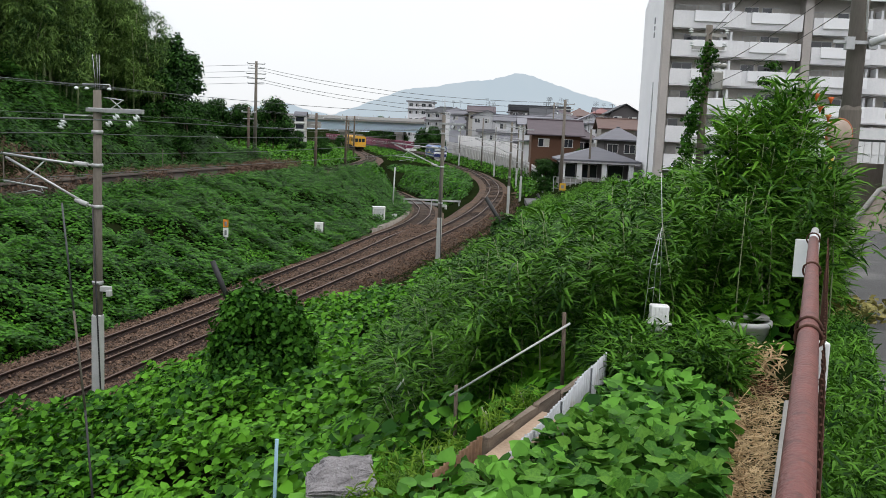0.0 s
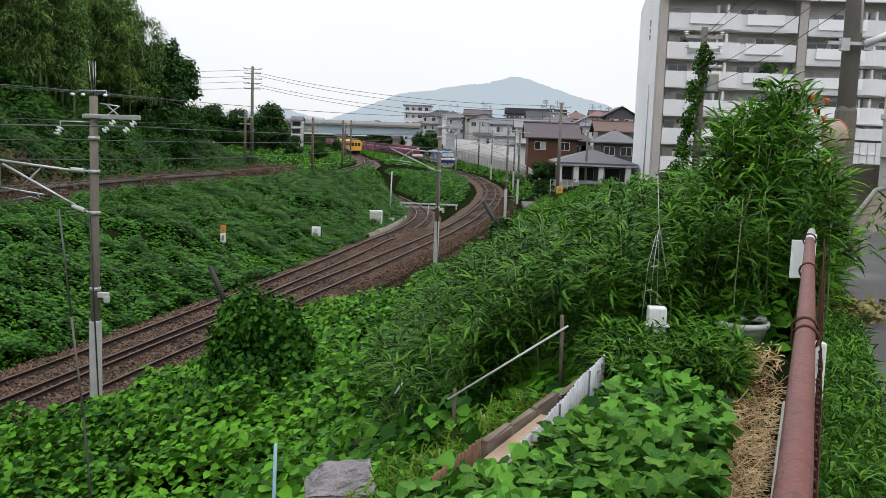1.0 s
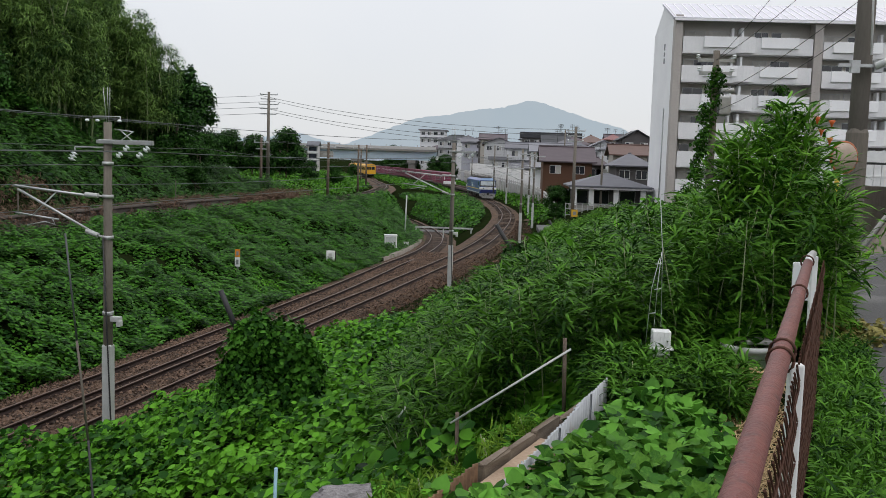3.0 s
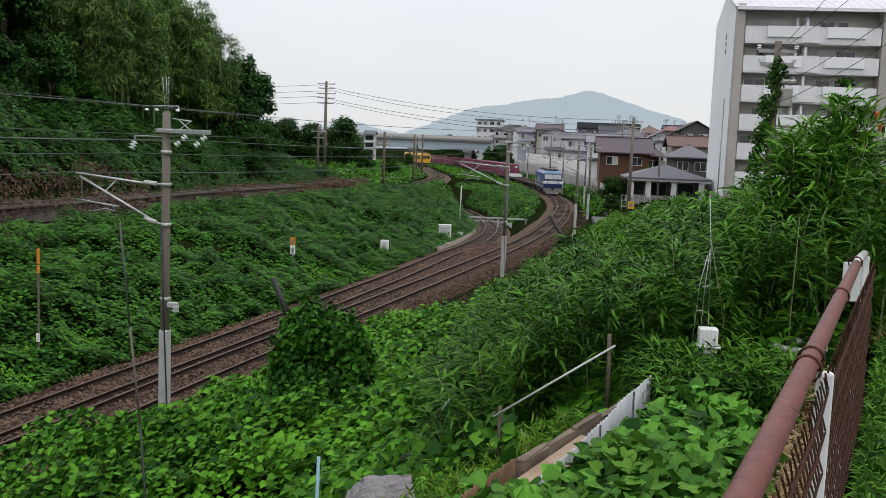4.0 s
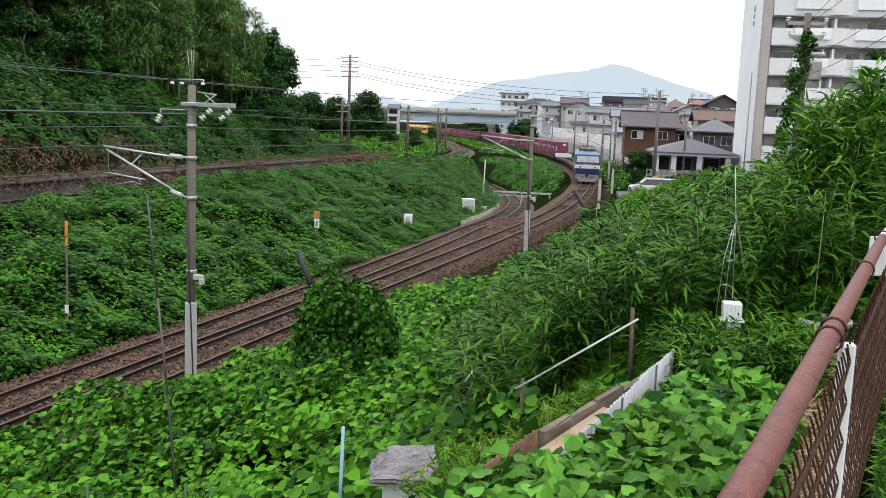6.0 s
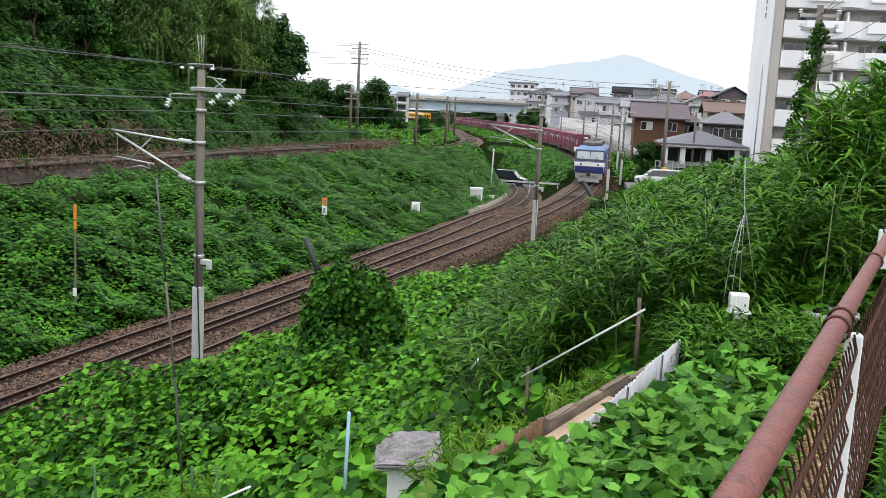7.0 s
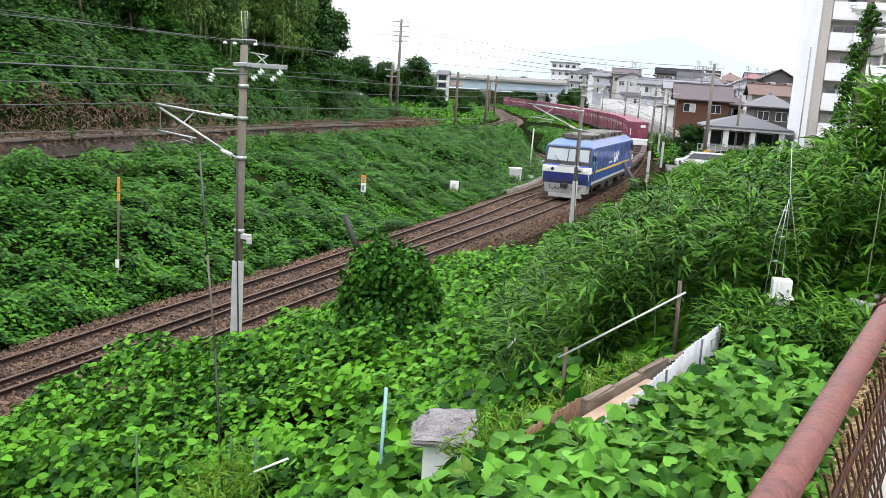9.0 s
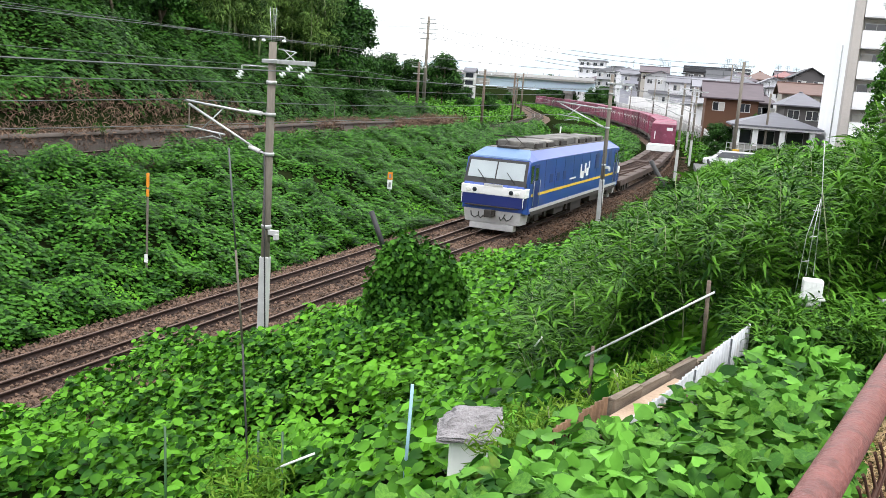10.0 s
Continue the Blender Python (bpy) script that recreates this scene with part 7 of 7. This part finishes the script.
def make_fence():
    f = empty("handrail_fence", Matrix(), "rusty red pipe handrail with rusted chain-link mesh", "fence")
    bm = bmesh.new()
    tube(bm, FENCE, 0.0255, seg=16)
    part("pipe", bm, M_PIPE, f, "red oxide painted pipe with rust pits")
    bm = bmesh.new()
    tube(bm, [(2.07, 5.22, 5.70), (2.25, 5.74, 5.69), (2.42, 6.22, 5.67)], 0.024, seg=12)
    part("end_sleeve", bm, M_GALV, f, "galvanised pipe end")
    for (x, y), h in (((1.225, 2.62), 5.70), ((2.42, 6.16), 5.68), ((0.36, 0.16), 5.7)):
        part("post", boxes((x - 0.02, x + 0.018, y, y + 0.038, 4.3, h - 0.02), bevel=0.006), M_WHITE, f, "white painted steel post")
    for x, y in ((1.18, 2.62), (1.14, 2.5), (2.05, 5.17), (1.60, 3.85)):
        d = Vector((0.34, 0.94, 0)).normalized()
        bm = bmesh.new()
        c = Vector((x, y, 5.715))
        n = d.cross(Vector((0, 0, 1)))
        tube(bm, [c + (n * math.cos(a) + Vector((0, 0, 1)) * math.sin(a)) * 0.033 for a in [k * 6.283 / 14 for k in range(15)]], 0.0045, seg=5)
        part("wire_tie", bm, M_CHAIN, f)
    # chain-link: bent wires hanging side by side, linked at their knees
    rn = random.Random(6)
    for k in range(112):
        s = 0.05 + k * 0.052
        x, y = 0.30 + s * 0.335, 0.1 + s * 0.942
        pts = []
        n = 17
        for i in range(n):
            o = 0.028 if i % 2 else -0.028
            pts.append((x + 0.03 + o * 0.335 + (0.004 if i % 2 else -0.004) + rn.uniform(-0.002, 0.002), y + o * 0.942, 5.69 - i * 0.055))
        bm = bmesh.new()
        tube(bm, pts, 0.0032, seg=4)
        part("mesh_wire", bm, M_CHAIN, f)
    bm = bmesh.new()
    L = Vector((2.3, 6.3, 0)) - Vector((0.15, 0.0, 0))
    box(bm, 0, L.length, -0.08, 0.02, 4.2, 4.52, bevel=0.01)
    ob = tagged(part("kerb", bm, M_CONC), "rough concrete kerb under the chain-link fence", "kerb")
    ob.matrix_world = pose(0.22, 0.0, 0, 0, 0, math.degrees(math.atan2(L.y, L.x)))
    s = empty("sign_plate", pose(2.375, 6.25, 0, 0, 0, 5), "white sign plate with a rust-stained corner on the rail end", "sign")
    part("plate", boxes((-0.065, 0.055, 0, 0.012, 5.36, 5.61), bevel=0.004), mat("white_plate_rust", (0.78, 0.80, 0.80), (0.68, 0.71, 0.72), 0.4, scale=4, spots=(0.36, 0.14, 0.05), spot_scale=6, spot_at=0.66), s)
    part("clamp", boxes((-0.02, 0.05, 0.014, 0.03, 5.42, 5.46), (-0.02, 0.05, 0.014, 0.03, 5.54, 5.58)), M_GALV, s)


make_fence()


def make_road():
    ys = np.arange(-14, 30, 0.5)
    edge = np.interp(ys, [-14, 0, 4.6, 6.6, 10.1, 14, 20, 30], [-4.4, 0.75, 2.32, 2.97, 4.13, 5.4, 7.2, 10.2])
    v, f = [], []
    wob = 0.06 * lattice(ys * 3, ys * 0, 1.0, 9)
    offs = [0.0, 0.3, 1.5, 3.5, 5.5, 9.0]
    for y, e, w in zip(ys, edge, wob):
        for o in offs:
            v.append((e + o + (w if o == 0 else 0), y, 4.6 + 0.01 * min(o, 3)))
    k = len(offs)
    for i in range(len(ys) - 1):
        for j in range(k - 1):
            a = i * k + j
            f += [a, a + 1, a + k + 1, a + k]
    me = raw_mesh("road", np.array(v), f, 4)
    tagged(part("road", me, M_ASPHALT), "worn grey asphalt lane with patches", "road", kind="structure")
    rng = np.random.default_rng(91)
    n = 9500
    y = rng.uniform(1.0, 12.5, n)
    lo = 0.36 + y * 0.352
    hi = np.interp(y, [0, 4.6, 6.6, 10.1, 14], [0.95, 2.5, 3.1, 4.15, 5.4])
    x = lo + (hi - lo) * rng.uniform(0, 1, n) ** 1.4
    me = leaves("verge_weeds", np.c_[x, y, 4.56 + 0.16 * rng.uniform(0, 1, n) ** 1.5], np.tile((0, 0, 0.6), (n, 1)), rng.uniform(0.06, 0.13, n), LEAF_BLADE, M_THICKET, 0.8, -0.8, rng)
    tagged(new("verge_weeds", me), "ragged green weeds between fence and road", "weeds", kind="stuff")
    n = 9000
    y = rng.uniform(0.5, 8, n)
    x = 0.40 + y * 0.345 + rng.uniform(0, 0.35, n)
    me = leaves("verge_mugwort", np.c_[x, y, 4.6 + 0.25 * rng.uniform(0, 1, n)], np.tile((0, 0, 1.0), (n, 1)), rng.uniform(0.05, 0.12, n), LEAF_BLADE, M_THICKET, 0.7, -0.3, rng)
    tagged(new("verge_mugwort", me), "dark leafy weeds along the foot of the fence", "weeds", kind="stuff")
    n = 700
    p = np.c_[rng.normal(3.75, 0.25, n), rng.normal(9.3, 0.35, n), 4.62 + 0.12 * rng.uniform(0, 1, n)]
    me = leaves("yellow_weeds", p, np.tile((0, 0, 1.0), (n, 1)), rng.uniform(0.05, 0.1, n), LEAF_SMALL, mat("yellowing_weed", (0.28, 0.24, 0.06), (0.12, 0.12, 0.03), 0.7, scale=3, per="island"), 0.6, 0.2, rng)
    tagged(new("yellow_weeds", me), "yellowing weeds at the edge of the road", "weeds", kind="stuff")


make_road()


def make_beige():
    b = empty("beige_building", pose(8.45, 20, 0, 0, 0, -25), "beige rendered building over a dark garage opening", "building")
    part("upper_wall", boxes((0, 14, 0, 12, 6.98, 16)), M_BEIGE, b)
    part("string_course", boxes((-0.05, 14, -0.05, 12, 6.9, 7.0)), M_GREYBAND, b)
    part("lower_wall", boxes((0, 14, 0.02, 12, 6.12, 6.9)), M_GREYBAND, b)
    # back wall coloured dark to stand for the garage's inner shade
    part("garage_shade_wall", boxes((0.3, 14, 2.5, 12, 4.4, 6.12)), WALLS["dark"], b)
    part("pillar", boxes((0.0, 0.2, 0.3, 0.6, 4.4, 6.12)), M_GREYBAND, b)
    for x, z in ((0.35, 7.75), (0.75, 9.9), (3, 7.75)):
        w = part("window", boxes((x, x + 1.3, -0.05, 0.1, z - 0.05, z + 1.15)), M_GALV, b)
        part("pane", boxes((x + 0.06, x + 0.62, -0.065, -0.04, z, z + 1.08)), M_GLASS, w)
        part("pane", boxes((x + 0.68, x + 1.24, -0.065, -0.04, z, z + 1.08)), M_DARKGLASS, w)
        part("sill", boxes((x - 0.1, x + 1.4, -0.12, 0, z - 0.12, z - 0.05)), M_GREYBAND, w)
    bm = bmesh.new()
    loft(bm, [[(-0.45, -0.9, 4.5), (9, -0.9, 4.5), (9, 0.3, 4.5), (-0.45, 0.3, 4.5)], [(0.05, 0.0, 5.45), (9, 0.0, 5.45), (9, 0.3, 5.45), (0.05, 0.3, 5.45)]])
    part("ramp_wall", bm, M_STAIN, b, "streaked sloping concrete wall")
    bm = bmesh.new()
    tube(bm, [(-0.5, -0.92, 4.6), (-0.02, -0.05, 5.42), (0.2, 0, 5.5)], 0.05, seg=8)
    part("ramp_edge", bm, M_CONC, b)
    w = empty("yard_wall", pose(9.3, 25, 0), "grey concrete yard wall with a thin railing on top", "wall")
    part("wall", boxes((-1.6, 3, 0, 0.3, 4.2, 5.9)), M_STAIN, w)
    for k in range(22):
        part("baluster", boxes((-1.5 + 0.2 * k, -1.48 + 0.2 * k, 0.1, 0.12, 5.9, 6.5)), M_WHITE, w)
    part("rail", boxes((-1.6, 3, 0.09, 0.13, 6.46, 6.52)), M_WIRE, w)
    m = empty("traffic_mirror", pose(4.75, 12.6, 0, 0, 0, 20), "round convex traffic mirror with an orange rim", "mirror")
    bm = bmesh.new()
    tube(bm, [(0, 0, 4.5), (0, 0, 6.5)], 0.03, seg=8)
    part("post", bm, M_YELLOWLINE, m)
    bm = bmesh.new()
    lathe(bm, [(0.01, 0), (0.17, 0.02), (0.2, 0.05), (0.19, 0.07), (0.1, 0.1), (0.02, 0.11)], 20)
    bmesh.ops.rotate(bm, cent=(0, 0, 0), matrix=Matrix.Rotation(radians(90), 3, "X"), verts=bm.verts)
    bmesh.ops.translate(bm, vec=(0.0, -0.05, 6.4), verts=bm.verts)
    part("mirror_shell", bm, mat("faded_beige", (0.42, 0.33, 0.26), (0.32, 0.25, 0.2), 0.5), m)
    bm = bmesh.new()
    tube(bm, [(0.2 * math.cos(k * 0.3142), -0.1, 6.4 + 0.2 * math.sin(k * 0.3142)) for k in range(21)], 0.018, seg=6)
    part("rim", bm, mat("faded_orange", (0.45, 0.14, 0.05), (0.35, 0.1, 0.04), 0.5), m)


make_beige()


# ---- railway small things ----
def make_lineside():
    c = empty("relay_cabinet", pose(-7.95, 68.4, 0, 0, 0, 12), "white railway relay cabinet at the foot of the bank", "cabinet")
    g = float(ground_z(-7.95, 68.4))
    part("body", boxes((-0.45, 0.45, -0.3, 0.3, g, g + 1.15), bevel=0.03), M_WHITE, c)
    part("lid", boxes((-0.49, 0.49, -0.34, 0.34, g + 1.13, g + 1.2), bevel=0.02), M_WHITE, c)
    part("door", boxes((-0.38, 0.38, -0.33, -0.3, g + 0.15, g + 1.05), bevel=0.008), M_POLEPALE, c)
    part("handle", boxes((0.24, 0.28, -0.36, -0.33, g + 0.5, g + 0.65)), M_BLACK, c)
    g = float(ground_z(-9.2, 51.2)) + 0.35
    c = empty("junction_box", pose(-9.2, 51.2, 0, 0, 0, 12), "small white junction box on a dark post", "box")
    part("body", boxes((-0.24, 0.24, -0.15, 0.15, g + 0.1, g + 0.68), bevel=0.02), M_WHITE, c)
    part("window", boxes((-0.12, 0.06, -0.165, -0.15, g + 0.25, g + 0.55)), M_GREYBAND, c)
    part("side", boxes((0.24, 0.3, -0.14, 0.14, g + 0.1, g + 0.66)), M_UNDER, c)
    part("post", boxes((-0.06, 0.06, -0.05, 0.05, g - 0.8, g + 0.12)), M_UNDER, c)
    c = empty("relay_cabinet", pose(-7.2, 72.5, 0), "small white lineside box near the cabinet", "box")
    g = float(ground_z(-7.2, 72.5))
    part("body", boxes((-0.17, 0.17, -0.15, 0.15, g, g + 0.6), bevel=0.02), M_WHITE, c)
    part("lid", boxes((-0.2, 0.2, -0.18, 0.18, g + 0.58, g + 0.64)), M_POLEPALE, c)
    M_ORANGE = mat("orange_marker_paint", (0.75, 0.27, 0.02), (0.6, 0.2, 0.015), 0.5)
    g = float(ground_z(-11.6, 41.3)) + 0.35
    c = empty("marker_post", pose(-11.6, 41.3, 0), "orange and white lineside marker on the bank", "marker")
    part("post", boxes((-0.04, 0.04, -0.03, 0.03, g - 0.6, g + 0.5)), M_GALV, c)
    part("orange_plate", boxes((-0.12, 0.12, -0.045, -0.03, g + 0.55, g + 0.9)), M_ORANGE, c)
    part("white_plate", boxes((-0.12, 0.12, -0.045, -0.03, g + 0.1, g + 0.53)), M_WHITE, c)
    part("mark", boxes((-0.05, 0.05, -0.052, -0.046, g + 0.62, g + 0.8)), M_MARK, c)
    part("mark", boxes((-0.05, 0.05, -0.052, -0.046, g + 0.2, g + 0.42)), M_MARK, c)
    g = float(ground_z(-13.6, 23.8))
    c = empty("marker_post", pose(-13.65, 23.8, 0), "slim marker post with a bright orange top", "marker")
    part("post", boxes((-0.022, 0.022, -0.022, 0.022, g - 0.2, g + 2.75)), M_POLE, c)
    part("orange_top", boxes((-0.036, 0.036, -0.034, 0.034, g + 2.68, g + 3.1), bevel=0.015), M_ORANGE, c)
    part("orange_band", boxes((-0.034, 0.034, -0.032, 0.032, g + 2.42, g + 2.64), bevel=0.01), M_ORANGE, c)
    part("tag", boxes((-0.055, 0.055, -0.05, -0.03, g + 0.5, g + 0.74)), M_WHITE, c)
    # dark leaning posts
    for a, b, r in (((0.10, 40, 3.55), (0.82, 40, 2.45), 0.09), ((-4.50, 16, 3.80), (-4.32, 16, 3.38), 0.05)):
        bm = bmesh.new()
        tube(bm, [a, b, tuple(q * 2 - p for p, q in zip(a, b))], r, seg=8)
        tagged(part("leaning_post", bm, M_BLACK), "black leaning guard post in the vines", "post")
    g = float(ground_z(4.3, 72))
    bm = bmesh.new()
    tube(bm, [(3.9, 72, 1.9), (4.6, 72, 0.4)], 0.1, seg=8)
    tagged(part("leaning_post", bm, M_BLACK), "black leaning guard post beside the road", "post")
    g = -1.1
    x = empty("crossing_rail", pose(0, 0, 0), "pale pipe barrier beside the side track crossing", "barrier")
    part("rail", boxes((-8.3, -2.6, 90.0, 90.1, -0.35, -0.2)), M_POLEPALE, x)
    for k in range(3):
        part("post", boxes((-8.2 + 2.7 * k, -8.1 + 2.7 * k, 90.0, 90.1, -1.7, -0.2)), M_POLEPALE, x)
    bm = bmesh.new()
    tube(bm, [(-8.6, 84, -1.3), (-8.5, 84, 3.0)], 0.06, seg=8)
    tagged(part("signal_pole", bm, M_POLEPALE), "thin pale pole beside the side track", "pole")
    v, f = ribbon(B_LINE[(B_LINE[:, 1] > 58) & (B_LINE[:, 1] < 84)], [-1.65, -1.65, -1.3, -1.3], [-0.5, 0.02, 0.02, -0.5], branch_z)
    tagged(part("cable_trough", raw_mesh("cable_trough", v, f, 4), M_STAIN), "stained concrete cable trough along the side track", "trough", kind="structure")
    M_WARN = mat("warning_yellow", (0.72, 0.42, 0.03), rough=0.5)
    s = empty("warning_sign", pose(7.1, 89.2, 0), "yellow warning board on the power pole", "sign")
    part("board", boxes((-0.3, 0.3, -0.05, 0, 1.3, 2.0), bevel=0.01), M_WARN, s)
    part("mark", boxes((-0.15, 0.15, -0.06, -0.05, 1.5, 1.8)), M_MARK, s)
    # stone facing on the bank under the main line
    v, f = ribbon(A_LINE[(A_LINE[:, 1] > 92) & (A_LINE[:, 1] < 150)], [-2.6, -4.2], [-0.5, -2.2], rail_z)
    tagged(part("stone_bank", raw_mesh("stone_bank", v, f, 4), M_STAIN), "dark stone facing of the bank below the main line", "wall", kind="structure")


make_lineside()


def make_car(name, label, paint, length=3.5, height=1.62):
    c = empty(name, Matrix(), label, "car")
    L, W = length / 2, 0.74
    bm = bmesh.new()
    sec = lambda x, z0, z1, w: [(x, -w, z0), (x, w, z0), (x, w * 1.02, (z0 + z1) / 2), (x, w * 0.96, z1), (x, -w * 0.96, z1), (x, -w * 1.02, (z0 + z1) / 2)]
    loft(bm, [sec(-L, 0.35, 0.75, W * 0.9), sec(-L + 0.12, 0.25, 0.9, W), sec(L - 0.8, 0.25, 0.92, W), sec(L - 0.12, 0.28, 0.8, W * 0.95), sec(L, 0.35, 0.68, W * 0.88)])
    part("body", bm, paint, c)
    bm = bmesh.new()
    loft(bm, [[(-L + 0.1, -W * 0.93, 0.9), (L - 0.75, -W * 0.93, 0.92), (L - 1.3, -W * 0.8, height - 0.1), (-L + 0.25, -W * 0.8, height - 0.1)],
              [(-L + 0.1, W * 0.93, 0.9), (L - 0.75, W * 0.93, 0.92), (L - 1.3, W * 0.8, height - 0.1), (-L + 0.25, W * 0.8, height - 0.1)]])
    part("glasshouse", bm, M_DARKGLASS, c)
    part("roof", boxes((-L + 0.22, L - 1.28, -W * 0.82, W * 0.82, height - 0.11, height), bevel=0.04), paint, c)
    for x in (-L + 0.6, L - 0.65):
        for y in (-W, W):
            bm = bmesh.new()
            lathe(bm, [(0.12, -0.08), (0.27, -0.08), (0.29, 0), (0.27, 0.08), (0.12, 0.08)], 14)
            bmesh.ops.rotate(bm, cent=(0, 0, 0), matrix=Matrix.Rotation(radians(90), 3, "X"), verts=bm.verts)
            bmesh.ops.translate(bm, vec=(x, y, 0.29), verts=bm.verts)
            part("wheel", bm, M_BLACK, c)
    for y in (-0.5, 0.5):
        part("headlight", boxes((L - 0.06, L + 0.02, y - 0.14, y + 0.14, 0.58, 0.7)), M_LAMP, c)
        part("tail_light", boxes((-L - 0.01, -L + 0.05, y - 0.1, y + 0.1, 0.6, 0.75)), M_PIPE, c)
    return c


VAN = make_car("car", "small black hatchback crossing the side track", mat("black_car_paint", (0.02, 0.022, 0.028), (0.012, 0.013, 0.016), 0.2, coat=0.6), 3.6, 1.65)
CAR = make_car("car", "white car waiting on the road by the crossing", mat("white_car_paint", (0.72, 0.73, 0.75), (0.6, 0.61, 0.63), 0.25, coat=0.5), 4.2, 1.5)
v_ = boxes((-18, -2.4, 102.8, 107.2, -1.86, -1.78))
tagged(part("crossing_road", v_, M_ASPHALT), "narrow asphalt road over the side track", "road", kind="structure")
tagged(part("crossing_lane", boxes((3.4, 16, 78.0, 86.0, 0.2, 0.62)), M_ASPHALT), "grey asphalt lane by the hall", "road", kind="structure")


def motions():
    s0 = s_of_y(A_LINE, FRONT_Y)
    walk(LOCO, [(t, ride(A_LINE, rail_z, s0 + SPEED * (10 - t) + 9.1, 6.2)) for t in TIMES])
    for k, wagon in enumerate(WAGONS):
        mid = s0 + 18.9 + 10.2 + 20.4 * k
        walk(wagon, [(t, ride(A_LINE, rail_z, mid + SPEED * (10 - t), 7.1)) for t in TIMES])
    u0 = s_of_y(U_LINE, 222)
    for k, car in enumerate(YELLOW):
        walk(car, [(t, ride(U_LINE, u_z, u0 + 9.0 * t + 30.0 * max(0, t - 4.5) + 10 + 20 * k, 6.9)) for t in TIMES])

    van = [(0, -15.0), (5.9, -15.0), (6.8, -9.6), (7.2, -8.0), (7.5, -6.9), (8.0, -5.0), (8.6, -4.0), (10, -4.0)]
    walk(VAN, [(t, pose(x, 105, -1.78, 0, 0, -12)) for t, x in van])
    car = [(0, 15.0), (2.4, 15.0), (4.5, 7.2), (5.5, 6.6), (6.8, 6.3), (10, 6.2)]
    walk(CAR, [(t, pose(x, 82.5, 0.62, 0, 0, 188)) for t, x in car])


motions()
